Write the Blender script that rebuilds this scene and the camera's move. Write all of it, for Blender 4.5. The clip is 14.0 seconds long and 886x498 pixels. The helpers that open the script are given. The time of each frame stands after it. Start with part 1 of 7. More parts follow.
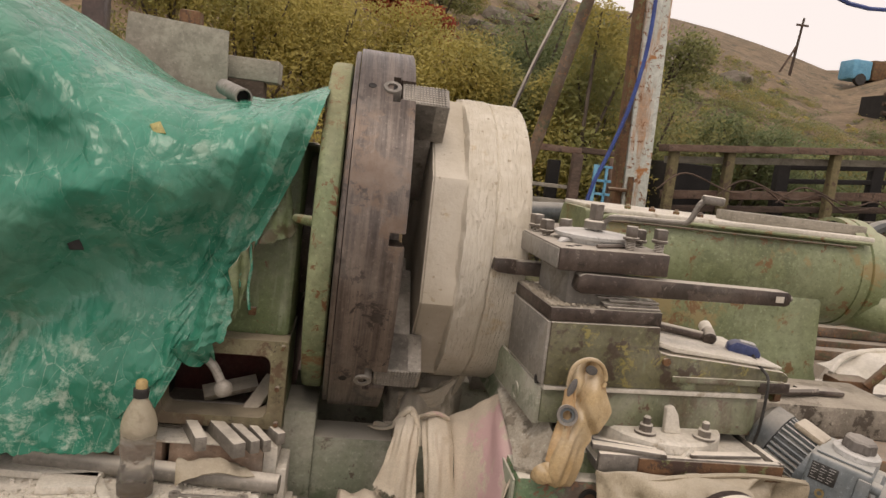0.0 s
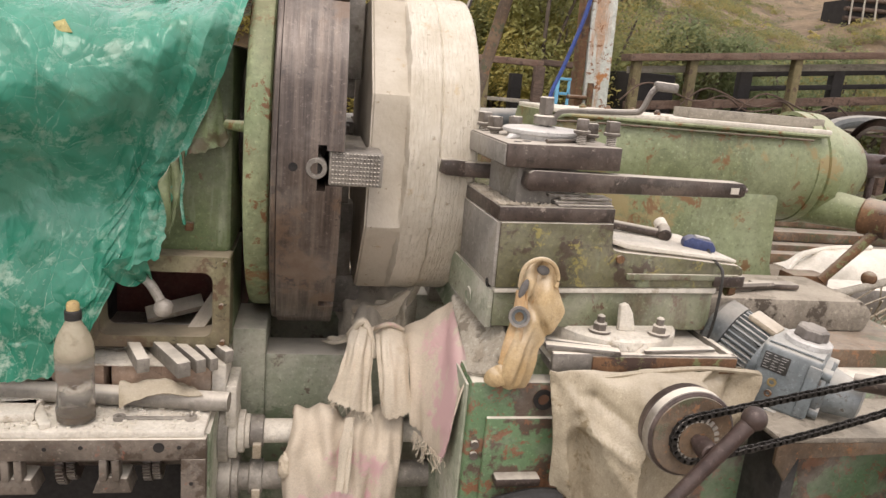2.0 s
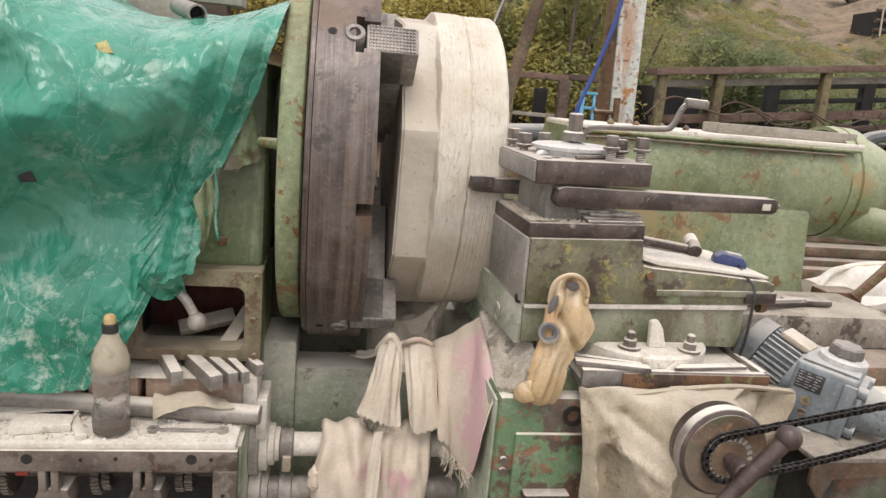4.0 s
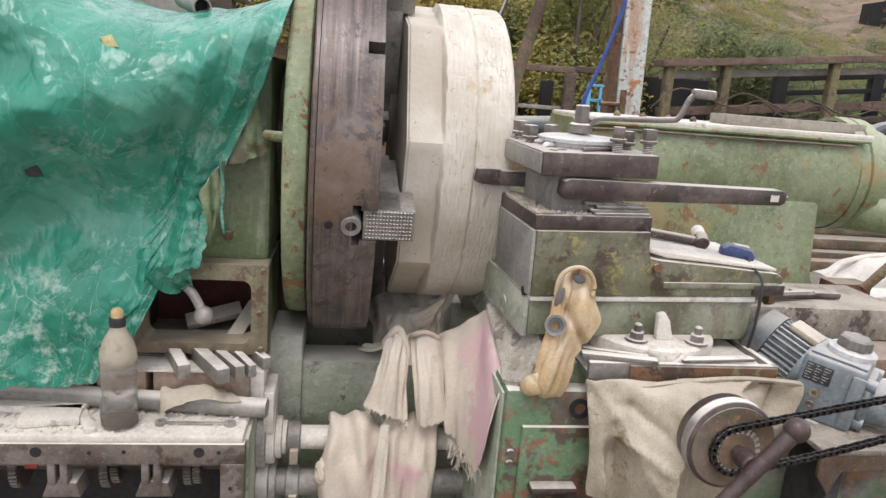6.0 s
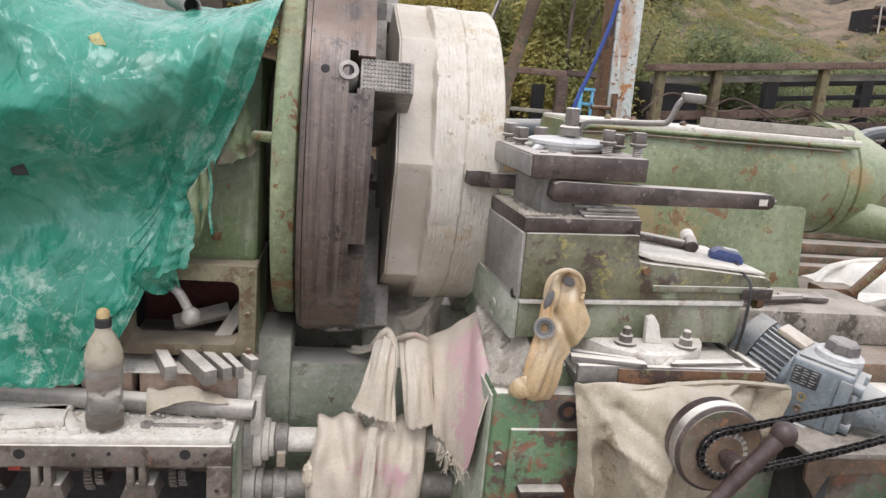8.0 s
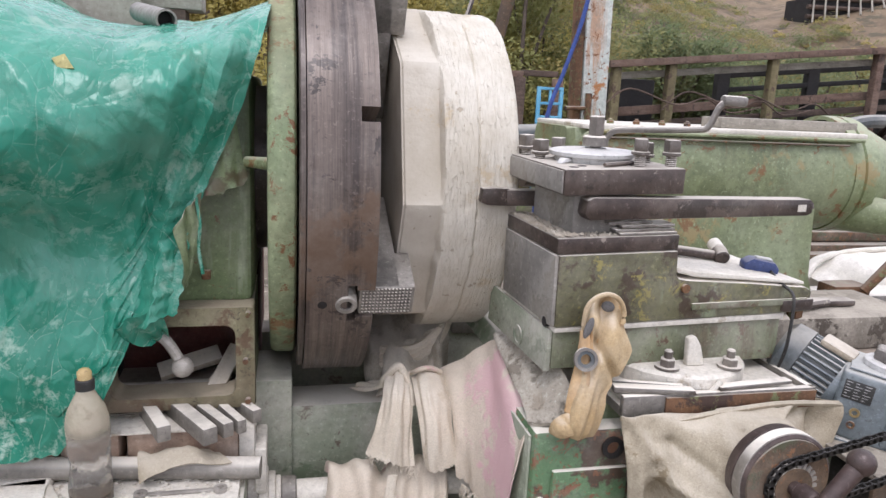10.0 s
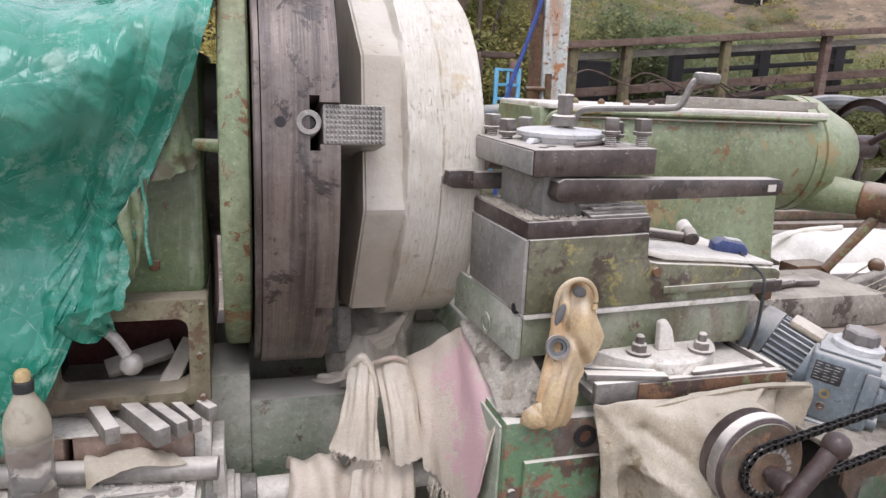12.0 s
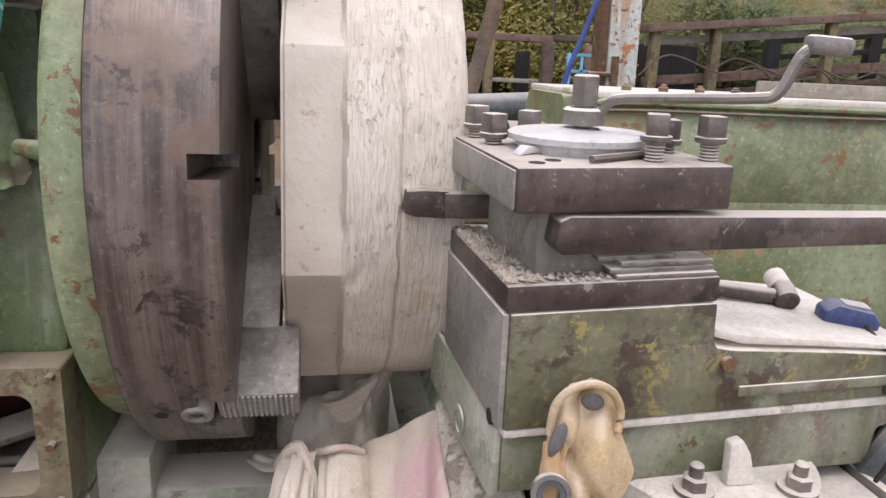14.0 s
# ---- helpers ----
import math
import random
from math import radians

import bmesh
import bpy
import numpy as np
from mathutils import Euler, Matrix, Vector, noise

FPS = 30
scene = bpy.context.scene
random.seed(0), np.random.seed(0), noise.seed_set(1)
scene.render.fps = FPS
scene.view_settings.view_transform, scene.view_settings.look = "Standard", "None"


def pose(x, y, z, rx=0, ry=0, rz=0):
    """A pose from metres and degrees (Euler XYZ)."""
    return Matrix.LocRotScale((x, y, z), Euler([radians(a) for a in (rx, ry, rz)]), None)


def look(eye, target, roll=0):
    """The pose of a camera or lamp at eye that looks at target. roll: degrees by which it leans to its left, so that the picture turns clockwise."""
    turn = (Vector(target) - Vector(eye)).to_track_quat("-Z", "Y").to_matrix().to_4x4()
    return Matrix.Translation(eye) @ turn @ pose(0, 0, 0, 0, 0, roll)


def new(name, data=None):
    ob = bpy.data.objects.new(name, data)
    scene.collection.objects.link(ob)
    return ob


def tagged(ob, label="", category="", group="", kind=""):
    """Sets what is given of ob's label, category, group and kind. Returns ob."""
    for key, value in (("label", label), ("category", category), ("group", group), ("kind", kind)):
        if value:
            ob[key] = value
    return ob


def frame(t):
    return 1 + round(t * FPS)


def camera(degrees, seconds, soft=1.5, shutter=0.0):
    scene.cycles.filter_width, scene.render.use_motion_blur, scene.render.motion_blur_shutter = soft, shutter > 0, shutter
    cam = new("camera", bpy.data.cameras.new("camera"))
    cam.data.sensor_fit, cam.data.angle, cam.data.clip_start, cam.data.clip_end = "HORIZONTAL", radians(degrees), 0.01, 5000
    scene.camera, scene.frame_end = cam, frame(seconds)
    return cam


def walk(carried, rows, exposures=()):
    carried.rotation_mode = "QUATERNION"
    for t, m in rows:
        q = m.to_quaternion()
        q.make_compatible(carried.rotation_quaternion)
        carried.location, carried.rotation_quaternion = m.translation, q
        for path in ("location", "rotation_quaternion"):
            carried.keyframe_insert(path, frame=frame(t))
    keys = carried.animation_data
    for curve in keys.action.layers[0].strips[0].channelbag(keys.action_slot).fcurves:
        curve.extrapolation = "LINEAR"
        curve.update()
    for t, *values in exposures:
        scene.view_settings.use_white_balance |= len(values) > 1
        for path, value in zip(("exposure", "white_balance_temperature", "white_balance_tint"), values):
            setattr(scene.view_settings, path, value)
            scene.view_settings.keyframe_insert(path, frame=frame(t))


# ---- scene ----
cam = camera(64.2, 14.0)
PATH = [
    (0, (0.091, 0.039, 1.398), (0.366, 2.002, 1.134), 6.9),
    (0.5, (0.103, 0.052, 1.378), (0.372, 2.0, 1.013), 5.9),
    (1, (0.112, 0.056, 1.369), (0.401, 1.999, 0.993), 5.4),
    (1.5, (0.137, 0.073, 1.356), (0.47, 1.994, 0.911), 5.2),
    (2, (0.154, 0.094, 1.347), (0.532, 2.002, 0.882), 5.2),
    (2.5, (0.15, 0.102, 1.346), (0.481, 2.022, 0.895), 5.6),
    (3, (0.146, 0.095, 1.351), (0.481, 2.017, 0.911), 5.4),
    (3.5, (0.141, 0.088, 1.353), (0.472, 2.012, 0.921), 5.1),
    (4, (0.14, 0.087, 1.352), (0.45, 2.015, 0.919), 4.9),
    (6.5, (0.142, 0.09, 1.35), (0.435, 2.015, 0.896), 4.6),
    (7, (0.143, 0.09, 1.35), (0.443, 2.016, 0.904), 4.8),
    (7.5, (0.144, 0.089, 1.351), (0.453, 2.016, 0.91), 4.8),
    (8, (0.146, 0.093, 1.348), (0.463, 2.017, 0.905), 5.1),
    (8.2, (0.146, 0.094, 1.348), (0.465, 2.017, 0.903), 5.1),
    (10.3, (0.035, 0.283, 1.359), (0.492, 2.185, 0.943), 2.8),
    (10.5, (0.044, 0.29, 1.355), (0.506, 2.193, 0.948), 3.1),
    (11, (0.057, 0.307, 1.348), (0.561, 2.192, 0.908), 3.5),
    (11.5, (0.051, 0.315, 1.349), (0.587, 2.186, 0.889), 2.8),
    (12, (0.043, 0.325, 1.349), (0.599, 2.188, 0.88), 2.7),
    (12.5, (0.062, 0.355, 1.35), (0.633, 2.207, 0.858), 3.1),
    (13, (0.165, 0.493, 1.349), (0.635, 2.376, 0.869), 3.0),
    (13.5, (0.296, 0.654, 1.344), (0.588, 2.565, 0.83), 4.6),
    (14, (0.335, 0.757, 1.337), (0.678, 2.66, 0.826), 2.8),
]
EXPOSURES = [(0.0, -0.42, 7500, 19), (0.5, 0.0, 7450, 18), (1.0, 0.10, 7300, 18), (1.5, 0.18, 7100, 18), (3.0, 0.21, 6850, 16), (6.5, 0.21, 6150, 16),
             (8.2, 0.21, 6100, 16), (10.5, 0.21, 5950, 19), (12.5, 0.21, 5950, 20), (14.0, 0.18, 6200, 22)]
walk(cam, [(t, look(eye, target, roll)) for t, eye, target, roll in PATH], EXPOSURES)

# ---- light ----
world = bpy.data.worlds.new("overcast")
scene.world = world
world.use_nodes = True
wn = world.node_tree.nodes
wl = world.node_tree.links
sky = wn.new("ShaderNodeTexSky")
sky.sky_type = "NISHITA"
sky.sun_disc = False
sky.sun_elevation = radians(64)
sky.sun_rotation = radians(200)
sky.dust_density = 5.0
sky.air_density = 1.0
cloud = wn.new("ShaderNodeMix")
cloud.data_type = "RGBA"
cloud.inputs["Factor"].default_value = 0.86
cloud.inputs[7].default_value = (10.0, 10.1, 10.3, 1)
wl.new(sky.outputs[0], cloud.inputs[6])
wl.new(cloud.outputs[2], wn["Background"].inputs[0])
wn["Background"].inputs[1].default_value = 0.135

sun_data = bpy.data.lights.new("sun", "SUN")
sun_data.energy = 1.25
sun_data.angle = radians(25)
sun_data.color = (1.0, 0.96, 0.9)
sun = new("sun", sun_data)
sun.matrix_world = look((0, 0, 0), (0.12, 0.42, -0.9))

AY, AZ = 2.0862, 1.1582     # lathe axis
TURN0, SPEED = 49.65, 25.63  # first jaw's angle above the near side, degrees a second


# ---- materials ----
def nodes_of(name):
    m = bpy.data.materials.new(name)
    m.use_nodes = True
    nt = m.node_tree
    return m, nt, nt.nodes["Principled BSDF"]


def noise_node(nt, vec, scale, detail=5.0, rough=0.6, distort=0.0):
    n = nt.nodes.new("ShaderNodeTexNoise")
    n.inputs["Scale"].default_value = scale
    n.inputs["Detail"].default_value = detail
    n.inputs["Roughness"].default_value = rough
    n.inputs["Distortion"].default_value = distort
    if vec is not None:
        nt.links.new(vec, n.inputs["Vector"])
    return n.outputs["Fac"]


def ramp(nt, fac, a, b, lo=0.0, hi=1.0):
    r = nt.nodes.new("ShaderNodeMapRange")
    r.interpolation_type = "SMOOTHSTEP"
    for i, v in enumerate((a, b, lo, hi)):
        r.inputs[i + 1].default_value = v
    nt.links.new(fac, r.inputs[0])
    return r.outputs[0]


def mixc(nt, fac, a, b):
    m = nt.nodes.new("ShaderNodeMix")
    m.data_type = "RGBA"
    for sock, v in ((m.inputs[0], fac), (m.inputs[6], a), (m.inputs[7], b)):
        if isinstance(v, tuple):
            sock.default_value = (*v, 1)
        elif isinstance(v, (int, float)):
            sock.default_value = v
        else:
            nt.links.new(v, sock)
    return m.outputs[2]


def calc(nt, op, a, b):
    m = nt.nodes.new("ShaderNodeMath")
    m.operation = op
    for sock, v in zip(m.inputs, (a, b)):
        if isinstance(v, (int, float)):
            sock.default_value = v
        else:
            nt.links.new(v, sock)
    return m.outputs[0]


def surface(name, c1, c2, rough=0.6, metal=0.0, grain=6.0, spots=None, spot_at=0.62, spot_scale=9.0,
            chips=None, chip_at=0.66, dust=0.0, dust_c=(0.72, 0.67, 0.58), film=0.0, bump=0.3, bump_scale=60.0,
            stretch=(1, 1, 1), streak=None, streak_at=0.6, vary=0.0, grime=0.5):
    """Worn paint, metal, wood or stone: two tones, spots, chipped places, run-down streaks and settled dust."""
    m, nt, bs = nodes_of(name)
    tc = nt.nodes.new("ShaderNodeTexCoord")
    mp = nt.nodes.new("ShaderNodeMapping")
    mp.inputs["Scale"].default_value = stretch
    nt.links.new(tc.outputs["Object"], mp.inputs[0])
    v = mp.outputs[0]
    fine = noise_node(nt, v, bump_scale, 4)
    col = mixc(nt, ramp(nt, noise_node(nt, v, grain, 8, 0.65), 0.35, 0.65), c1, c2)
    col = mixc(nt, ramp(nt, fine, 0.3, 0.75, 0.0, 0.35), col, tuple(0.55 * k for k in c1))
    if streak:
        mp2 = nt.nodes.new("ShaderNodeMapping")
        mp2.inputs["Scale"].default_value = (1, 1, 0.12)
        nt.links.new(tc.outputs["Object"], mp2.inputs[0])
        col = mixc(nt, ramp(nt, noise_node(nt, mp2.outputs[0], 16, 4), streak_at, streak_at + 0.12, 0, 0.75), col, streak)
    # grime in drifts, fine dark and pale specks
    drift = ramp(nt, noise_node(nt, tc.outputs["Object"], 2.6, 5, 0.6), 0.40, 0.66)
    speck = noise_node(nt, tc.outputs["Object"], 95, 5, 0.72)
    col = mixc(nt, calc(nt, "MULTIPLY", ramp(nt, noise_node(nt, tc.outputs["Object"], 17, 9, 0.78), 0.41, 0.57, 0, grime), drift), col, tuple(0.42 * k for k in c1))
    col = mixc(nt, ramp(nt, speck, 0.565, 0.65, 0, grime), col, tuple(0.35 * k for k in c1))
    col = mixc(nt, ramp(nt, speck, 0.425, 0.35, 0, grime * 0.7), col, tuple(min(0.8, 0.05 + 1.5 * k) for k in c2))
    rust = None
    if spots:
        rust = ramp(nt, noise_node(nt, tc.outputs["Object"], spot_scale, 7, 0.7), spot_at, spot_at + 0.05)
        col = mixc(nt, rust, col, spots)
    if chips:
        col = mixc(nt, ramp(nt, noise_node(nt, tc.outputs["Object"], spot_scale * 3.1, 9, 0.76, 0.4), chip_at - 0.04, chip_at - 0.015), col, chips)
    if film:
        col = mixc(nt, ramp(nt, noise_node(nt, tc.outputs["Object"], 4.3, 6, 0.7), 0.42, 0.72, film * 0.08, film), col, dust_c)
    rough_out = None
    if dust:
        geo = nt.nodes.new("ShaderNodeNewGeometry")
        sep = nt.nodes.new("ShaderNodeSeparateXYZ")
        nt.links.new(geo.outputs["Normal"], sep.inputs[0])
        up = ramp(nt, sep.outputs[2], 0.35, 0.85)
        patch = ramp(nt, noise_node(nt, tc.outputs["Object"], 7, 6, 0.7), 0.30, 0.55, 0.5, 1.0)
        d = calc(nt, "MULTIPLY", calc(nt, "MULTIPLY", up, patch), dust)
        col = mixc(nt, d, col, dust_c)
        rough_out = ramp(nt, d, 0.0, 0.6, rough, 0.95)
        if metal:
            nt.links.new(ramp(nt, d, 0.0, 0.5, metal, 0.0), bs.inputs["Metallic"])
    if vary:
        info = nt.nodes.new("ShaderNodeObjectInfo")
        hsv = nt.nodes.new("ShaderNodeHueSaturation")
        nt.links.new(ramp(nt, info.outputs["Random"], 0, 1, 1 - vary, 1 + vary), hsv.inputs["Value"])
        nt.links.new(col, hsv.inputs["Color"])
        col = hsv.outputs[0]
    nt.links.new(col, bs.inputs["Base Color"])
    if rough_out is not None:
        nt.links.new(rough_out, bs.inputs["Roughness"])
    else:
        nt.links.new(ramp(nt, fine, 0.2, 0.8, rough - 0.1, min(1.0, rough + 0.12)), bs.inputs["Roughness"])
    bs.inputs["Metallic"].default_value = metal
    if bump:
        b = nt.nodes.new("ShaderNodeBump")
        b.inputs["Strength"].default_value = bump
        b.inputs["Distance"].default_value = 0.004
        h = calc(nt, "ADD", fine, noise_node(nt, v, grain * 2.5, 5))
        if rust is not None:
            h = calc(nt, "ADD", h, calc(nt, "MULTIPLY", rust, 0.5))
        nt.links.new(h, b.inputs["Height"])
        nt.links.new(b.outputs[0], bs.inputs["Normal"])
    return m


DUST = (0.62, 0.57, 0.48)
RUST = (0.20, 0.075, 0.03)
DARK = (0.045, 0.04, 0.035)
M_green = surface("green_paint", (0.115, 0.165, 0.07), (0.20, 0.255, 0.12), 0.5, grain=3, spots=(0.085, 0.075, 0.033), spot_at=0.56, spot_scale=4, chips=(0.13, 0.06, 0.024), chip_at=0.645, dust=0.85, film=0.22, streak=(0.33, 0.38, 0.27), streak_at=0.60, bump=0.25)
M_frame = surface("brown_stained_paint", (0.14, 0.105, 0.06), (0.20, 0.185, 0.10), 0.7, grain=6, spots=(0.10, 0.06, 0.03), spot_at=0.53, spot_scale=9, chips=(0.05, 0.035, 0.022), chip_at=0.62, dust=0.6, film=0.35, dust_c=(0.42, 0.36, 0.27), bump=0.4)
M_green_rust = surface("rusty_green_paint", (0.20, 0.265, 0.13), (0.30, 0.35, 0.20), 0.55, grain=4, spots=(0.21, 0.12, 0.05), spot_at=0.585, spot_scale=5, chips=(0.16, 0.072, 0.026), chip_at=0.60, dust=0.4, film=0.45, dust_c=(0.36, 0.30, 0.19), bump=0.5)
M_tail = surface("pale_green_paint", (0.165, 0.195, 0.085), (0.27, 0.315, 0.18), 0.40, grain=2.2, spots=(0.25, 0.20, 0.085), spot_at=0.56, spot_scale=3.5, chips=(0.17, 0.088, 0.03), chip_at=0.615, dust=0.5, bump=0.18, streak=(0.20, 0.13, 0.05), streak_at=0.60, film=0.12, dust_c=(0.50, 0.50, 0.38), grime=0.55)
M_slide = surface("oily_green_paint", (0.065, 0.056, 0.028), (0.165, 0.165, 0.078), 0.48, grain=4, spots=(0.048, 0.03, 0.016), spot_at=0.53, spot_scale=6, chips=(0.22, 0.19, 0.05), chip_at=0.61, dust=0.95, film=0.15, streak=(0.25, 0.30, 0.185), streak_at=0.585, bump=0.35)
M_slide_low = surface("dull_green_paint", (0.12, 0.135, 0.07), (0.20, 0.22, 0.13), 0.6, grain=4, spots=(0.08, 0.058, 0.028), spot_at=0.55, spot_scale=5, chips=(0.09, 0.045, 0.022), chip_at=0.61, dust=0.95, film=0.30, streak=(0.09, 0.06, 0.03), streak_at=0.58, bump=0.3)
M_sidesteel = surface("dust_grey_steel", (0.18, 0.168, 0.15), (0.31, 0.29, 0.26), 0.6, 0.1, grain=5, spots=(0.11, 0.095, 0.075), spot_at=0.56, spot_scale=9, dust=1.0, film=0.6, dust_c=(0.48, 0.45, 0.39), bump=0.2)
M_apron = surface("flaking_green_paint", (0.085, 0.17, 0.075), (0.13, 0.23, 0.11), 0.5, grain=6, spots=(0.065, 0.04, 0.024), spot_at=0.485, spot_scale=6, chips=(0.17, 0.07, 0.03), chip_at=0.575, dust=0.9, film=0.3, bump=0.5)
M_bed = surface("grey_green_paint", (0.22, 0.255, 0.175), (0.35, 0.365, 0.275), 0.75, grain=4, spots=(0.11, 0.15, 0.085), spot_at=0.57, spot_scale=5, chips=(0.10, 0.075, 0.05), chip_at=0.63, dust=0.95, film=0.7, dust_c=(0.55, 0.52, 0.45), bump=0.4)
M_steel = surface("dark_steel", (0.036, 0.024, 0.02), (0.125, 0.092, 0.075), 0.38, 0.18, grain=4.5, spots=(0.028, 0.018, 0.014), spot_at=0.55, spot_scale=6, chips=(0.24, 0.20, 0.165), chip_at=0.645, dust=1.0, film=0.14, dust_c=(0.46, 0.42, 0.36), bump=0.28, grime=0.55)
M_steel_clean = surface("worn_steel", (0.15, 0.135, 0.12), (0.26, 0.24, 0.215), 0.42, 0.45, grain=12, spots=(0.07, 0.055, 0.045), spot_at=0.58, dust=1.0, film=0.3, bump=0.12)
M_bolt = surface("bolt_steel", (0.10, 0.085, 0.075), (0.19, 0.165, 0.145), 0.38, 0.5, grain=20, dust=0.75, film=0.25, bump=0.1)
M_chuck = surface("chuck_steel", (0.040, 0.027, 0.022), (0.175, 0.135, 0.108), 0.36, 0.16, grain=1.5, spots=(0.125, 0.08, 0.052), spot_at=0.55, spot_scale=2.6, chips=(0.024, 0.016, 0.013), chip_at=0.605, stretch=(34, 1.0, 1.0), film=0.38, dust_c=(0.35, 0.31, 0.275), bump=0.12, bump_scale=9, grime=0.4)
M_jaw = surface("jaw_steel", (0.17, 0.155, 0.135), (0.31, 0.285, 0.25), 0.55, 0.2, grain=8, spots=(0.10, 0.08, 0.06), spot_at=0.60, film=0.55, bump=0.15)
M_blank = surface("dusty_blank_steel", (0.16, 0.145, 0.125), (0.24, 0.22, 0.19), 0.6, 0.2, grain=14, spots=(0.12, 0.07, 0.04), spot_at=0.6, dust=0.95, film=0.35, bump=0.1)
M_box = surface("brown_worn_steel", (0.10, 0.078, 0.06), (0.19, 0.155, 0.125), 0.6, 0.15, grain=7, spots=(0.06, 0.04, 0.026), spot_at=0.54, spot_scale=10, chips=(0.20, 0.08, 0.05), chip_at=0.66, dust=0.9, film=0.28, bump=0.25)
M_chips = surface("dry_stone_chips", (0.33, 0.285, 0.22), (0.48, 0.43, 0.35), 0.95, grain=30, spots=(0.2, 0.17, 0.13), spot_at=0.58, spot_scale=60, bump=0.3, grime=0.25)
M_fencepost = surface("mossy_post", (0.115, 0.095, 0.045), (0.17, 0.14, 0.07), 0.85, grain=6, spots=(0.07, 0.045, 0.03), spot_at=0.55, bump=0.3, vary=0.2)
M_drift = surface("dust_drift", (0.40, 0.36, 0.29), (0.55, 0.51, 0.43), 0.97, grain=7, spots=(0.24, 0.21, 0.165), spot_at=0.54, spot_scale=16, bump=0.9, bump_scale=140, grime=0.5)
M_scrap = surface("yellowed_scrap", (0.42, 0.38, 0.14), (0.52, 0.47, 0.22), 0.8, bump=0.2)
M_moss = surface("mossy_earth", (0.055, 0.05, 0.028), (0.12, 0.115, 0.06), 0.95, grain=4, spots=(0.07, 0.085, 0.03), spot_at=0.5, spot_scale=5, chips=(0.2, 0.17, 0.11), chip_at=0.64, bump=0.9, bump_scale=24)
M_fencetop = surface("brown_fence_timber", (0.115, 0.066, 0.045), (0.20, 0.13, 0.095), 0.85, grain=3, stretch=(1, 6, 6), spots=(0.055, 0.032, 0.024), spot_at=0.56, film=0.2, dust_c=(0.34, 0.29, 0.23), bump=0.4, vary=0.15)
# black for dark things; on holes and hollow interiors it paints in their shade
M_hole = surface("black_and_hole_shade", (0.014, 0.012, 0.011), (0.024, 0.021, 0.019), 0.75, bump=0.1, grime=0.2)
M_dustwhite = surface("stone_dust", (0.62, 0.575, 0.49), (0.74, 0.70, 0.615), 0.95, grain=9, spots=(0.44, 0.385, 0.30), spot_at=0.60, bump=0.6, bump_scale=120, grime=0.25)
M_dirt = surface("wet_swarf", (0.20, 0.175, 0.14), (0.36, 0.32, 0.26), 0.95, grain=8, spots=(0.08, 0.065, 0.05), spot_at=0.55, spot_scale=14, bump=0.8, bump_scale=90, dust=0.5, dust_c=(0.48, 0.43, 0.35))
M_wood = surface("weathered_wood", (0.30, 0.245, 0.17), (0.41, 0.35, 0.26), 0.85, grain=5, stretch=(1, 6, 6), spots=(0.19, 0.14, 0.085), spot_at=0.58, dust=0.5, film=0.2, bump=0.3)
M_wood_grey = surface("grey_timber", (0.26, 0.235, 0.19), (0.36, 0.33, 0.27), 0.9, grain=5, stretch=(1, 8, 8), spots=(0.12, 0.1, 0.08), film=0.2, bump=0.4)
M_wood_dark = surface("dark_timber", (0.055, 0.036, 0.026), (0.125, 0.085, 0.062), 0.85, grain=4, stretch=(1, 6, 6), spots=(0.03, 0.02, 0.016), bump=0.4, vary=0.25)
M_red_in = surface("red_primer", (0.09, 0.018, 0.014), (0.13, 0.03, 0.022), 0.75, film=0.12)
M_cream = surface("cream_cloth", (0.60, 0.52, 0.40), (0.71, 0.64, 0.52), 0.95, grain=4, spots=(0.52, 0.44, 0.32), spot_at=0.60, spot_scale=4, dust=0.3, bump=0.5, bump_scale=320, grime=0.15)
M_pink = surface("pink_stained_cloth", (0.59, 0.51, 0.40), (0.67, 0.58, 0.47), 0.95, grain=3, spots=(0.62, 0.41, 0.41), spot_at=0.505, spot_scale=3.2, dust=0.35, dust_c=(0.64, 0.58, 0.48), bump=0.6, bump_scale=280, grime=0.18)
M_canvas = surface("brown_canvas", (0.33, 0.275, 0.19), (0.47, 0.41, 0.30), 0.9, grain=2.5, spots=(0.25, 0.20, 0.125), spot_at=0.60, dust=0.3, bump=0.5, bump_scale=300, grime=0.3)
M_greycloth = surface("dusty_grey_cloth", (0.42, 0.375, 0.295), (0.53, 0.48, 0.39), 0.95, grain=6, spots=(0.28, 0.24, 0.18), spot_at=0.58, dust=0.5, bump=0.4, bump_scale=200, grime=0.3)
M_glove = surface("tan_leather", (0.42, 0.285, 0.13), (0.56, 0.42, 0.235), 0.9, grain=5, spots=(0.43, 0.225, 0.06), spot_at=0.58, spot_scale=9, dust=0.45, film=0.3, bump=0.5, bump_scale=220, grime=0.3)
M_glove_in = surface("orange_leather", (0.44, 0.26, 0.10), (0.54, 0.35, 0.16), 0.9, grain=8, bump=0.4, grime=0.3, film=0.3)
M_patch = surface("grey_glove_lining", (0.13, 0.125, 0.12), (0.19, 0.18, 0.17), 0.9, bump=0.3)
M_motor = surface("grey_blue_enamel", (0.165, 0.20, 0.215), (0.235, 0.27, 0.285), 0.38, grain=6, spots=(0.09, 0.10, 0.10), spot_at=0.62, chips=(0.07, 0.06, 0.05), chip_at=0.66, dust=0.5, film=0.2, bump=0.1)
M_motor_dark = surface("dark_grey_enamel", (0.045, 0.057, 0.062), (0.08, 0.094, 0.10), 0.5, grain=8, dust=0.35, film=0.2, bump=0.1)
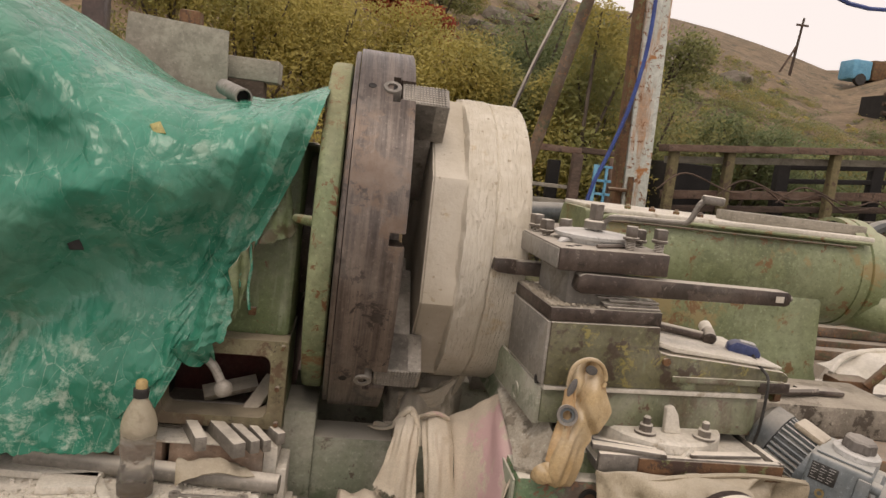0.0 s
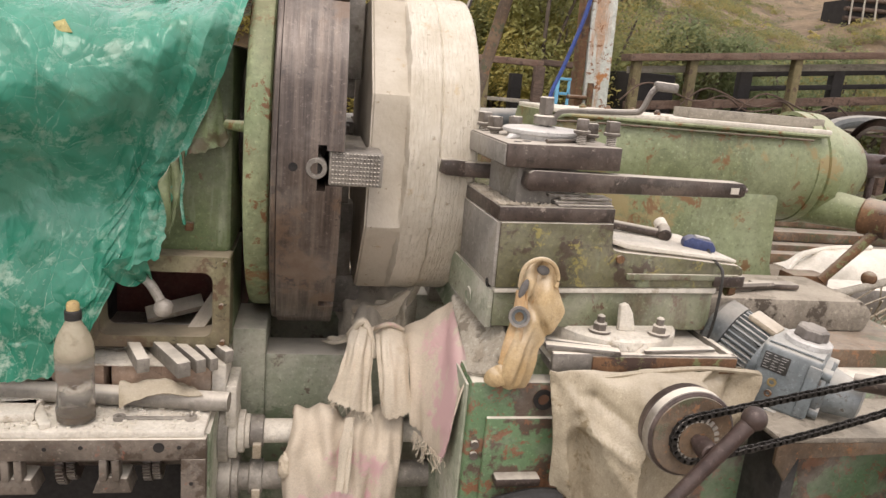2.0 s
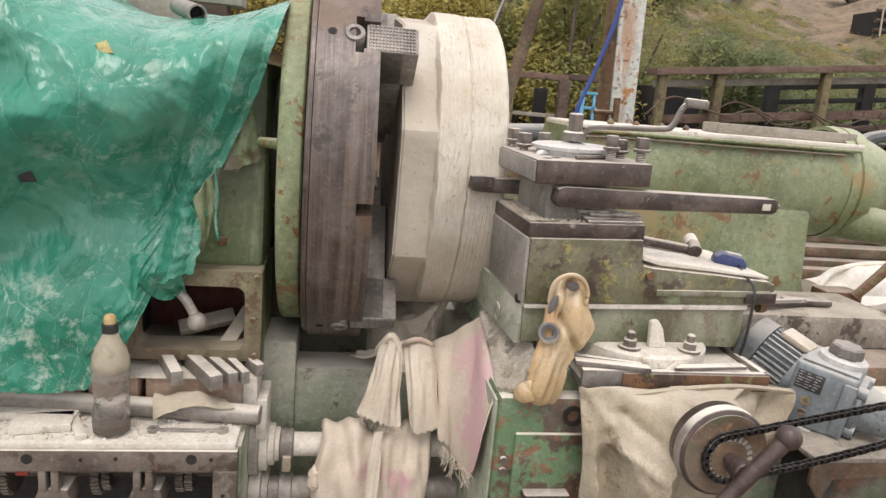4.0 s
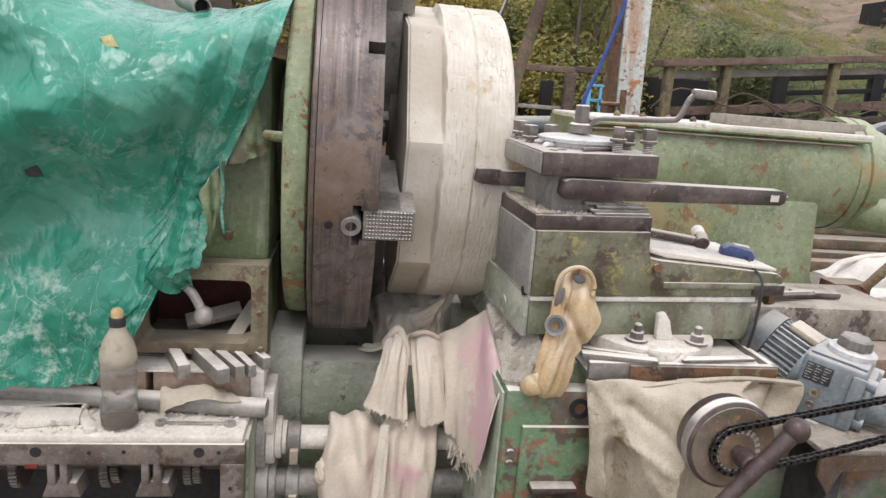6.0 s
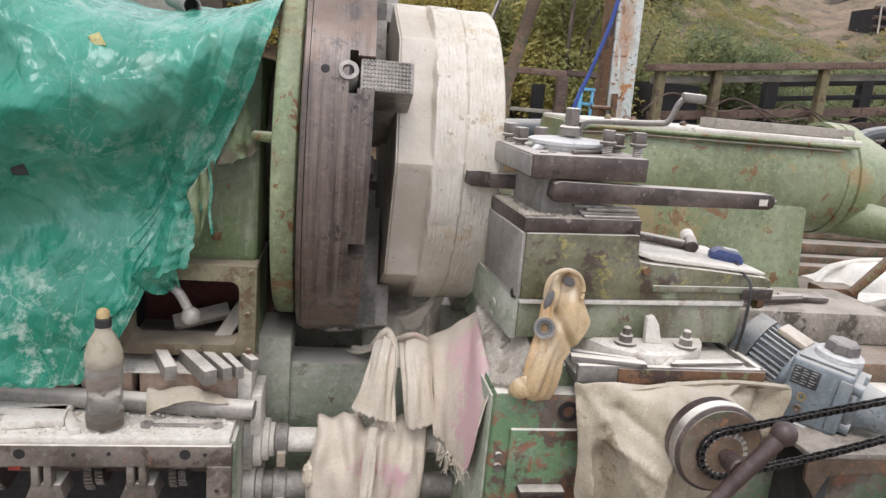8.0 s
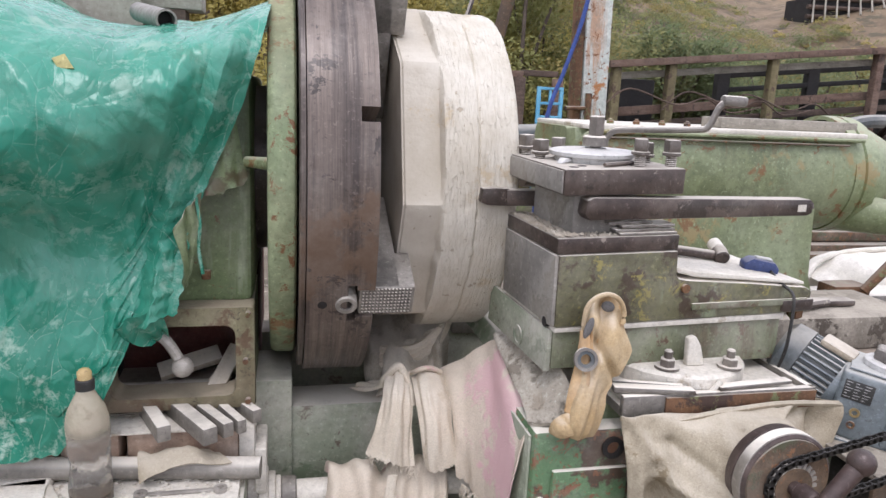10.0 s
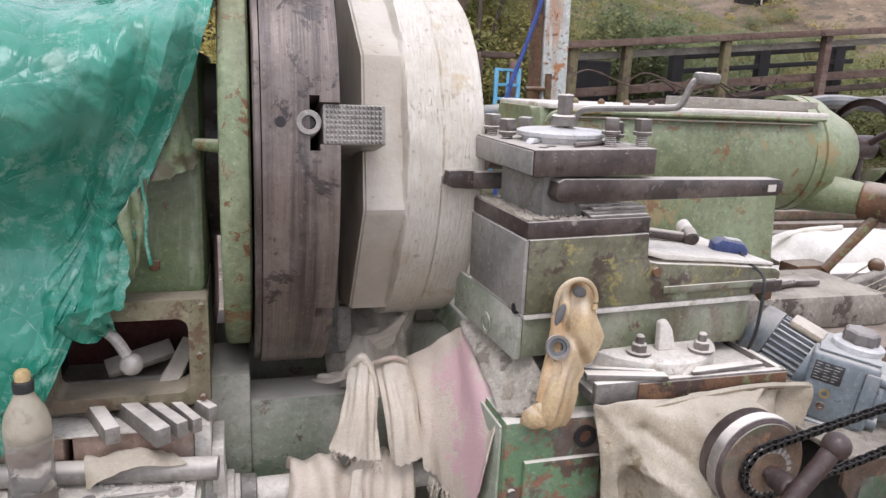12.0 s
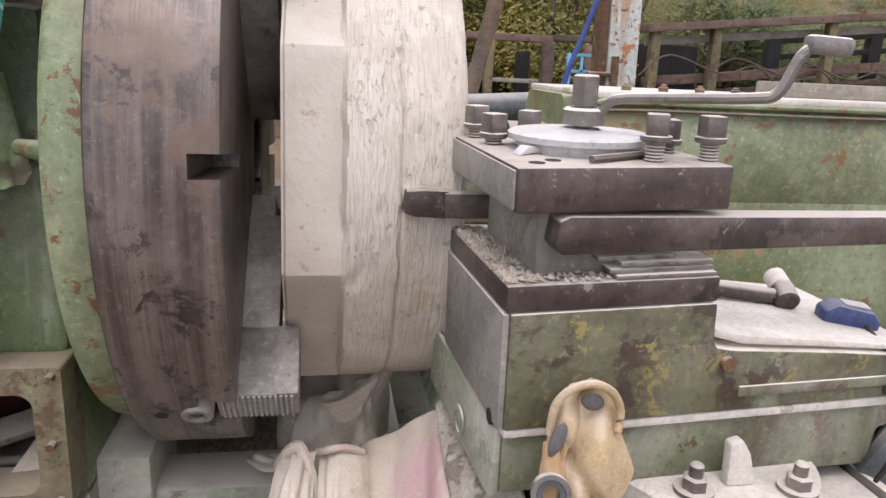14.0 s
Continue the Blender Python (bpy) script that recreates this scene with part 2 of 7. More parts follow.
M_knob = surface("dark_cast_knob", (0.09, 0.08, 0.075), (0.14, 0.125, 0.115), 0.5, dust=0.3, film=0.15)
M_alu = surface("dull_aluminium", (0.50, 0.50, 0.49), (0.60, 0.60, 0.59), 0.45, 0.2, film=0.2, dust=0.3, bump=0.1)
M_brass = surface("dull_brass", (0.36, 0.27, 0.12), (0.45, 0.35, 0.18), 0.45, 0.5, film=0.2)
M_rusty = surface("rusty_iron", (0.12, 0.06, 0.03), (0.21, 0.11, 0.05), 0.8, grain=8, spots=(0.06, 0.035, 0.025), spot_at=0.55, chips=(0.15, 0.16, 0.07), chip_at=0.6, dust=0.35, bump=0.4)
M_brown_iron = surface("brown_iron", (0.04, 0.024, 0.021), (0.08, 0.05, 0.043), 0.42, 0.2, grain=10, film=0.06, bump=0.2)
M_drum = surface("dark_rusty_iron", (0.07, 0.044, 0.025), (0.15, 0.09, 0.045), 0.75, grain=6, spots=(0.06, 0.062, 0.028), spot_at=0.53, spot_scale=8, chips=(0.20, 0.085, 0.03), chip_at=0.62, dust=0.25, film=0.12, bump=0.4)
M_chain = surface("oily_chain", (0.035, 0.033, 0.03), (0.07, 0.065, 0.06), 0.4, 0.6, bump=0.05)
M_blue = surface("blue_plastic", (0.035, 0.055, 0.16), (0.05, 0.075, 0.2), 0.45, dust=0.25, bump=0.05)
M_bluecable = surface("blue_hose", (0.02, 0.05, 0.22), (0.03, 0.075, 0.3), 0.5, bump=0.05)
M_bluepaint = surface("sky_blue_paint", (0.10, 0.33, 0.50), (0.16, 0.42, 0.58), 0.6, spots=RUST, spot_at=0.68)
M_post = surface("peeling_white_paint", (0.56, 0.60, 0.54), (0.68, 0.70, 0.64), 0.7, grain=5, spots=(0.40, 0.18, 0.065), spot_at=0.57, spot_scale=6, chips=(0.22, 0.1, 0.045), chip_at=0.60, streak=(0.46, 0.21, 0.075), streak_at=0.47, bump=0.3)
M_bag = surface("white_sack", (0.66, 0.62, 0.53), (0.75, 0.71, 0.63), 0.85, grain=8, spots=(0.52, 0.45, 0.35), spot_at=0.63, bump=0.25, bump_scale=200, grime=0.25)
M_label = surface("black_plate", (0.03, 0.03, 0.03), (0.05, 0.05, 0.048), 0.4, film=0.1, bump=0)
M_print = surface("plate_print", (0.5, 0.5, 0.48), (0.6, 0.6, 0.57), 0.5, bump=0)
M_fibre = surface("grey_board", (0.33, 0.305, 0.25), (0.38, 0.35, 0.29), 0.85, grain=3, bump=0.15)
M_black = surface("black_rubber", (0.014, 0.014, 0.014), (0.024, 0.023, 0.022), 0.6, film=0.06, bump=0.05)
M_brick = surface("clay_block", (0.30, 0.19, 0.13), (0.40, 0.28, 0.20), 0.9, dust=0.8, film=0.35)


def stone_material():
    """Limestone: sawn tan faces, and a paler turned band with tool lines, torn grains and rusty veins."""
    m, nt, bs = nodes_of("turned_limestone")
    tc = nt.nodes.new("ShaderNodeTexCoord")
    o = tc.outputs["Object"]
    sep = nt.nodes.new("ShaderNodeSeparateXYZ")
    nt.links.new(o, sep.inputs[0])
    edge = calc(nt, "ADD", sep.outputs[0], calc(nt, "MULTIPLY", noise_node(nt, o, 14, 5), 0.012))
    cut = ramp(nt, edge, 0.368, 0.376)
    raw_c = mixc(nt, ramp(nt, noise_node(nt, o, 3.2, 7, 0.65), 0.36, 0.64), (0.46, 0.41, 0.325), (0.60, 0.555, 0.47))
    cut_c = mixc(nt, ramp(nt, noise_node(nt, o, 6, 8, 0.7), 0.34, 0.66), (0.53, 0.48, 0.385), (0.66, 0.62, 0.53))
    col = mixc(nt, cut, raw_c, cut_c)
    # tool lines: thin rings along the turned band, broken up
    mp = nt.nodes.new("ShaderNodeMapping")
    mp.inputs["Scale"].default_value = (1.0, 0.10, 0.10)
    nt.links.new(o, mp.inputs[0])
    lines = noise_node(nt, mp.outputs[0], 300, 2, 0.5)
    gap = calc(nt, "MULTIPLY", ramp(nt, lines, 0.50, 0.60), cut)
    col = mixc(nt, calc(nt, "MULTIPLY", gap, 0.16), col, (0.46, 0.40, 0.30))
    # torn grains, run out along the cut
    mp2 = nt.nodes.new("ShaderNodeMapping")
    mp2.inputs["Scale"].default_value = (1.0, 0.5, 0.5)
    nt.links.new(o, mp2.inputs[0])
    torn = calc(nt, "MULTIPLY", calc(nt, "MULTIPLY", ramp(nt, noise_node(nt, mp2.outputs[0], 150, 4, 0.6), 0.58, 0.64), ramp(nt, noise_node(nt, o, 11, 6, 0.7), 0.44, 0.60)), cut)
    col = mixc(nt, calc(nt, "MULTIPLY", torn, 0.25), col, (0.43, 0.36, 0.26))
    vein = ramp(nt, noise_node(nt, o, 8, 8, 0.75), 0.58, 0.66, 0, 0.6)
    col = mixc(nt, vein, col, (0.47, 0.36, 0.21))
    col = mixc(nt, ramp(nt, noise_node(nt, o, 46, 4, 0.6), 0.66, 0.70, 0, 0.7), col, (0.33, 0.27, 0.19))
    nt.links.new(col, bs.inputs["Base Color"])
    bs.inputs["Roughness"].default_value = 0.94
    h = calc(nt, "ADD", calc(nt, "MULTIPLY", gap, -0.22), calc(nt, "MULTIPLY", torn, -0.38))
    h = calc(nt, "ADD", h, calc(nt, "MULTIPLY", noise_node(nt, o, 90, 6), 0.5))
    b = nt.nodes.new("ShaderNodeBump")
    b.inputs["Strength"].default_value = 0.9
    b.inputs["Distance"].default_value = 0.004
    nt.links.new(h, b.inputs["Height"])
    nt.links.new(b.outputs[0], bs.inputs["Normal"])
    return m


def tarp_material():
    """Coated green sheet: gloss, a crackle of fine creases with chalk worn into them, dusty patches."""
    m, nt, bs = nodes_of("green_tarpaulin")
    tc = nt.nodes.new("ShaderNodeTexCoord")
    o = tc.outputs["Object"]
    warp = nt.nodes.new("ShaderNodeTexNoise")
    warp.inputs["Scale"].default_value = 5
    nt.links.new(o, warp.inputs["Vector"])
    bent = nt.nodes.new("ShaderNodeVectorMath")
    bent.operation = "MULTIPLY_ADD"
    bent.inputs[1].default_value = (0.09, 0.09, 0.09)
    nt.links.new(warp.outputs["Color"], bent.inputs[0])
    nt.links.new(o, bent.inputs[2])
    v = bent.outputs[0]

    def crease(scale, width, turn):
        mp = nt.nodes.new("ShaderNodeMapping")
        mp.inputs["Rotation"].default_value = (0, radians(turn), 0)
        mp.inputs["Scale"].default_value = (1.0, 0.6, 0.55)
        nt.links.new(v, mp.inputs[0])
        vo = nt.nodes.new("ShaderNodeTexVoronoi")
        vo.feature = "DISTANCE_TO_EDGE"
        vo.inputs["Scale"].default_value = scale
        nt.links.new(mp.outputs[0], vo.inputs["Vector"])
        return ramp(nt, vo.outputs["Distance"], 0.0, width, 1.0, 0.0), vo.outputs["Distance"]

    c1, d1 = crease(8, 0.011, 38)
    c2, d2 = crease(19, 0.018, -30)
    c3, d3 = crease(44, 0.10, 55)
    base = mixc(nt, ramp(nt, noise_node(nt, o, 3, 6), 0.35, 0.65), (0.012, 0.17, 0.105), (0.04, 0.265, 0.18))
    base = mixc(nt, ramp(nt, noise_node(nt, o, 6, 8, 0.7), 0.55, 0.70, 0, 0.6), base, (0.06, 0.165, 0.09))
    wide = ramp(nt, noise_node(nt, o, 2.6, 4, 0.55), 0.42, 0.62)
    sep = nt.nodes.new("ShaderNodeSeparateXYZ")
    nt.links.new(o, sep.inputs[0])
    low = ramp(nt, calc(nt, "ADD", sep.outputs[2], calc(nt, "MULTIPLY", noise_node(nt, o, 3.5, 5), 0.5)), 1.28, 1.0)
    fine = ramp(nt, noise_node(nt, o, 70, 8, 0.8), 0.42, 0.62)
    soft = ramp(nt, noise_node(nt, v, 15, 9, 0.78), 0.50, 0.64)
    amount = calc(nt, "MAXIMUM", calc(nt, "MULTIPLY", wide, 0.7), low)
    worn = calc(nt, "MULTIPLY", calc(nt, "MAXIMUM", calc(nt, "MULTIPLY", c1, 0.7), calc(nt, "MULTIPLY", c2, 0.35)), calc(nt, "MULTIPLY", fine, calc(nt, "ADD", calc(nt, "MULTIPLY", amount, 0.7), 0.30)))
    patch = calc(nt, "MULTIPLY", calc(nt, "MULTIPLY", soft, amount), 0.8)
    haze = calc(nt, "MULTIPLY", ramp(nt, noise_node(nt, o, 4.2, 6, 0.6), 0.40, 0.70), 0.13)
    chalk = calc(nt, "MAXIMUM", calc(nt, "MAXIMUM", worn, patch), haze)
    col = mixc(nt, chalk, base, (0.47, 0.56, 0.47))
    nt.links.new(col, bs.inputs["Base Color"])
    nt.links.new(ramp(nt, chalk, 0, 0.6, 0.26, 0.62), bs.inputs["Roughness"])
    h = calc(nt, "ADD", calc(nt, "MULTIPLY", d1, 1.6), calc(nt, "MULTIPLY", d2, 0.8))
    h = calc(nt, "ADD", h, calc(nt, "MULTIPLY", d3, 0.28))
    b = nt.nodes.new("ShaderNodeBump")
    b.inputs["Strength"].default_value = 0.8
    b.inputs["Distance"].default_value = 0.014
    nt.links.new(h, b.inputs["Height"])
    nt.links.new(b.outputs[0], bs.inputs["Normal"])
    return m


def leaf_material(name, a, b, c):
    m, nt, bs = nodes_of(name)
    geo = nt.nodes.new("ShaderNodeNewGeometry")
    tc = nt.nodes.new("ShaderNodeTexCoord")
    col = mixc(nt, geo.outputs["Random Per Island"], a, b)
    col = mixc(nt, ramp(nt, noise_node(nt, tc.outputs["Object"], 0.45, 4), 0.48, 0.62), col, c)
    nt.links.new(col, bs.inputs["Base Color"])
    bs.inputs["Roughness"].default_value = 0.7
    thin = nt.nodes.new("ShaderNodeBsdfTranslucent")
    nt.links.new(col, thin.inputs["Color"])
    both = nt.nodes.new("ShaderNodeMixShader")
    both.inputs[0].default_value = 0.45
    nt.links.new(bs.outputs[0], both.inputs[1])
    nt.links.new(thin.outputs[0], both.inputs[2])
    nt.links.new(both.outputs[0], nt.nodes["Material Output"].inputs["Surface"])
    return m


M_stone = stone_material()
M_tarp = tarp_material()
M_leaf = leaf_material("autumn_leaves", (0.15, 0.18, 0.06), (0.30, 0.29, 0.11), (0.33, 0.265, 0.09))
M_leaf_dark = leaf_material("dark_leaves", (0.12, 0.165, 0.07), (0.23, 0.26, 0.115), (0.25, 0.235, 0.095))
M_leaf_yellow = leaf_material("yellow_leaves", (0.33, 0.29, 0.08), (0.52, 0.43, 0.13), (0.28, 0.285, 0.10))
M_leaf_red = leaf_material("red_leaves", (0.28, 0.035, 0.02), (0.36, 0.09, 0.03), (0.22, 0.05, 0.02))
M_bark = surface("bark", (0.08, 0.06, 0.045), (0.14, 0.11, 0.085), 0.9)
M_hill = surface("dry_hillside", (0.14, 0.098, 0.058), (0.26, 0.185, 0.11), 0.95, grain=1.3, spots=(0.085, 0.07, 0.04), spot_at=0.53, spot_scale=1.6, chips=(0.31, 0.24, 0.165), chip_at=0.63, bump=1.0, bump_scale=7)
M_rock = surface("grey_rock", (0.15, 0.125, 0.098), (0.26, 0.225, 0.18), 0.95, grain=2, spots=(0.09, 0.085, 0.05), spot_at=0.55, spot_scale=3, bump=0.9, bump_scale=8, vary=0.25)
M_ground = surface("dusty_yard", (0.15, 0.122, 0.086), (0.23, 0.195, 0.15), 0.95, grain=1.5, spots=(0.09, 0.075, 0.05), spot_at=0.55, spot_scale=3, chips=(0.33, 0.29, 0.23), chip_at=0.63, bump=0.8, bump_scale=20)


# ---- builders ----
class Geo:
    """A bmesh with a few shaped primitives."""

    def __init__(self):
        self.bm = bmesh.new()
        self.soft = False

    def _add(self, verts, faces, m=None):
        vs = [self.bm.verts.new(m @ Vector(v) if m else v) for v in verts]
        for f in faces:
            self.bm.faces.new([vs[i] for i in f])
        return self

    def box(self, x0, x1, y0, y1, z0, z1, m=None, bev=0.0, seg=2):
        b = bmesh.new()
        vs = [b.verts.new((x, y, z)) for x in (x0, x1) for y in (y0, y1) for z in (z0, z1)]
        for f in ((0, 1, 3, 2), (4, 6, 7, 5), (0, 4, 5, 1), (2, 3, 7, 6), (0, 2, 6, 4), (1, 5, 7, 3)):
            b.faces.new([vs[i] for i in f])
        if bev:
            bmesh.ops.bevel(b, geom=b.edges[:], offset=bev, segments=seg, affect="EDGES", profile=0.5)
        return self.join(b, m)

    def join(self, b, m=None):
        if m:
            bmesh.ops.transform(b, matrix=m, verts=b.verts)
        me = bpy.data.meshes.new("tmp")
        b.to_mesh(me)
        b.free()
        self.bm.from_mesh(me)
        bpy.data.meshes.remove(me)
        return self

    def spin(self, prof, n=24, m=None, closed=True):
        """Turned shape: (height, radius) pairs about local z."""
        rings, verts, faces = [], [], []
        for h, r in prof:
            ring = []
            if r <= 1e-6:
                ring = [len(verts)]
                verts.append((0, 0, h))
            else:
                for i in range(n):
                    a = 2 * math.pi * i / n
                    ring.append(len(verts))
                    verts.append((r * math.cos(a), r * math.sin(a), h))
            rings.append(ring)
        for a, b in zip(rings, rings[1:]):
            for i in range(n):
                j = (i + 1) % n
                if len(a) == 1 and len(b) == 1:
                    continue
                if len(a) == 1:
                    faces.append((a[0], b[j], b[i]))
                elif len(b) == 1:
                    faces.append((a[i], a[j], b[0]))
                else:
                    faces.append((a[i], a[j], b[j], b[i]))
        if closed:
            if len(rings[0]) > 1:
                faces.append(tuple(reversed(rings[0])))
            if len(rings[-1]) > 1:
                faces.append(tuple(rings[-1]))
        return self._add(verts, faces, m)

    def rod(self, p, q, r, r2=None, n=16, rim=0.0):
        p, q = Vector(p), Vector(q)
        d = q - p
        m = Matrix.Translation(p) @ d.to_track_quat("Z", "Y").to_matrix().to_4x4()
        r2 = r if r2 is None else r2
        L = d.length
        prof = [(0, r - rim), (rim, r), (L - rim, r2), (L, r2 - rim)] if rim else [(0, r), (L, r2)]
        return self.spin(prof, n, m)

    def ball(self, c, r, sz=1.0, n=16):
        k = n // 2
        prof = [(-r * sz * math.cos(math.pi * i / k), r * math.sin(math.pi * i / k)) for i in range(k + 1)]
        return self.spin(prof, n, Matrix.Translation(c), False)

    def tube(self, pts, r, n=8, taper=None, steps=6):
        pts = smooth([Vector(p) for p in pts], steps)
        rings = []
        up = Vector((0.13, 0.21, 0.97))
        for i, p in enumerate(pts):
            d = (pts[min(i + 1, len(pts) - 1)] - pts[max(i - 1, 0)]).normalized()
            s = d.cross(up)
            s = s.normalized() if s.length > 1e-4 else d.orthogonal().normalized()
            u = s.cross(d)
            rr = r if taper is None else r + (taper - r) * i / (len(pts) - 1)
            rings.append([self.bm.verts.new(p + rr * (math.cos(2 * math.pi * k / n) * s + math.sin(2 * math.pi * k / n) * u)) for k in range(n)])
        for a, b in zip(rings, rings[1:]):
            for k in range(n):
                self.bm.faces.new((a[k], a[(k + 1) % n], b[(k + 1) % n], b[k]))
        self.bm.faces.new(list(reversed(rings[0])))
        self.bm.faces.new(rings[-1])
        return self

    def prism(self, poly, y0, y1, m=None, bev=0.0):
        """A polygon in x and z, drawn out from y0 to y1."""
        b = bmesh.new()
        n = len(poly)
        f = [b.verts.new((x, y0, z)) for x, z in poly]
        k = [b.verts.new((x, y1, z)) for x, z in poly]
        b.faces.new(f)
        b.faces.new(list(reversed(k)))
        for i in range(n):
            j = (i + 1) % n
            b.faces.new((f[j], f[i], k[i], k[j]))
        bmesh.ops.recalc_face_normals(b, faces=b.faces)
        if bev:
            bmesh.ops.bevel(b, geom=b.edges[:], offset=bev, segments=2, affect="EDGES", profile=0.5)
        return self.join(b, m)

    def lump(self, c, size, sub=3, rough=0.3, freq=1.5, seed=0.0):
        b = bmesh.new()
        bmesh.ops.create_icosphere(b, subdivisions=sub, radius=1)
        for v in b.verts:
            k = 1 + rough * noise.fractal(v.co * freq + Vector((seed, seed * 1.7, -seed)), 1.0, 2.0, 4)
            v.co = Vector((v.co.x * size[0], v.co.y * size[1], v.co.z * size[2])) * k + Vector(c)
        return self.join(b)


def smooth(pts, steps):
    """A smooth line through the points."""
    if len(pts) < 3:
        return pts
    out = []
    for i in range(len(pts) - 1):
        a, b, c, d = pts[max(i - 1, 0)], pts[i], pts[i + 1], pts[min(i + 2, len(pts) - 1)]
        for k in range(steps):
            t = k / steps
            out.append(0.5 * (2 * b + (c - a) * t + (2 * a - 5 * b + 4 * c - d) * t * t + (3 * b - a - 3 * c + d) * t ** 3))
    out.append(pts[-1])
    return out


def mesh_of(name, g, material, flat=False, angle=35):
    bm = g.bm if isinstance(g, Geo) else g
    bmesh.ops.recalc_face_normals(bm, faces=bm.faces)
    me = bpy.data.meshes.new(name)
    bm.to_mesh(me)
    bm.free()
    me.materials.append(material)
    if not flat:
        me.shade_smooth()
        me.set_sharp_from_angle(angle=radians(angle))
    return me


def thing(name, label, category, m=None, group="", kind=""):
    ob = tagged(new(name), label, category, group, kind)
    ob.empty_display_size = 0.05
    if m:
        ob.matrix_world = m
    return ob


def part(name, g, material, parent, label="", flat=False, angle=35):
    if isinstance(g, Geo) and g.soft:
        angle = 75
    ob = new(name, mesh_of(name, g, material, flat, angle))
    ob.parent = parent
    if label:
        ob["label"] = label
    return ob


def solid(name, g, material, label, category, m=None, group="", kind="", flat=False, angle=35):
    if g.soft:
        angle = 75
    ob = tagged(new(name, mesh_of(name, g, material, flat, angle)), label, category, group, kind)
    if m:
        ob.matrix_world = m
    return ob


def thicken(bm, t):
    """Give a sheet a second face t behind it and close its rim."""
    bm.normal_update()
    front = bm.faces[:]
    rim = [e for e in bm.edges if len(e.link_faces) == 1]
    rim = [(e.link_loops[0].vert, e.link_loops[0].link_loop_next.vert) for e in rim]
    back = {v: bm.verts.new(v.co - v.normal * t) for v in bm.verts[:]}
    for f in front:
        bm.faces.new([back[v] for v in reversed(f.verts)])
    for a, b in rim:
        bm.faces.new((b, a, back[a], back[b]))


def cloth(ctrl, nu, nv, folds=0.012, freq=9.0, seed=0.0, thick=0.004, fray=0.0, along=(1.0, 0.25)):
    """A draped sheet through a small grid of places: rows run down, places run across."""
    rows = [smooth([Vector(p) for p in r], nu) for r in ctrl]
    cols = [smooth(list(c), nv) for c in zip(*rows)]
    nx, ny = len(cols), len(cols[0])
    g = Geo()
    grid = []
    for i in range(nx):
        line = []
        for j in range(ny):
            p = cols[i][j]
            a = cols[min(i + 1, nx - 1)][j] - cols[max(i - 1, 0)][j]
            b = cols[i][min(j + 1, ny - 1)] - cols[i][max(j - 1, 0)]
            nrm = a.cross(b)
            nrm = nrm.normalized() if nrm.length > 1e-9 else Vector((0, -1, 0))
            u, v = i / nx, j / ny
            h = noise.noise(Vector((u * freq * along[0], v * freq * along[1], seed)))
            h += 0.45 * noise.noise(Vector((u * freq * 1.9, v * freq * 0.8, seed + 5)))
            h = (h + 0.5 * max(0.0, h) ** 2) * folds * 1.6
            if fray and j == ny - 1:
                p = p + (b.normalized() * fray * random.uniform(-0.6, 1.0))
            line.append(g.bm.verts.new(p + nrm * h))
        grid.append(line)
    for i in range(nx - 1):
        for j in range(ny - 1):
            g.bm.faces.new((grid[i][j], grid[i + 1][j], grid[i + 1][j + 1], grid[i][j + 1]))
    bmesh.ops.recalc_face_normals(g.bm, faces=g.bm.faces)
    thicken(g.bm, thick)
    g.soft = True
    return g


def hexbolt(parent, p, r=0.011, h=0.02, washer=True, stud=0.012, mat=None, name="bolt"):
    m = mat or M_bolt
    g = Geo()
    if washer:
        g.spin([(0, r * 1.55), (0.005, r * 1.55)], 20, Matrix.Translation(p))
        p = (p[0], p[1], p[2] + 0.005)
    g.spin([(0, r), (h, r), (h + 0.002, r * 0.85)], 6, Matrix.Translation(p))
    if stud:
        g.spin([(h, r * 0.55), (h + stud, r * 0.55), (h + stud + 0.003, r * 0.35)], 14, Matrix.Translation(p))
    return part(name, g, m, parent)


# ---- ground, hill ----
def build_ground():
    g = Geo()
    n = 70
    xs = [-60 + 180 * (i / n) for i in range(n + 1)]
    ys = [-20 + 140 * (j / n) ** 1.6 for j in range(n + 1)]
    cx = [-60, -8, 3, 8, 11, 18, 23, 28, 31, 40, 120]
    cz = [17, 15, 13.2, 11.8, 10.6, 10.7, 9.9, 8.9, 10.2, 13, 17]
    def h(x, y):
        bumps = 0.35 * noise.fractal(Vector((x * 0.15, y * 0.15, 3)), 1.0, 2.0, 4)
        if y < 9:
            return 0.02 * noise.noise(Vector((x, y, 0)))
        crest = float(np.interp(x * 40 / max(y, 20), cx, cz))
        t = min((y - 9) / 31, 1)
        return max(0, crest * t ** 0.92 + bumps * min(1, (y - 9) / 3) * (0.4 if y > 36 else 1)) - (0.12 * (y - 40) if y > 40 else 0)
    vs = [[g.bm.verts.new((x, y, h(x, y))) for y in ys] for x in xs]
    for i in range(n):
        for j in range(n):
            g.bm.faces.new((vs[i][j], vs[i + 1][j], vs[i + 1][j + 1], vs[i][j + 1]))
    me = mesh_of("ground", g, M_ground)
    me.materials.append(M_hill)
    for p in me.polygons:
        p.material_index = 1 if p.center.y > 9.5 else 0
    tagged(new("ground", me), "dusty yard rising into a dry brown hillside", "ground", kind="structure")
    return h


HILL = build_ground()


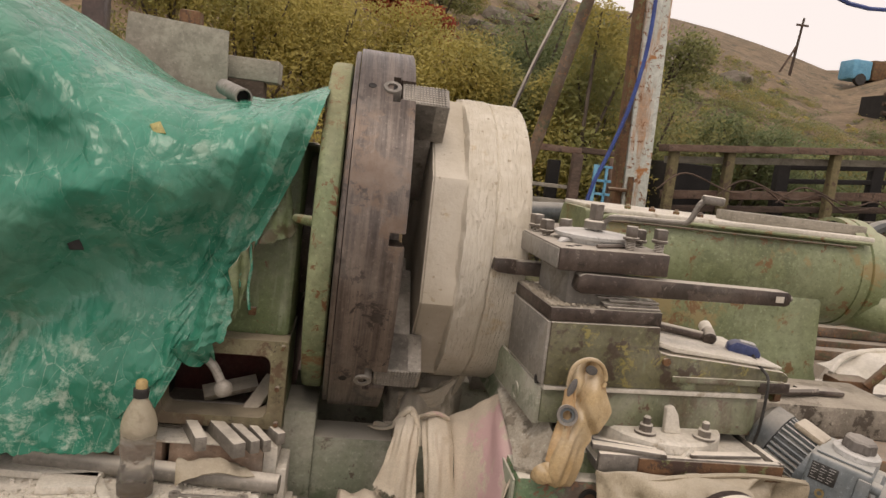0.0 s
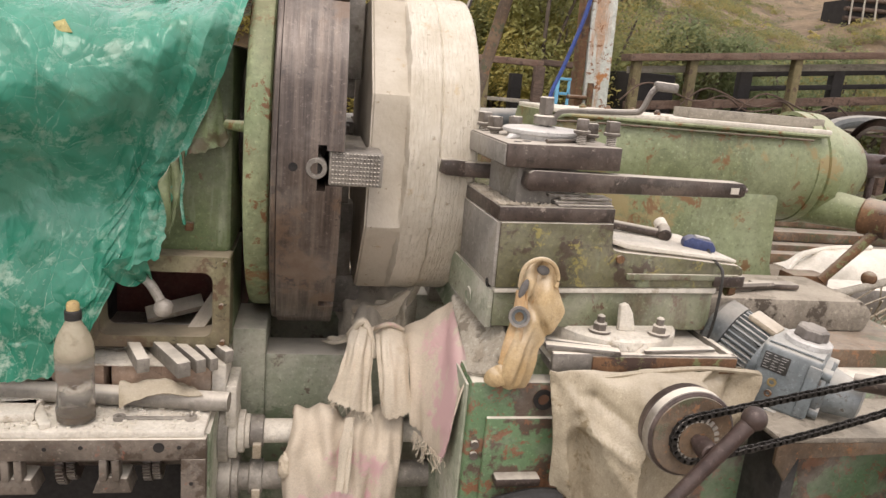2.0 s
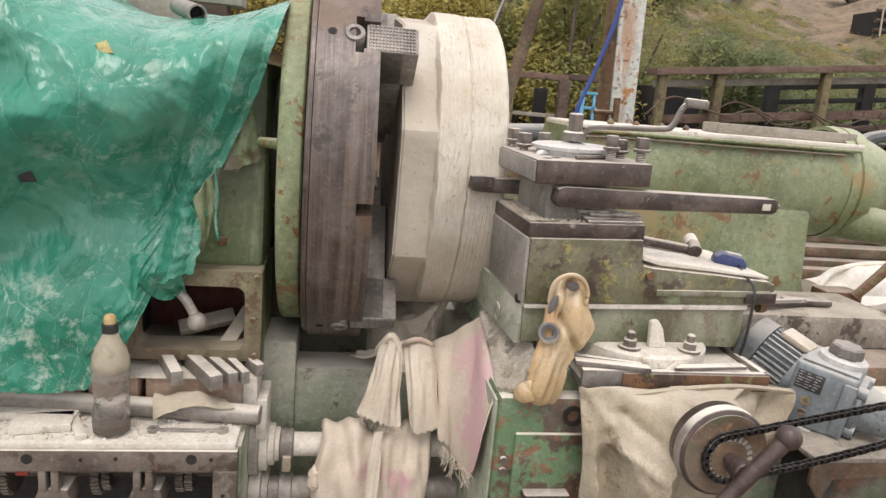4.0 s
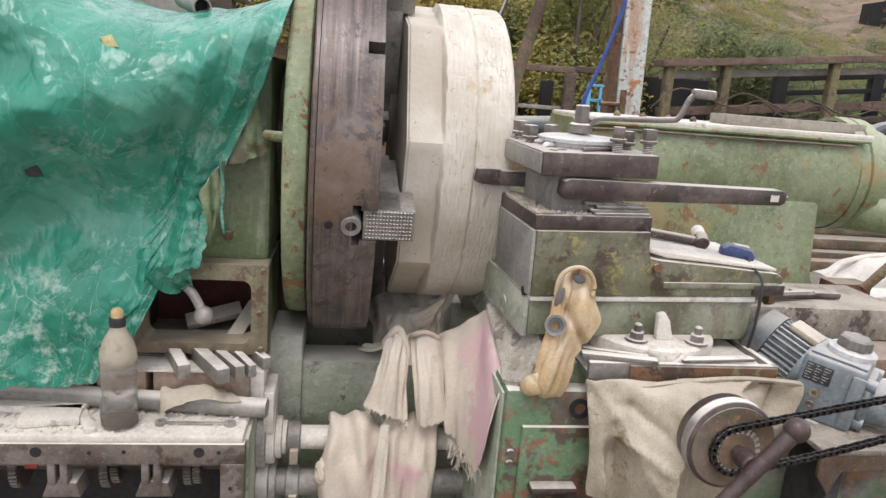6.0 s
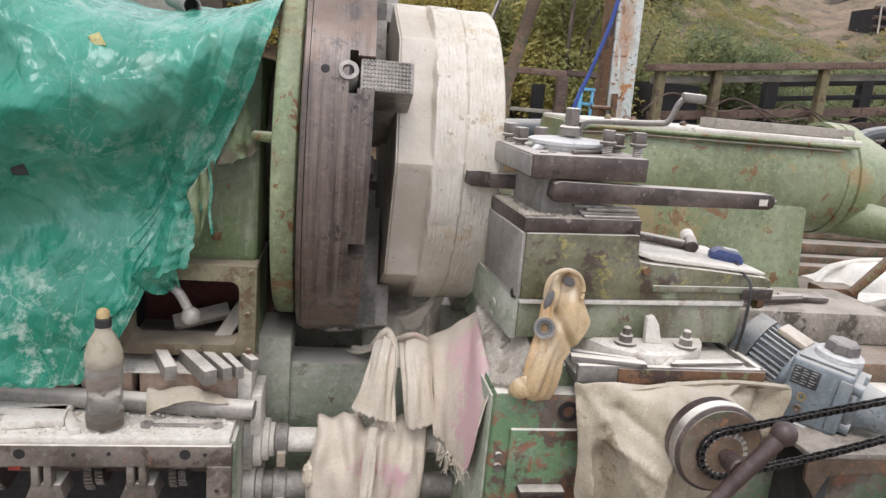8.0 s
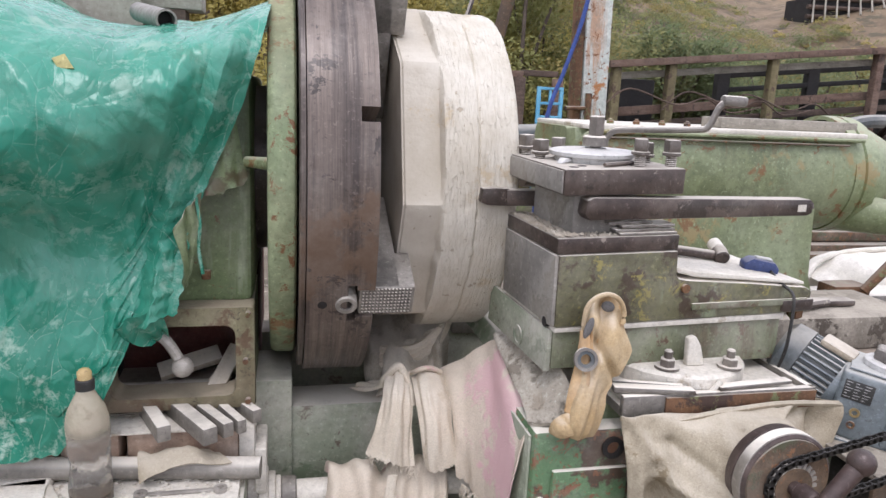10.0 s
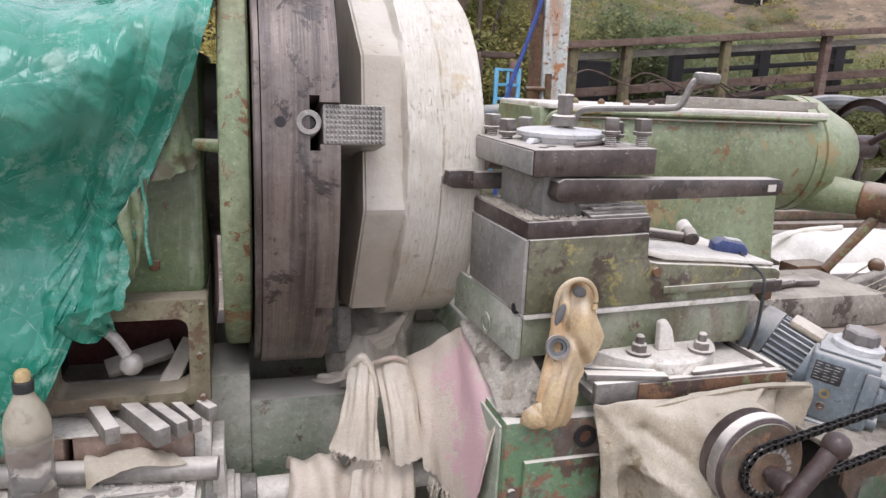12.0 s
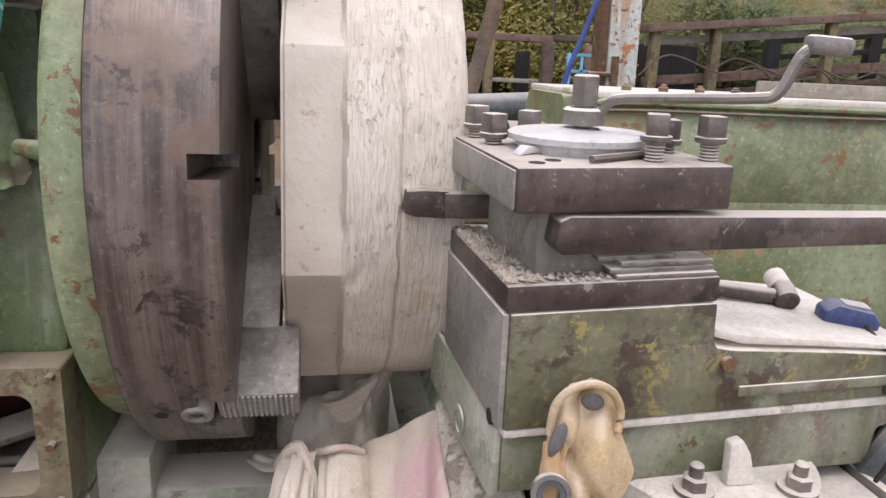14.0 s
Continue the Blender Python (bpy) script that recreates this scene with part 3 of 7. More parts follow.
def leaves(name, label, count, spots, size, mat, seed, group):
    """A bush: limbs, and a crown of many small folded leaves in loose clumps."""
    rnd = random.Random(seed)
    verts, faces = [], []
    for cx, cy, cz, r in spots:
        for _ in range(int(count / len(spots))):
            v = Vector((rnd.gauss(0, 1), rnd.gauss(0, 1), rnd.gauss(0, 1))).normalized()
            k = r * (0.35 + 0.75 * rnd.random() ** 0.6)
            p = Vector((cx + v.x * k * 1.1, cy + v.y * k * 0.8, cz + v.z * k * 0.9))
            a = Vector((rnd.gauss(0, 1), rnd.gauss(0, 1), rnd.gauss(0, 1))).normalized()
            b = a.orthogonal().normalized()
            s = size * rnd.uniform(0.6, 1.3)
            i = len(verts)
            verts += [p - a * s, p + b * s * 0.5, p + a * s, p - b * s * 0.5]
            faces += [(i, i + 1, i + 2, i + 3)]
    me = bpy.data.meshes.new("crown")
    me.from_pydata(verts, [], faces)
    me.materials.append(mat)
    top = thing(name, label, "bush", group=group)
    base = spots[0]
    ob = new("crown", me)
    ob.parent = top
    g = Geo()
    foot = Vector((sum(s[0] for s in spots) / len(spots), sum(s[1] for s in spots) / len(spots), 0))
    foot.z = HILL(foot.x, foot.y) - 0.1
    for cx, cy, cz, r in spots:
        mid = (foot + Vector((cx, cy, cz))) / 2 + Vector((rnd.uniform(-.2, .2), 0, 0.1))
        g.tube([foot, mid, (cx, cy, cz + r * 0.5)], 0.05, 6, 0.012, 4)
    part("trunk", g, M_bark, top)
    return top


def build_plants():
    rnd = random.Random(4)
    # thicket along the far side of the yard
    for i in range(26):
        x = -7 + 19.5 * (i / 25) + rnd.uniform(-0.3, 0.3)
        y = 10.2 + rnd.uniform(-0.6, 2.2)
        z0 = HILL(x, y)
        tall = (1.5 if x < 4.8 else 0.7) + 0.5 * rnd.random()
        sp = [(x + rnd.uniform(-.7, .7), y + rnd.uniform(-.5, .5), z0 + tall * rnd.uniform(0.25, 1.0), rnd.uniform(0.45, 0.8)) for _ in range(7)]
        mat = (M_leaf_yellow, M_leaf, M_leaf_dark)[0 if (x < 2.6 and rnd.random() < 0.8) else rnd.choice((1, 1, 2))]
        leaves("bush", "dense autumn bush with green and yellowing leaves", 12500 if x < 4.8 else 7000, sp, 0.033, mat, 100 + i, "bushes on the slope")
    for i in range(12):
        x, y = 2.6 + 10.5 * i / 11 + rnd.uniform(-0.4, 0.4), 12.3 + rnd.uniform(-0.6, 2.4)
        z0 = HILL(x, y)
        sp = [(x + rnd.uniform(-.8, .8), y + rnd.uniform(-.5, .5), z0 + rnd.uniform(0.1, 1.4 if x < 5 else 0.7), rnd.uniform(0.3, 0.6)) for _ in range(6 if x < 5 else 4)]
        leaves("bush", "dense autumn bush with green and yellowing leaves", 6500, sp, 0.034, (M_leaf, M_leaf_dark)[i % 2], 150 + i, "bushes on the slope")
    for i in range(22):
        x = -14 + 38 * (i / 21) + rnd.uniform(-0.8, 0.8)
        y = 14 + rnd.uniform(0, 9)
        if x > 0.42 * y and y > 15.5:
            continue
        z0 = HILL(x, y)
        sp = [(x + rnd.uniform(-1, 1), y + rnd.uniform(-.8, .8), z0 + rnd.uniform(0.3, 1.3), rnd.uniform(0.5, 0.9)) for _ in range(5)]
        mat = rnd.choice((M_leaf, M_leaf_dark, M_leaf_yellow))
        leaves("bush", "low scrub bush in dull autumn green on dry slope", 4200, sp, 0.06, mat, 200 + i, "bushes on the slope")
    for i, (x, y) in enumerate(((-1.2, 17), (0.6, 18.5), (1.6, 17.2), (-4.2, 15.5), (-5.4, 16))):
        z0 = HILL(x, y)
        leaves("red_shrub", "shrub with bright red autumn leaves", 1500, [(x + rnd.uniform(-.4, .4), y, z0 + rnd.uniform(.3, .8), 0.45) for _ in range(3)], 0.08, M_leaf_red, 300 + i, "red shrubs")
    # tall leafy trees behind the post
    for i, (x, y, hh) in enumerate(((3.0, 9.6, 3.3), (5.6, 9.9, 2.2), (2.0, 10.4, 2.6))):
        sp = [(x + rnd.uniform(-.7, .7), y + rnd.uniform(-.4, .4), hh * (0.35 + 0.65 * k / 8), 0.6 - 0.03 * k) for k in range(9)]
        leaves("young_tree", "young leafy tree with small green and yellow leaves", 15000, sp, 0.032, (M_leaf_yellow, M_leaf_dark, M_leaf)[i], 400 + i, "young trees")
    # clods and ledges of bare earth on the near slope
    for i in range(90):
        x, y = rnd.uniform(4.6, 13.5), rnd.uniform(9.6, 16)
        w = rnd.uniform(0.08, 0.34)
        g = Geo().lump((0, 0, 0), (w * 1.5, w * 0.8, w * 0.55), 2, 0.4, 1.7, i + 70)
        solid("earth_clod", g, (M_rock, M_ground, M_hill)[i % 3], "crumbling brown earth ledge on a bare slope", "clod", Matrix.Translation((x, y, HILL(x, y))), "earth clods", flat=True)
    # low scrub and dry grass scattered over the bare earth
    for name, label, mat, count, lo, hi, lift, sd in (("low_scrub", "low green scrub scattered over a bare slope", M_leaf, 900, 0.10, 0.45, 0.8, 5), ("dry_grass", "tufts of dry yellow grass on the slope", M_leaf_yellow, 700, 0.06, 0.20, 1.1, 6), ("dark_scrub", "dull green creeping plants on the slope", M_leaf_dark, 700, 0.12, 0.5, 0.6, 7)):
        r2 = random.Random(sd)
        verts, faces = [], []
        for _ in range(count):
            x, y = r2.uniform(2.2, 16.5), 9.2 + 19 * r2.random() ** 1.6
            if noise.noise(Vector((x * 0.55, y * 0.55, sd))) < -0.22:
                continue
            z, rad = HILL(x, y), r2.uniform(lo, hi)
            for _k in range(int(60 + 420 * rad)):
                a, q = r2.uniform(0, 6.28), rad * math.sqrt(r2.random())
                p = Vector((x + q * math.cos(a), y + q * math.sin(a), z + r2.random() * lift * (rad * 1.15 - q * 0.8)))
                u = Vector((r2.gauss(0, 1), r2.gauss(0, 1), r2.gauss(0.6, 1))).normalized()
                w = u.orthogonal().normalized()
                e = r2.uniform(0.016, 0.036)
                n0 = len(verts)
                verts += [p - u * e, p + w * e * 0.5, p + u * e, p - w * e * 0.5]
                faces.append((n0, n0 + 1, n0 + 2, n0 + 3))
        me = bpy.data.meshes.new(name)
        me.from_pydata(verts, [], faces)
        me.materials.append(mat)
        tagged(new(name, me), label, "scrub", kind="stuff")
    # log shelter higher up
    sh = thing("log_shelter", "dark log shelter with pale leaning poles on slope", "shelter")
    x0, y0 = 16.2, 20.5
    z0 = HILL(x0, y0)
    part("wall", Geo().box(x0, x0 + 3.0, y0, y0 + 1.2, z0 - 0.3, z0 + 0.75), M_hole, sh)
    for k in range(4):
        part("log", Geo().rod((x0 - 0.2, y0 - 0.1, z0 + 0.72 - 0.28 * k), (x0 + 3.1, y0 - 0.1, z0 + 0.80 - 0.28 * k), 0.07, 0.06, 8), M_wood_dark, sh)
    for k in range(8):
        part("pole", Geo().rod((x0 - 0.35 + 0.42 * k, y0 - 0.6, HILL(x0 + 0.42 * k, y0 - 0.6) - 0.05), (x0 - 0.05 + 0.42 * k, y0 - 0.15, z0 + 0.85), 0.03, 0.025, 7), M_wood_grey, sh)
    # rocks on the upper slope
    for i in range(60):
        x, y = rnd.uniform(-8, 14), rnd.uniform(21, 30)
        s = rnd.uniform(0.25, 0.8)
        g = Geo().lump((0, 0, 0), (s, s * 0.8, s * 0.7), 2, 0.35, 1.4, i)
        solid("rock", g, M_rock, "weathered grey boulder on the hillside", "rock", Matrix.Translation((x, y, HILL(x, y))), "hillside rocks", flat=True)


# ---- yard ----
def build_fence():
    f = thing("timber_fence", "weathered brown timber fence with posts and rails beside a yard", "fence")
    y = 8.5
    def zr(x):
        return 1.85 + 0.098 * (x - 3.9)
    def rail(x0, x1, top, h, yy, mat=M_wood_dark, w=0.06, owner=f):
        z0, z1 = zr(x0) + top - h / 2, zr(x1) + top - h / 2
        L = math.hypot(x1 - x0, z1 - z0)
        m = Matrix.Translation(((x0 + x1) / 2, yy, (z0 + z1) / 2)) @ pose(0, 0, 0, 0, -math.degrees(math.atan2(z1 - z0, x1 - x0)), 0)
        return part("rail", Geo().box(-L / 2, L / 2, -w / 2, w / 2, -h / 2, h / 2, m, 0.006), mat, owner)
    rail(3.86, 9.6, 0.0, 0.085, y - 0.03, M_fencetop, 0.30)
    rail(3.95, 9.6, -0.145, 0.085, y + 0.10, M_wood_grey, 0.04)
    rail(3.95, 9.6, -0.57, 0.11, y + 0.06, M_fencetop, 0.05)
    rail(3.95, 9.6, -0.76, 0.08, y + 0.04, M_wood_dark, 0.05)
    rail(3.95, 9.6, -0.95, 0.10, y + 0.06, M_wood_grey, 0.05)
    for x, mat in ((3.98, M_fencepost), (4.71, M_fencepost), (6.13, M_fencepost), (7.70, M_fencetop), (9.3, M_fencepost)):
        part("post", Geo().box(x - 0.052, x + 0.052, y - 0.14, y - 0.03, -0.05, zr(x) - 0.085, None, 0.006), mat, f)
    part("brace", Geo().rod((7.72, y + 0.02, 1.25), (8.15, y + 0.02, 0.7), 0.035, n=8), M_fencetop, f)
    # black steel frame and tarred bin behind the fence
    k = thing("black_frame", "black painted steel frame standing behind timber fence", "frame")
    for x in (5.72, 7.08, 8.35):
        part("upright", Geo().box(x - 0.085, x + 0.085, y + 0.30, y + 0.42, -0.05, zr(x) - 0.23, None, 0.008), M_hole, k)
    for top, h in ((-0.225, 0.07), (-0.415, 0.065), (-0.60, 0.06)):
        rail(5.64, 8.6, top, h, y + 0.34, M_hole, 0.06, k)
    solid("dark_bin", Geo().box(4.08, 4.70, y + 0.25, y + 1.0, -0.05, 1.66, None, 0.02), M_hole, "black tarred box standing behind the timber fence", "box")
    g = thing("side_fence", "old timber railing with green posts beyond the lathe", "fence")
    for x0, x1, z, h, mat in ((0.7, 2.86, 1.675, 0.075, M_fencetop), (0.7, 2.75, 1.20, 0.045, M_wood_grey), (0.7, 2.75, 1.02, 0.06, M_wood_grey), (0.3, 2.75, 0.84, 0.07, M_wood_dark), (2.86, 3.30, 1.69, 0.07, M_wood_dark)):
        part("rail", Geo().box(x0, x1, 8.56, 8.72, z - h, z, None, 0.006), mat, g)
    for x, w, mat in ((0.9, 0.05, M_fencepost), (2.13, 0.045, M_fencepost), (2.79, 0.06, M_wood_dark), (3.27, 0.055, M_fencetop), (1.5, 0.05, M_fencepost)):
        part("post", Geo().box(x - w, x + w, 8.44, 8.55, -0.05, 1.60, None, 0.005), mat, g)
    part("brace", Geo().rod((0.9, 8.5, 1.0), (1.55, 8.5, 1.58), 0.03, n=8), M_wood_dark, g)
    solid("green_drum_post", Geo().box(2.56, 2.70, 8.85, 9.0, -0.05, 1.50, None, 0.01), M_hole, "dark mossy post behind an old railing", "post")
    # stacked rails and boards on the ground
    for i, (z, yy) in enumerate(((0.05, 6.0), (0.15, 6.15), (0.27, 6.3), (0.05, 5.6), (0.10, 6.5))):
        solid("steel_rail", Geo().box(1.2, 9.5, yy, yy + 0.14, z - 0.05, z + 0.05, None, 0.012), M_drum, "rusty steel section stacked on the yard ground", "rail", group="stacked rails")
    # mossy bank of earth under the fence
    bank = Geo()
    for i in range(26):
        bank.lump((1.2 + 0.36 * i, 7.35 + 0.12 * math.sin(i * 2.3), 0.05), (0.42, 0.5, 0.34 + 0.10 * math.sin(i * 1.7)), 3, 0.35, 1.6, i)
    solid("earth_bank", bank, M_moss, "low bank of mossy earth under the fence", "bank", kind="stuff")
    for i in range(6):
        solid("scrap_board", Geo().box(-0.6, 0.6, -0.05, 0.05, -0.015, 0.015, None, 0.004), M_wood_dark, "dark weathered board leaning under the fence", "board", pose(4.5 + i * 0.62, 8.2, 0.95 + 0.05 * i, 0, 6 - 3 * (i % 3), 4 * (i % 2)), "scrap boards")


def build_post():
    p = thing("steel_post", "rust-streaked steel post with peeling pale paint", "post")
    lean = pose(1.70, 4.0, 0, 0, -1.5, 0)
    g = Geo().box(-0.03, 0.115, -0.06, 0.06, 0, 4.2, None, 0.008)
    ob = part("column", g, M_post, p)
    ob.matrix_basis = lean
    g = Geo().box(-0.075, -0.034, -0.05, 0.04, 0, 4.2, None, 0.006)
    ob = part("flange", g, M_rusty, p, "rusted flange of the post")
    ob.matrix_basis = lean
    g = Geo()
    g.rod((-0.13, -0.07, 1.32), (0.0, -0.07, 1.32), 0.012, n=10)
    g.rod((0.0, -0.075, 1.18), (0.0, -0.075, 1.4), 0.018, n=10)
    ob = part("bracket", g, M_rusty, p)
    ob.matrix_basis = lean
    pts = [(1.66, 3.9, 2.9), (1.63, 3.88, 2.45), (1.62, 3.86, 2.2), (1.60, 3.85, 2.0), (1.55, 3.84, 1.75), (1.47, 3.83, 1.5), (1.40, 3.82, 1.3), (1.36, 3.8, 1.0), (1.34, 3.8, 0.02)]
    solid("blue_hose", Geo().tube(pts, 0.0115, 8), M_bluecable, "blue rubber hose hanging down from a steel post", "hose")
    solid("leaning_pole", Geo().rod((0.60, 3.4, 0.0), (1.34, 3.4, 3.2), 0.029, n=16), M_drum, "dark brown iron pole leaning in the yard", "pole")
    b = thing("blue_ladder", "sky blue painted welded steel ladder standing by fence", "ladder")
    for x in (2.98, 3.26):
        part("upright", Geo().box(x - 0.022, x + 0.022, 8.30, 8.34, 0.0, 1.50, None, 0.004), M_bluepaint, b)
    for z in (1.48, 1.31, 1.15, 0.98, 0.8, 0.6, 0.4):
        part("crossbar", Geo().box(2.99, 3.25, 8.30, 8.33, z - 0.016, z + 0.016, None, 0.003), M_bluepaint, b)
    part("crossbar", Geo().box(3.105, 3.135, 8.30, 8.33, 0.98, 1.46, None, 0.003), M_bluepaint, b)
    # distant utility poles with stays, a truck and a hut
    for x, y, hh in ((18.7, 30, 2.6), (12.6, 33, 3.0), (7.3, 34, 3.0)):
        z = HILL(x, y)
        u = thing("utility_pole", "thin wooden utility pole with stay on ridge", "pole", group="utility poles")
        part("mast", Geo().rod((x, y, z - 0.3), (x + 0.25, y, z + hh), 0.07, 0.05, 8), M_wood_dark, u)
        part("stay", Geo().rod((x - 0.7, y, z - 0.3), (x + 0.15, y, z + hh * 0.55), 0.05, 0.05, 8), M_wood_dark, u)
        part("crossarm", Geo().box(x - 0.05, x + 0.5, y - 0.04, y + 0.04, z + hh - 0.35, z + hh - 0.27), M_wood_dark, u)
    t = thing("far_truck", "small pale blue truck parked high on hillside", "truck")
    x, y = 21.0, 29
    z = HILL(x, y) + 0.1
    part("cab", Geo().box(x, x + 0.9, y, y + 1, z + 0.25, z + 1.1, None, 0.1), M_bluepaint, t)
    part("load_bed", Geo().box(x + 0.95, x + 3.4, y, y + 1, z + 0.3, z + 1.15, None, 0.04), M_rusty, t)
    for dx in (0.4, 1.7, 2.8):
        part("wheel", Geo().rod((x + dx, y - 0.05, z + 0.25), (x + dx, y + 0.15, z + 0.25), 0.25), M_black, t)
    h = thing("far_hut", "small white hut on the far hillside", "hut")
    x, y = 6.3, 26
    z = HILL(x, y)
    part("wall", Geo().box(x, x + 1.0, y, y + 0.8, z - 0.4, z + 0.35), M_bag, h)
    part("roof", Geo().box(x - 0.5, x + 1.0, y - 0.05, y + 0.9, z + 0.36, z + 0.45), M_rusty, h)
    solid("overhead_wire", Geo().tube([(0.75, 3.3, 1.5), (0.95, 3.6, 1.95), (1.35, 4.2, 2.7)], 0.011, 6), M_steel, "grey steel cable stretched up past the stone", "cable")
    solid("power_cable", Geo().tube([(1.5, 2.6, 2.3), (2.2, 3.6, 2.62), (3.2, 4.3, 2.62), (5.5, 5.5, 3.2)], 0.013, 6), M_bluecable, "dark blue cable sagging overhead in the open", "cable")


def build_bag():
    k = thing("white_sack", "empty white woven sack spread over scrap by the bed", "sack")
    part("sack_cloth", cloth([
        [(2.36, 3.05, 0.63), (2.54, 3.06, 0.70), (2.74, 3.06, 0.715), (3.05, 3.06, 0.715)],
        [(2.32, 2.90, 0.655), (2.52, 2.88, 0.735), (2.74, 2.87, 0.748), (3.05, 2.87, 0.74)],
        [(2.34, 2.78, 0.64), (2.53, 2.75, 0.69), (2.76, 2.74, 0.67), (3.06, 2.74, 0.63)],
        [(2.42, 2.72, 0.58), (2.60, 2.70, 0.50), (2.82, 2.68, 0.42), (3.08, 2.68, 0.36)]], 10, 10, 0.02, 3.5, 3.0, 0.004), M_bag, k)
    part("rolled_rim", Geo().tube([(2.30, 2.86, 0.640), (2.38, 2.90, 0.700), (2.53, 2.92, 0.742), (2.76, 2.92, 0.757)], 0.012, 8), M_bag, k)
    g = Geo().lump((0, 0, 0), (0.42, 0.3, 0.33), 3, 0.2, 1.4, 8)
    solid("grey_sack", g, M_greycloth, "dusty grey sack under a white one", "sack", pose(2.72, 3.0, 0.34))
    g = Geo().lump((0, 0, 0), (0.4, 0.32, 0.2), 3, 0.2, 1.4, 5)
    solid("grey_sack", g, M_greycloth, "flat dusty grey sack on the yard ground", "sack", pose(2.68, 2.95, 0.12))


build_fence()
build_post()
build_bag()
build_plants()


# ---- chuck and stone ----
def polar(x, r, a):
    a = radians(a)
    return Vector((x, -r * math.cos(a), r * math.sin(a)))


def build_chuck():
    ch = thing("lathe_chuck", "large dark steel four-jaw lathe chuck holding a stone", "chuck", pose(0, AY, AZ))
    xs = [0.086, 0.168, 0.186, 0.222]
    rs = [0.07, 0.3, 0.5]
    cuts = []
    for k in range(4):
        c = TURN0 + 90 * k
        cuts += [c - 5.6, c - 4.3, c + 4.3, c + 5.6, c + 45 - 1.7, c + 45 + 1.7]
    angs = sorted({round(a % 360, 3) for a in cuts} | {round(i * 3.0 + 0.01, 3) for i in range(120)})
    n = len(angs)
    def gone(ix, ia, ir):
        a = (angs[ia] + ((angs[(ia + 1) % n] - angs[ia]) % 360) / 2 - TURN0) % 90
        d = min(a, 90 - a)
        if ix == 2 and (d < 4.3 or abs(a - 45) < 1.7):
            return ir == 1 or d < 4.3
        if ix == 1 and d < 5.6:
            return ir == 1
        return False
    g = Geo()
    cache = {}
    def v(ix, ia, ir):
        key = (ix, ia % n, ir)
        if key not in cache:
            x, r = xs[ix], rs[ir]
            cache[key] = g.bm.verts.new(polar(x, r, angs[ia % n]))
        return cache[key]
    def there(ix, ia, ir):
        return 0 <= ix < 3 and 0 <= ir < 2 and not gone(ix, ia % n, ir)
    for ix in range(3):
        for ia in range(n):
            for ir in range(2):
                if not there(ix, ia, ir):
                    continue
                c = lambda dx, da, dr: v(ix + dx, ia + da, ir + dr)
                if not there(ix - 1, ia, ir):
                    g.bm.faces.new((c(0, 0, 0), c(0, 0, 1), c(0, 1, 1), c(0, 1, 0)))
                if not there(ix + 1, ia, ir):
                    g.bm.faces.new((c(1, 0, 0), c(1, 1, 0), c(1, 1, 1), c(1, 0, 1)))
                if not there(ix, ia, ir - 1):
                    g.bm.faces.new((c(0, 0, 0), c(0, 1, 0), c(1, 1, 0), c(1, 0, 0)))
                if not there(ix, ia, ir + 1):
                    g.bm.faces.new((c(0, 0, 1), c(1, 0, 1), c(1, 1, 1), c(0, 1, 1)))
                if not there(ix, ia - 1, ir):
                    g.bm.faces.new((c(0, 0, 0), c(1, 0, 0), c(1, 0, 1), c(0, 0, 1)))
                if not there(ix, ia + 1, ir):
                    g.bm.faces.new((c(0, 1, 0), c(0, 1, 1), c(1, 1, 1), c(1, 1, 0)))
    part("chuck_body", g, M_chuck, ch, angle=40)
    spin = Matrix.Rotation(radians(90), 4, "Y")
    part("back_flange", Geo().spin([(0.072, 0.2), (0.072, 0.488), (0.075, 0.491), (0.084, 0.491), (0.084, 0.2)], 120, spin, False), M_chuck, ch)
    part("hub", Geo().spin([(-0.05, 0.16), (0.075, 0.16), (0.2, 0.16)], 48, spin), M_steel, ch)
    for k in range(4):
        a = TURN0 + 90 * k
        m = Matrix.Rotation(radians(90 - a), 4, "X")   # local z points outwards along the jaw
        j = Geo()
        j.box(0.192, 0.276, -0.036, 0.036, 0.17, 0.491, None, 0.003)
        j.box(0.2, 0.306, -0.036, 0.036, 0.379, 0.4895, None, 0.003)
        j.box(0.2, 0.262, -0.03, 0.03, 0.12, 0.2, None, 0.003)
        jaw = part("jaw", j, M_jaw, ch)
        jaw.matrix_basis = m
        s = Geo()
        for ix in range(14):
            for iy in range(8):
                x, y = 0.2 + ix * 0.0074, -0.031 + iy * 0.0089
                s._add([(x - 0.0026, y - 0.003, 0.4902), (x + 0.0026, y - 0.003, 0.4902), (x + 0.0026, y + 0.003, 0.4902), (x - 0.0026, y + 0.003, 0.4902),
                        (x - 0.0014, y - 0.0018, 0.4935), (x + 0.0014, y - 0.0018, 0.4935), (x + 0.0014, y + 0.0018, 0.4935), (x - 0.0014, y + 0.0018, 0.4935)],
                       [(4, 5, 6, 7), (0, 1, 5, 4), (1, 2, 6, 5), (2, 3, 7, 6), (3, 0, 4, 7)])
        part("serration", s, M_steel_clean, jaw, "knurled grip teeth", flat=True)
        sc = Geo()
        sc.spin([(0.43, 0.0225), (0.502, 0.0225), (0.5045, 0.021), (0.5045, 0.0125), (0.47, 0.0125)], 28, m @ Matrix.Translation((0.166, 0, 0)), False)
        screw = part("jaw_screw", sc, M_jaw, ch)
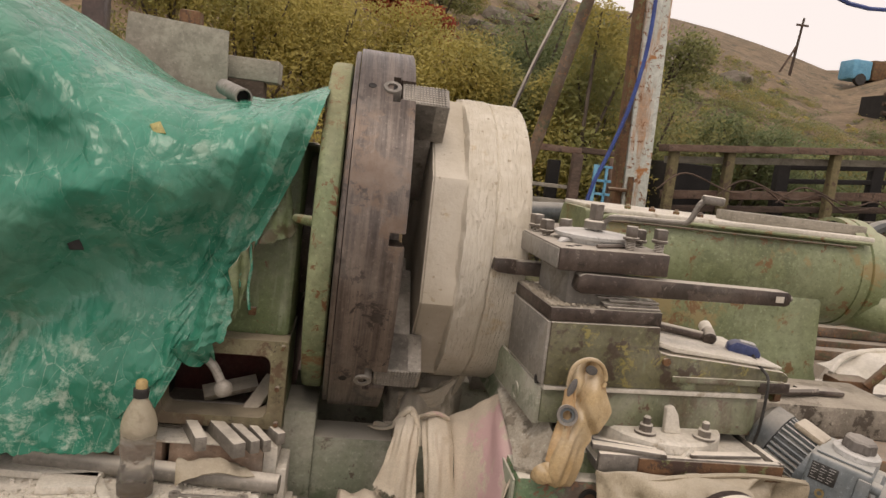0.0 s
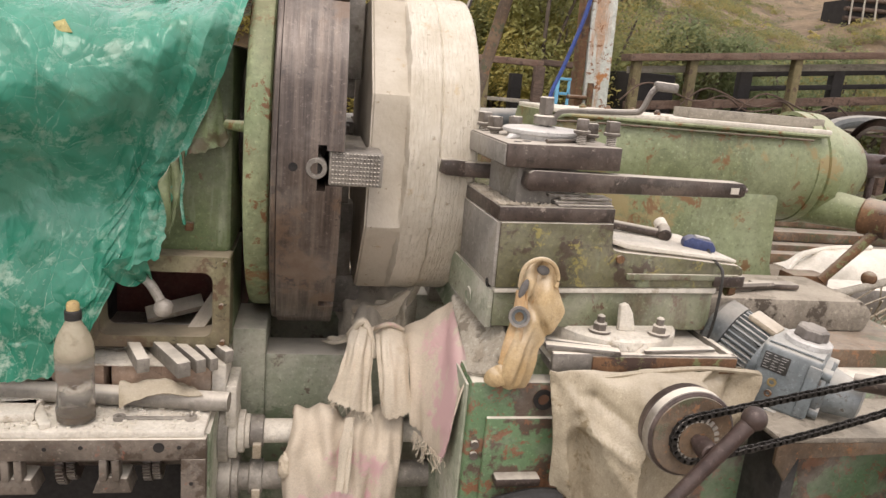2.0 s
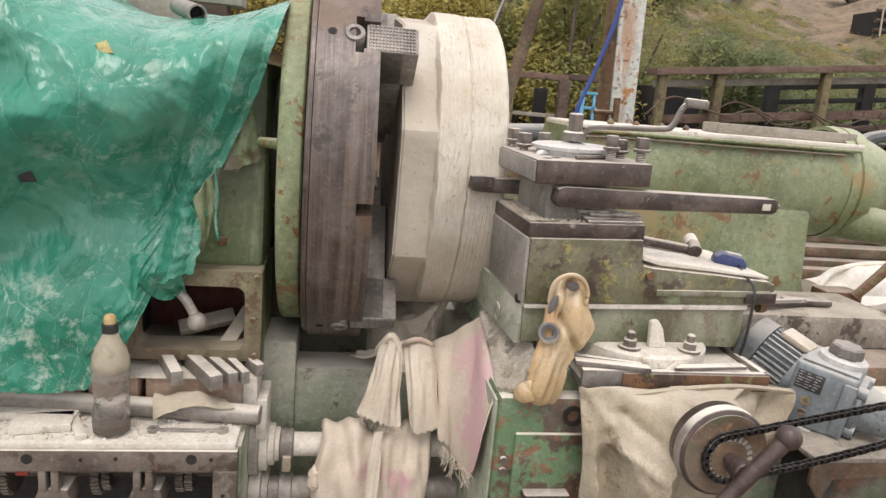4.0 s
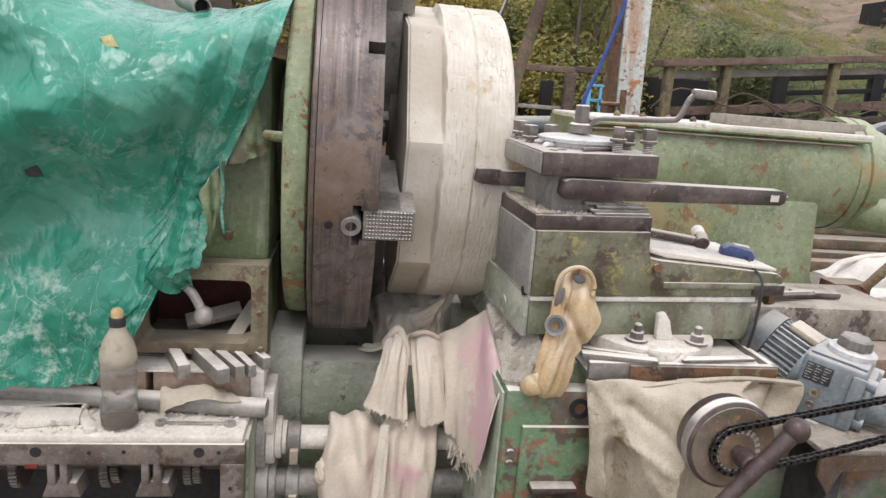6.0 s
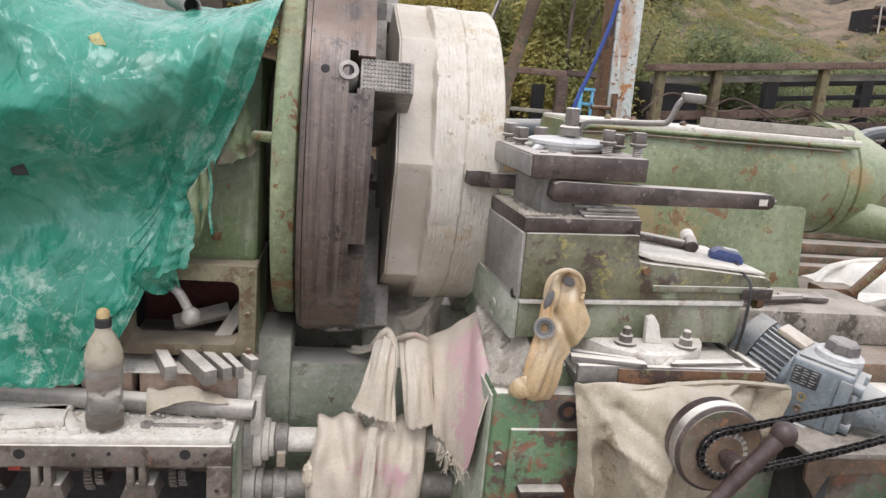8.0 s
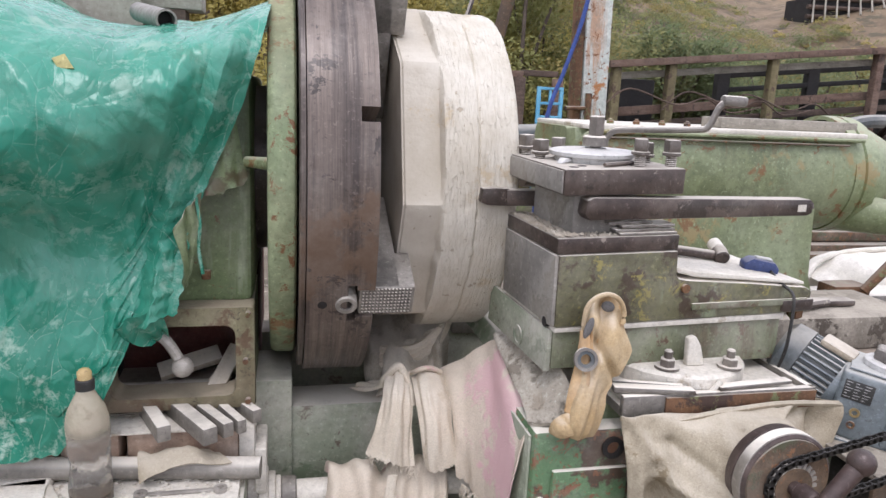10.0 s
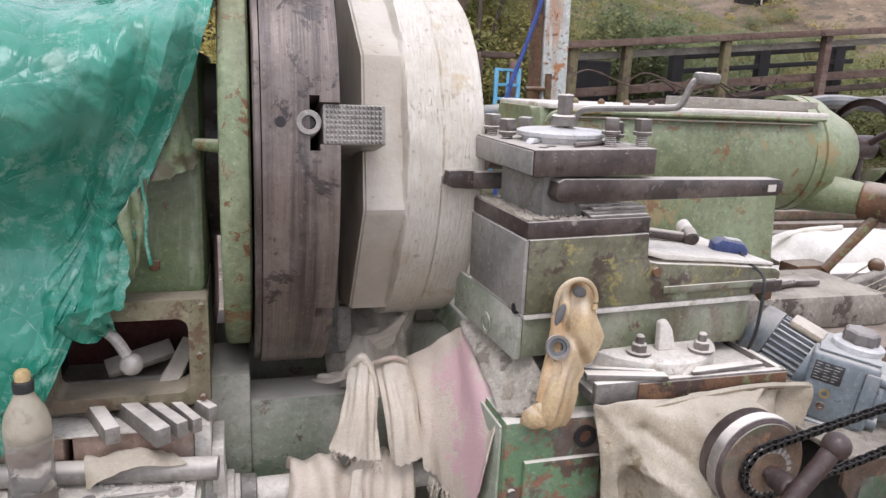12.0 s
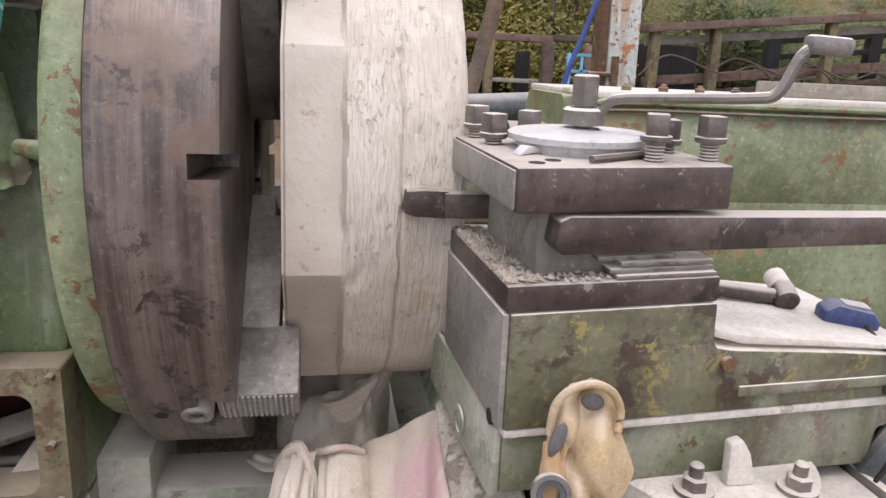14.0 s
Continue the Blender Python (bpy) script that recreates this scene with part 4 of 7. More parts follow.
        part("socket", Geo().spin([(0.47, 0.0115), (0.4995, 0.0115)], 6, m @ Matrix.Translation((0.166, 0, 0))), M_hole, screw, "dark hexagonal socket")
        part("oil_hole", Geo().spin([(0.49, 0.0095), (0.5006, 0.0095)], 20, m @ Matrix.Translation((0.118, 0, 0))), M_hole, ch)
    return ch


def build_stone():
    g = Geo()
    rnd = random.Random(8)
    na = 288
    xs = [0.283] + [0.283 + 0.251 * i / 84 for i in range(1, 85)]
    rings = []
    for x in xs:
        ring = []
        for i in range(na):
            a = 360 * i / na
            d = abs(((a - TURN0 + 22.5) % 45) - 22.5)
            octo = 0.372 / math.cos(radians(d))
            turned = 0.4005 if x < 0.443 else 0.3975
            p = polar(x, 1, a)
            q = Vector((x * 26, p.y * 6, p.z * 6))
            turned += 0.0018 * noise.noise(q) + 0.0004 * math.sin(x * 1500)
            if abs(x - 0.443 - 0.002 * noise.noise(Vector((p.y * 14, p.z * 14, 9)))) < 0.0022:
                turned -= 0.0035 + 0.003 * noise.noise(Vector((p.y * 22, p.z * 22, 1)))
            lim = 0.364 + 0.004 * noise.noise(Vector((p.y * 9, p.z * 9, 4)))
            t = min(max((x - lim) / 0.006, 0), 1)
            r = octo * (1 - t) + turned * t
            if x < 0.366 and r > 0.4035:
                r = 0.4035
            pit = noise.noise(Vector((x * 30, p.y * 13, p.z * 13 + 7)))
            if pit > 0.42 and x > 0.37:
                r -= 0.011 * (pit - 0.42)
            if x > 0.520:
                k = (x - 0.520) / 0.014
                r -= 0.012 * (1 - math.sqrt(max(0, 1 - k * k)))
            if x < 0.2865:
                r -= 0.0035
            ring.append(g.bm.verts.new(polar(x, r, a)))
        rings.append(ring)
    for a, b in zip(rings, rings[1:]):
        for i in range(na):
            g.bm.faces.new((a[i], b[i], b[(i + 1) % na], a[(i + 1) % na]))
    for ring, x, s in ((rings[0], 0.283, 1), (rings[-1], 0.534, -1)):
        c = g.bm.verts.new((x, 0, 0))
        for i in range(na):
            g.bm.faces.new((c, ring[i], ring[(i + 1) % na]))
    return solid("stone_block", g, M_stone, "cream limestone block, half turned round, gripped in the chuck", "stone", pose(0, AY, AZ), angle=22)


CHUCK = build_chuck()
STONE = build_stone()


# ---- headstock ----
def build_headstock():
    h = thing("lathe_headstock", "worn green lathe headstock partly covered by a tarpaulin", "headstock")
    part("housing", Geo().box(-1.7, -0.02, 1.78, 2.6, 0.90, 1.385, None, 0.02), M_green, h)
    # black body: the shade of the hollow below the housing, put into its colour
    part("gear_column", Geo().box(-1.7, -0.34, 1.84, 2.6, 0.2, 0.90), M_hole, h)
    part("back_wall", Geo().box(-0.34, -0.02, 2.02, 2.6, 0.62, 0.90), M_red_in, h, "inside painted dark red")
    part("side_wall", Geo().box(-0.05, -0.02, 1.80, 2.02, 0.66, 0.90), M_green, h)
    part("floor_plate", Geo().box(-0.34, -0.02, 1.76, 2.02, 0.62, 0.665), M_dirt, h)
    # rounded window surround
    g = Geo()
    def rr(x0, x1, z0, z1, r, k=5):
        pts = []
        for cx, cz, a0 in ((x1 - r, z1 - r, 0), (x0 + r, z1 - r, 90), (x0 + r, z0 + r, 180), (x1 - r, z0 + r, 270)):
            for i in range(k + 1):
                a = radians(a0 + 90 * i / k)
                pts.append((cx + r * math.cos(a), cz + r * math.sin(a)))
        return pts
    out, inn = rr(-0.335, -0.018, 0.682, 0.905, 0.008), rr(-0.305, -0.056, 0.712, 0.868, 0.022)
    rows = []
    for pts, y in ((out, 1.80), (out, 1.728), (inn, 1.722), (inn, 1.80)):
        rows.append([g.bm.verts.new((x, y, z)) for x, z in pts])
    for a, b in zip(rows, rows[1:]):
        for i in range(len(a)):
            j = (i + 1) % len(a)
            g.bm.faces.new((a[i], a[j], b[j], b[i]))
    fr = part("window_surround", g, M_frame, h, "rusty cast frame round a hand hole")
    for x, z in ((-0.03, 0.893), (-0.032, 0.70), (-0.036, 0.79)):
        part("screw", Geo().rod((x, 1.727, z), (x, 1.712, z), 0.006, n=10), M_rusty, fr)
    part("oil_plug", Geo().box(-0.125, -0.107, 1.765, 1.782, 0.955, 0.975, None, 0.003), M_rusty, h)
    part("spindle_nose", Geo().rod((-0.03, AY, AZ), (0.02, AY, AZ), 0.2, n=48), M_steel, h)
    # round guard plate in front of the headstock
    gd = thing("chuck_guard", "round green painted guard plate with flaking rust", "guard")
    spin = Matrix.Translation((0, AY, AZ)) @ Matrix.Rotation(radians(90), 4, "Y")
    part("guard_disc", Geo().spin([(0.012, 0.12), (0.012, 0.443), (0.014, 0.450), (0.020, 0.4545), (0.028, 0.456), (0.056, 0.456), (0.063, 0.4545), (0.067, 0.45), (0.068, 0.443), (0.068, 0.12)], 128, spin, False), M_green_rust, gd)
    part("stop_pin", Geo().rod((-0.03, 1.70, 1.212), (0.02, 1.66, 1.212), 0.0105, 0.013, 14, 0.003), M_tail, gd)
    # lever with a ball
    lv = thing("gear_lever", "curved gear lever with a dusty ball knob", "lever")
    part("arm", Geo().tube([(-0.29, 1.82, 0.86), (-0.235, 1.73, 0.868), (-0.19, 1.70, 0.848), (-0.165, 1.692, 0.81)], 0.011, 10), M_jaw, lv)
    part("ball_knob", Geo().ball((-0.158, 1.692, 0.792), 0.0215, n=20), M_jaw, lv, "dusty steel ball")
    rnd = random.Random(3)
    for i, (x, y, z, rz, ry, L, w) in enumerate(((-0.22, 1.80, 0.684, 4, 0, 0.16, 0.022), (-0.10, 1.84, 0.70, 62, -24, 0.15, 0.02), (-0.085, 1.83, 0.73, 66, -30, 0.13, 0.018), (-0.17, 1.9, 0.72, 15, -12, 0.14, 0.024), (-0.075, 1.80, 0.682, 70, -5, 0.09, 0.012))):
        solid("wood_scrap", Geo().box(-L / 2, L / 2, -w, w, -0.008, 0.008, None, 0.002), M_wood, "small split piece of dusty wood in the hand hole", "wood scrap", pose(x, y, z, 8 * i, ry, rz), "wood scraps")


def along(table, x):
    """Straight-line reading of a small table of (place, value) pairs."""
    for (x0, v0), (x1, v1) in zip(table, table[1:]):
        if x <= x1:
            k = min(1, max(0, (x - x0) / (x1 - x0)))
            return v0 + (v1 - v0) * k
    return table[-1][1]


def build_tarp():
    g = Geo()
    crest = [(-1.75, 1.78), (-1.2, 1.80), (-0.95, 1.76), (-0.72, 1.66), (-0.58, 1.58), (-0.47, 1.515), (-0.353, 1.475), (-0.247, 1.465), (-0.14, 1.475), (-0.06, 1.505), (0.03, 1.545)]
    hem = [(-1.75, 0.66), (-0.8, 0.665), (-0.51, 0.65), (-0.44, 0.645), (-0.375, 0.652), (-0.293, 0.76), (-0.25, 0.855), (-0.24, 0.89), (-0.16, 0.915)]
    edge = [(0.91, -0.16), (0.963, -0.154), (1.05, -0.142), (1.115, -0.132), (1.195, -0.10), (1.337, -0.032), (1.446, 0.004), (1.54, 0.024)]
    face = [(-1.75, 1.50), (-0.6, 1.58), (-0.42, 1.615), (-0.3, 1.640), (-0.1, 1.665), (0.02, 1.69)]
    def crumple(p, q, cell, turn, long):
        """Taut bowls between sharp ridges."""
        c_, s_ = math.cos(radians(turn)), math.sin(radians(turn))
        dist = noise.voronoi(Vector(((p * c_ + q * s_) / cell, (q * c_ - p * s_) / (cell * long), 0.37 * turn)))[0]
        return min(1.0, dist[0]) ** 2

    nu, nv, lead = 250, 210, 26
    cols = []
    for i in range(nu + 1):
        u = 1 - (1 - i / nu) ** 1.8
        xh = -1.75 + 1.59 * u
        low = along(hem, xh) + 0.008 * noise.noise(Vector((xh * 24, 0, 2))) + 0.008 * noise.noise(Vector((xh * 80, 0, 5)))
        col = []
        for j in range(-lead, nv + 1):
            v = max(0.0, j / nv)
            ze = 1.54 + (0.915 - 1.54) * v
            rag = 0.010 * noise.noise(Vector((ze * 45, 3, 1))) * (1 if ze < 1.2 else 0.3)
            x = -1.75 + (along(edge, ze) + rag + 1.75) * u
            top = along(crest, x) + 0.012 * math.exp(-((x + 0.178) / 0.05) ** 2)
            z = top + (low - top) * v
            drop = top - z
            hz = 1.135 + 0.50 * (x + 0.15) + 0.07 * noise.noise(Vector((x * 4.5, 0.5, z * 1.5)))
            led = max(0, 1 - abs(z - hz - 0.24) / 0.17)
            calm = 1 - 0.6 * u ** 14
            y = along(face, x)
            y += 0.24 * math.exp(-drop / 0.035)
            y += 0.085 * calm * math.exp(-((z - hz) / 0.13) ** 2) - 0.07 * calm * led * led * (3 - 2 * led)
            # one long fold runs down beside the torn edge
            off = (1 - u) * 1.75
            y -= 0.028 * max(0, 1 - abs(off - 0.055) / 0.035) * min(1, drop * 12)
            y -= 0.018 * max(0, 1 - abs(off - 0.14) / 0.03) * min(1, drop * 8)
            if j < 0:
                y += 0.7 * (-j / lead)
            q = Vector((x * 2.4, z * 2.4, 1.5))
            wx, wz = x + 0.07 * noise.noise(q), z + 0.07 * noise.noise(q + Vector((9, 0, 0)))
            d = 0.075 * (crumple(wx, wz, 0.42, 35, 1.5) - 0.25) + 0.045 * (crumple(wx, wz, 0.20, -40, 1.8) - 0.25)
            d += 0.020 * (crumple(wx, wz, 0.10, 52, 1.7) - 0.25) + 0.010 * (crumple(wx, wz, 0.048, 20, 1.6) - 0.25)
            d += 0.016 * (crumple(wx, wz, 0.13, 58, 3.5) - 0.35) * min(1, 0.25 + u ** 3)
            w = min(1, 0.35 + drop * 6) * calm
            y -= max(-0.045, d * w) * (0.5 if v > 0.9 and x > -0.45 else 1.0)
            if j < 0:
                z += d * 0.5
            col.append(g.bm.verts.new((x, y, z)))
        cols.append(col)
    for a, b in zip(cols, cols[1:]):
        for j in range(len(a) - 1):
            g.bm.faces.new((a[j], b[j], b[j + 1], a[j + 1]))
    at_sheet = {(i, j): cols[i][j + lead].co.copy() + Vector((0, -0.003, 0)) for i, j in ((151, 23), (137, 96))}
    bmesh.ops.recalc_face_normals(g.bm, faces=g.bm.faces)
    thicken(g.bm, 0.0015)
    t = thing("green_tarpaulin", "torn glossy green tarpaulin with chalky dust draped over machine", "tarpaulin")
    part("sheet", g, M_tarp, t, angle=32)
    # a yellow scrap showing through a rip, and a gaping tear lower down
    for (i, j), mat, size in (((151, 23), M_scrap, 0.016), ((137, 96), M_hole, 0.018)):
        c0 = at_sheet[(i, j)]
        part("rip", Geo().prism([(-size, 0.1 * size), (-0.2 * size, -0.9 * size), (1.3 * size, -0.5 * size), (0.7 * size, 0.2 * size), (0.1 * size, 0.9 * size)], -0.004, 0.004, Matrix.Translation(c0) @ pose(0, 0, 0, -20, 10, 0), 0.001), mat, t, "ragged rip in the sheet")
    # torn flaps at the edge
    part("torn_flap", cloth([[(-0.10, 1.715, 1.26), (-0.075, 1.72, 1.285), (-0.05, 1.725, 1.30)], [(-0.115, 1.715, 1.19), (-0.075, 1.715, 1.205), (-0.035, 1.725, 1.21)], [(-0.125, 1.715, 1.135), (-0.075, 1.715, 1.15), (-0.025, 1.725, 1.175)]], 6, 6, 0.008, 6, 3, 0.0015, 0.01), M_green, t)
    part("torn_flap", cloth([[(-0.165, 1.67, 1.08), (-0.14, 1.69, 1.12), (-0.115, 1.70, 1.15)], [(-0.15, 1.675, 1.0), (-0.135, 1.69, 1.04), (-0.12, 1.70, 1.08)], [(-0.15, 1.68, 0.96), (-0.14, 1.69, 0.985), (-0.125, 1.70, 1.04)]], 5, 5, 0.006, 6, 6, 0.0015, 0.012), M_green, t)
    part("torn_strip", Geo().tube([(-0.125, 1.70, 1.14), (-0.118, 1.70, 1.09), (-0.122, 1.70, 1.04), (-0.115, 1.70, 0.985)], 0.004, 5), M_tarp, t)
    part("torn_flap", cloth([[(-0.27, 1.63, 0.90), (-0.23, 1.64, 0.92), (-0.19, 1.66, 0.925)], [(-0.25, 1.66, 0.86), (-0.21, 1.67, 0.872), (-0.185, 1.68, 0.885)], [(-0.215, 1.69, 0.845), (-0.20, 1.70, 0.85), (-0.185, 1.70, 0.86)]], 5, 5, 0.006, 5, 9, 0.0015, 0.006), M_tarp, t)
    # things poking out above
    pp = thing("steel_tube", "short steel tube poking out through the tarpaulin", "tube")
    d = Vector((0.35, -0.9, -0.12)).normalized()
    c = Vector((-0.178, 1.78, 1.474))
    part("tube_wall", Geo().spin([(-0.25, 0.0205), (0, 0.0205), (0.0005, 0.0165), (-0.2, 0.0165)], 24, Matrix.Translation(c) @ d.to_track_quat("Z", "Y").to_matrix().to_4x4(), False), M_jaw, pp)
    part("bore", Geo().spin([(-0.22, 0.017), (-0.03, 0.0168)], 24, Matrix.Translation(c) @ d.to_track_quat("Z", "Y").to_matrix().to_4x4()), M_hole, pp)
    solid("fibre_board", Geo().prism([(-0.72, 1.45), (-0.70, 1.745), (-0.372, 1.725), (-0.362, 1.46)], 2.60, 2.612, None, 0.001), M_fibre, "flat grey fibreboard sheet standing behind the headstock", "board")
    solid("timber_beam", Geo().box(-0.95, -0.2, 2.66, 2.78, 1.575, 1.652, pose(0, 0, 0), 0.006), M_wood_grey, "weathered grey timber beam lying behind the headstock", "beam")
    for x, y, hh, mat in ((-0.92, 2.9, 1.9, M_brown_iron), (-0.62, 3.1, 1.85, M_rusty)):
        solid("iron_post", Geo().box(x - 0.04, x + 0.04, y, y + 0.08, 0, hh, None, 0.005), mat, "rusty iron post standing behind the headstock", "post", group="posts behind the headstock")
    solid("beam_trestle", Geo().box(-0.9, -0.25, 2.66, 2.76, 0, 1.574), M_wood_dark, "dark timber support under a grey beam", "trestle")


build_headstock()
build_tarp()


# ---- feed box and what lies on it ----
def build_feedbox():
    f = thing("feed_gearbox", "open-fronted lathe feed box with a dusty top", "gearbox")
    part("top_plate", Geo().box(-1.4, -0.045, 1.53, 1.80, 0.556, 0.572, None, 0.003), M_dustwhite, f, "top plate under stone dust")
    part("side_wall", Geo().box(-0.075, -0.035, 1.55, 1.85, 0.05, 0.556, None, 0.004), M_bed, f)
    fr = Geo()
    fr.box(-1.4, -0.04, 1.525, 1.548, 0.507, 0.556, None, 0.003)
    fr.box(-0.092, -0.04, 1.525, 1.548, 0.05, 0.508, None, 0.003)
    fr.box(-0.70, -0.65, 1.525, 1.548, 0.05, 0.508, None, 0.003)
    frame_ob = part("front_frame", fr, M_box, f, "worn steel front frame with bolt holes")
    # holes are solid black discs, their inner shade given by colour
    for x in (-0.465, -0.136):
        part("bolt_hole", Geo().rod((x, 1.5235, 0.537), (x, 1.54, 0.537), 0.0115, n=20), M_hole, frame_ob)
    for x, z in ((-0.29, 0.538), (-0.095, 0.537), (-0.07, 0.45), (-0.36, 0.535)):
        part("bolt_hole", Geo().rod((x, 1.5235, z), (x, 1.54, z), 0.0045, n=12), M_hole, frame_ob)
    # coloured black to paint in the shade inside the open box
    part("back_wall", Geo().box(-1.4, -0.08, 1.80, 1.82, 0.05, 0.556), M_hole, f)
    part("slide_rail", Geo().box(-0.69, -0.10, 1.555, 1.575, 0.487, 0.504, None, 0.002), M_box, f)
    for x in (-0.44, -0.415, -0.25, -0.225):
        part("shift_finger", Geo().box(x - 0.008, x + 0.008, 1.53, 1.56, 0.455, 0.505, None, 0.003), M_box, f)
    for x in (-0.43, -0.24):
        part("shift_block", Geo().prism([(x - 0.035, 0.42), (x + 0.045, 0.42), (x + 0.035, 0.455), (x - 0.02, 0.46)], 1.54, 1.60, None, 0.003), M_box, f)
        hexbolt(f, (x + 0.005, 1.56, 0.455), 0.009, 0.01, True, 0.004)
    for x, r in ((-0.36, 0.06), (-0.18, 0.055), (-0.16, 0.052), (-0.55, 0.06), (-0.34, 0.05)):
        g = Geo()
        n = 36
        for s in range(n):
            a0, a1 = 2 * math.pi * s / n, 2 * math.pi * (s + 0.55) / n
            v = []
            for rr in (r - 0.008, r):
                for a in (a0, a1):
                    for dx in (-0.008, 0.008):
                        v.append((x + dx, 1.66 + rr * math.cos(a), 0.44 + rr * math.sin(a)))
            g._add(v, [(4, 5, 7, 6), (0, 1, 5, 4), (2, 6, 7, 3), (0, 4, 6, 2), (1, 3, 7, 5)])
        g.rod((x - 0.0085, 1.66, 0.44), (x + 0.0085, 1.66, 0.44), r - 0.008, n=36)
        part("gear_wheel", g, M_steel, f)
    part("gear_shaft", Geo().rod((-0.68, 1.66, 0.44), (-0.09, 1.66, 0.44), 0.02), M_steel, f)
    part("red_tab", Geo().box(-0.5, -0.475, 1.552, 1.562, 0.482, 0.50, None, 0.002), surface("red_paint", (0.35, 0.05, 0.03), (0.42, 0.08, 0.05), 0.6), f, "red painted tab")
    # stepped collars to the right of the box
    for i, (x0, x1, r, z) in enumerate(((-0.035, -0.012, 0.075, 0.46), (-0.012, 0.008, 0.065, 0.46), (0.008, 0.024, 0.052, 0.46), (0.024, 0.036, 0.042, 0.46))):
        part("bearing_collar", Geo().rod((x0, 1.74, z), (x1, 1.74, z), r, n=40, rim=0.002), M_dustwhite if i else M_jaw, f)
    for i, (x0, x1, r) in enumerate(((-0.035, -0.005, 0.07), (-0.005, 0.012, 0.055))):
        part("bearing_collar", Geo().rod((x0, 1.74, 0.335), (x1, 1.74, 0.335), r, n=40, rim=0.002), M_jaw, f)
    part("step_plate", Geo().box(-0.05, -0.018, 1.68, 1.80, 0.56, 0.66, None, 0.003), M_dustwhite, f)
    part("step_plate", Geo().box(-0.018, 0.006, 1.68, 1.80, 0.50, 0.605, None, 0.003), M_dustwhite, f)
    # low shelf of clay blocks behind with a dusty sheet on it
    for i, x in enumerate((-0.46, -0.335, -0.21, -0.105)):
        solid("clay_block", Geo().box(x - 0.06, x + 0.05 if i < 3 else x + 0.055, 1.685, 1.80, 0.573, 0.655, None, 0.005), M_brick, "dusty reddish clay block on the feed box", "block", group="clay blocks")
    solid("cover_sheet", Geo().box(-0.5, -0.05, 1.675, 1.93, 0.656, 0.6605, None, 0.001), M_dustwhite, "flat sheet under white stone dust", "sheet")
    solid("round_bar", Geo().rod((-0.36, 1.86, 0.678), (-0.095, 1.855, 0.684), 0.0135, n=18, rim=0.002), M_steel, "short dark round steel bar on a dusty sheet", "bar")
    spec = (((-0.188, 1.628), (-0.262, 1.80)), ((-0.098, 1.605), (-0.20, 1.775)), ((-0.066, 1.632), (-0.15, 1.768)), ((-0.04, 1.645), (-0.128, 1.81)), ((-0.012, 1.69), (-0.094, 1.82)))
    for i, (p, q) in enumerate(spec):
        d = Vector(q) - Vector(p)
        w = (0.0135, 0.015, 0.0115, 0.0095, 0.0105)[i]
        h = (0.034, 0.036, 0.032, 0.03, 0.03)[i]
        m = Matrix.Translation((p[0], p[1], 0.661)) @ Matrix.Rotation(math.atan2(d.y, d.x), 4, "Z")
        g = Geo().prism([(0, 0), (d.length, 0), (d.length - 0.008 * (i % 2), h), (0.0, h)], -w, w, m, 0.0025)
        solid("square_bar", g, M_blank, "short dusty square steel tool blank", "tool blank", group="row of tool blanks")
    # long pipe, paper, spanner, chips on the top plate
    g = Geo()
    g.tube([(-0.60, 1.68, 0.602), (-0.3, 1.655, 0.598), (-0.004, 1.62, 0.596)], 0.0225, 20)
    solid("round_pole", g, M_blank, "long dusty round pole lying on the feed box", "pole")
    solid("paper_wad", cloth([[(-0.23, 1.655, 0.60), (-0.16, 1.66, 0.628), (-0.09, 1.655, 0.62)], [(-0.24, 1.64, 0.632), (-0.16, 1.64, 0.645), (-0.075, 1.63, 0.622)], [(-0.235, 1.60, 0.59), (-0.16, 1.605, 0.62), (-0.06, 1.61, 0.612)]], 6, 5, 0.006, 6, 2, 0.002), M_canvas, "torn stiff brown cloth scrap on a pole", "cloth scrap")
    sp = thing("spanner", "small dusty open-ended spanner on the feed box", "spanner")
    part("shank", Geo().box(-0.222, -0.085, 1.578, 1.588, 0.573, 0.579, None, 0.002), M_jaw, sp)
    for x in (-0.228, -0.08):
        part("jaw", Geo().spin([(0.573, 0.013), (0.581, 0.013), (0.581, 0.006), (0.573, 0.006)], 18, Matrix.Translation((x, 1.583, 0)), False), M_jaw, sp)
    solid("flat_bar", Geo().box(-0.05, 0.05, -0.011, 0.011, 0, 0.012, None, 0.002), M_dustwhite, "small flat bar white with dust", "bar", pose(-0.385, 1.585, 0.5725, 0, 0, -62))
    for i, (x, y, rz, L) in enumerate(((-0.47, 1.72, 6, 0.16), (-0.52, 1.66, -3, 0.12), (-0.46, 1.60, 10, 0.06))):
        solid("wood_offcut", Geo().box(-L, L, -0.035, 0.035, 0, 0.018, None, 0.003), M_dustwhite, "dusty wooden offcut on the feed box", "offcut", pose(x, y, 0.573 + (0.045 if i == 0 else 0), 0, 0, rz), "offcuts")
    rnd = random.Random(12)
    g = Geo()
    for _ in range(260):
        x, y = rnd.uniform(-0.6, -0.06), rnd.uniform(1.54, 1.65)
        s = rnd.uniform(0.0015, 0.004)
        g.box(x - s, x + s, y - s, y + s, 0.572, 0.572 + s * 1.3)
    solid("stone_crumbs", g, M_dustwhite, "scattered stone crumbs on the feed box", "crumbs", kind="stuff")


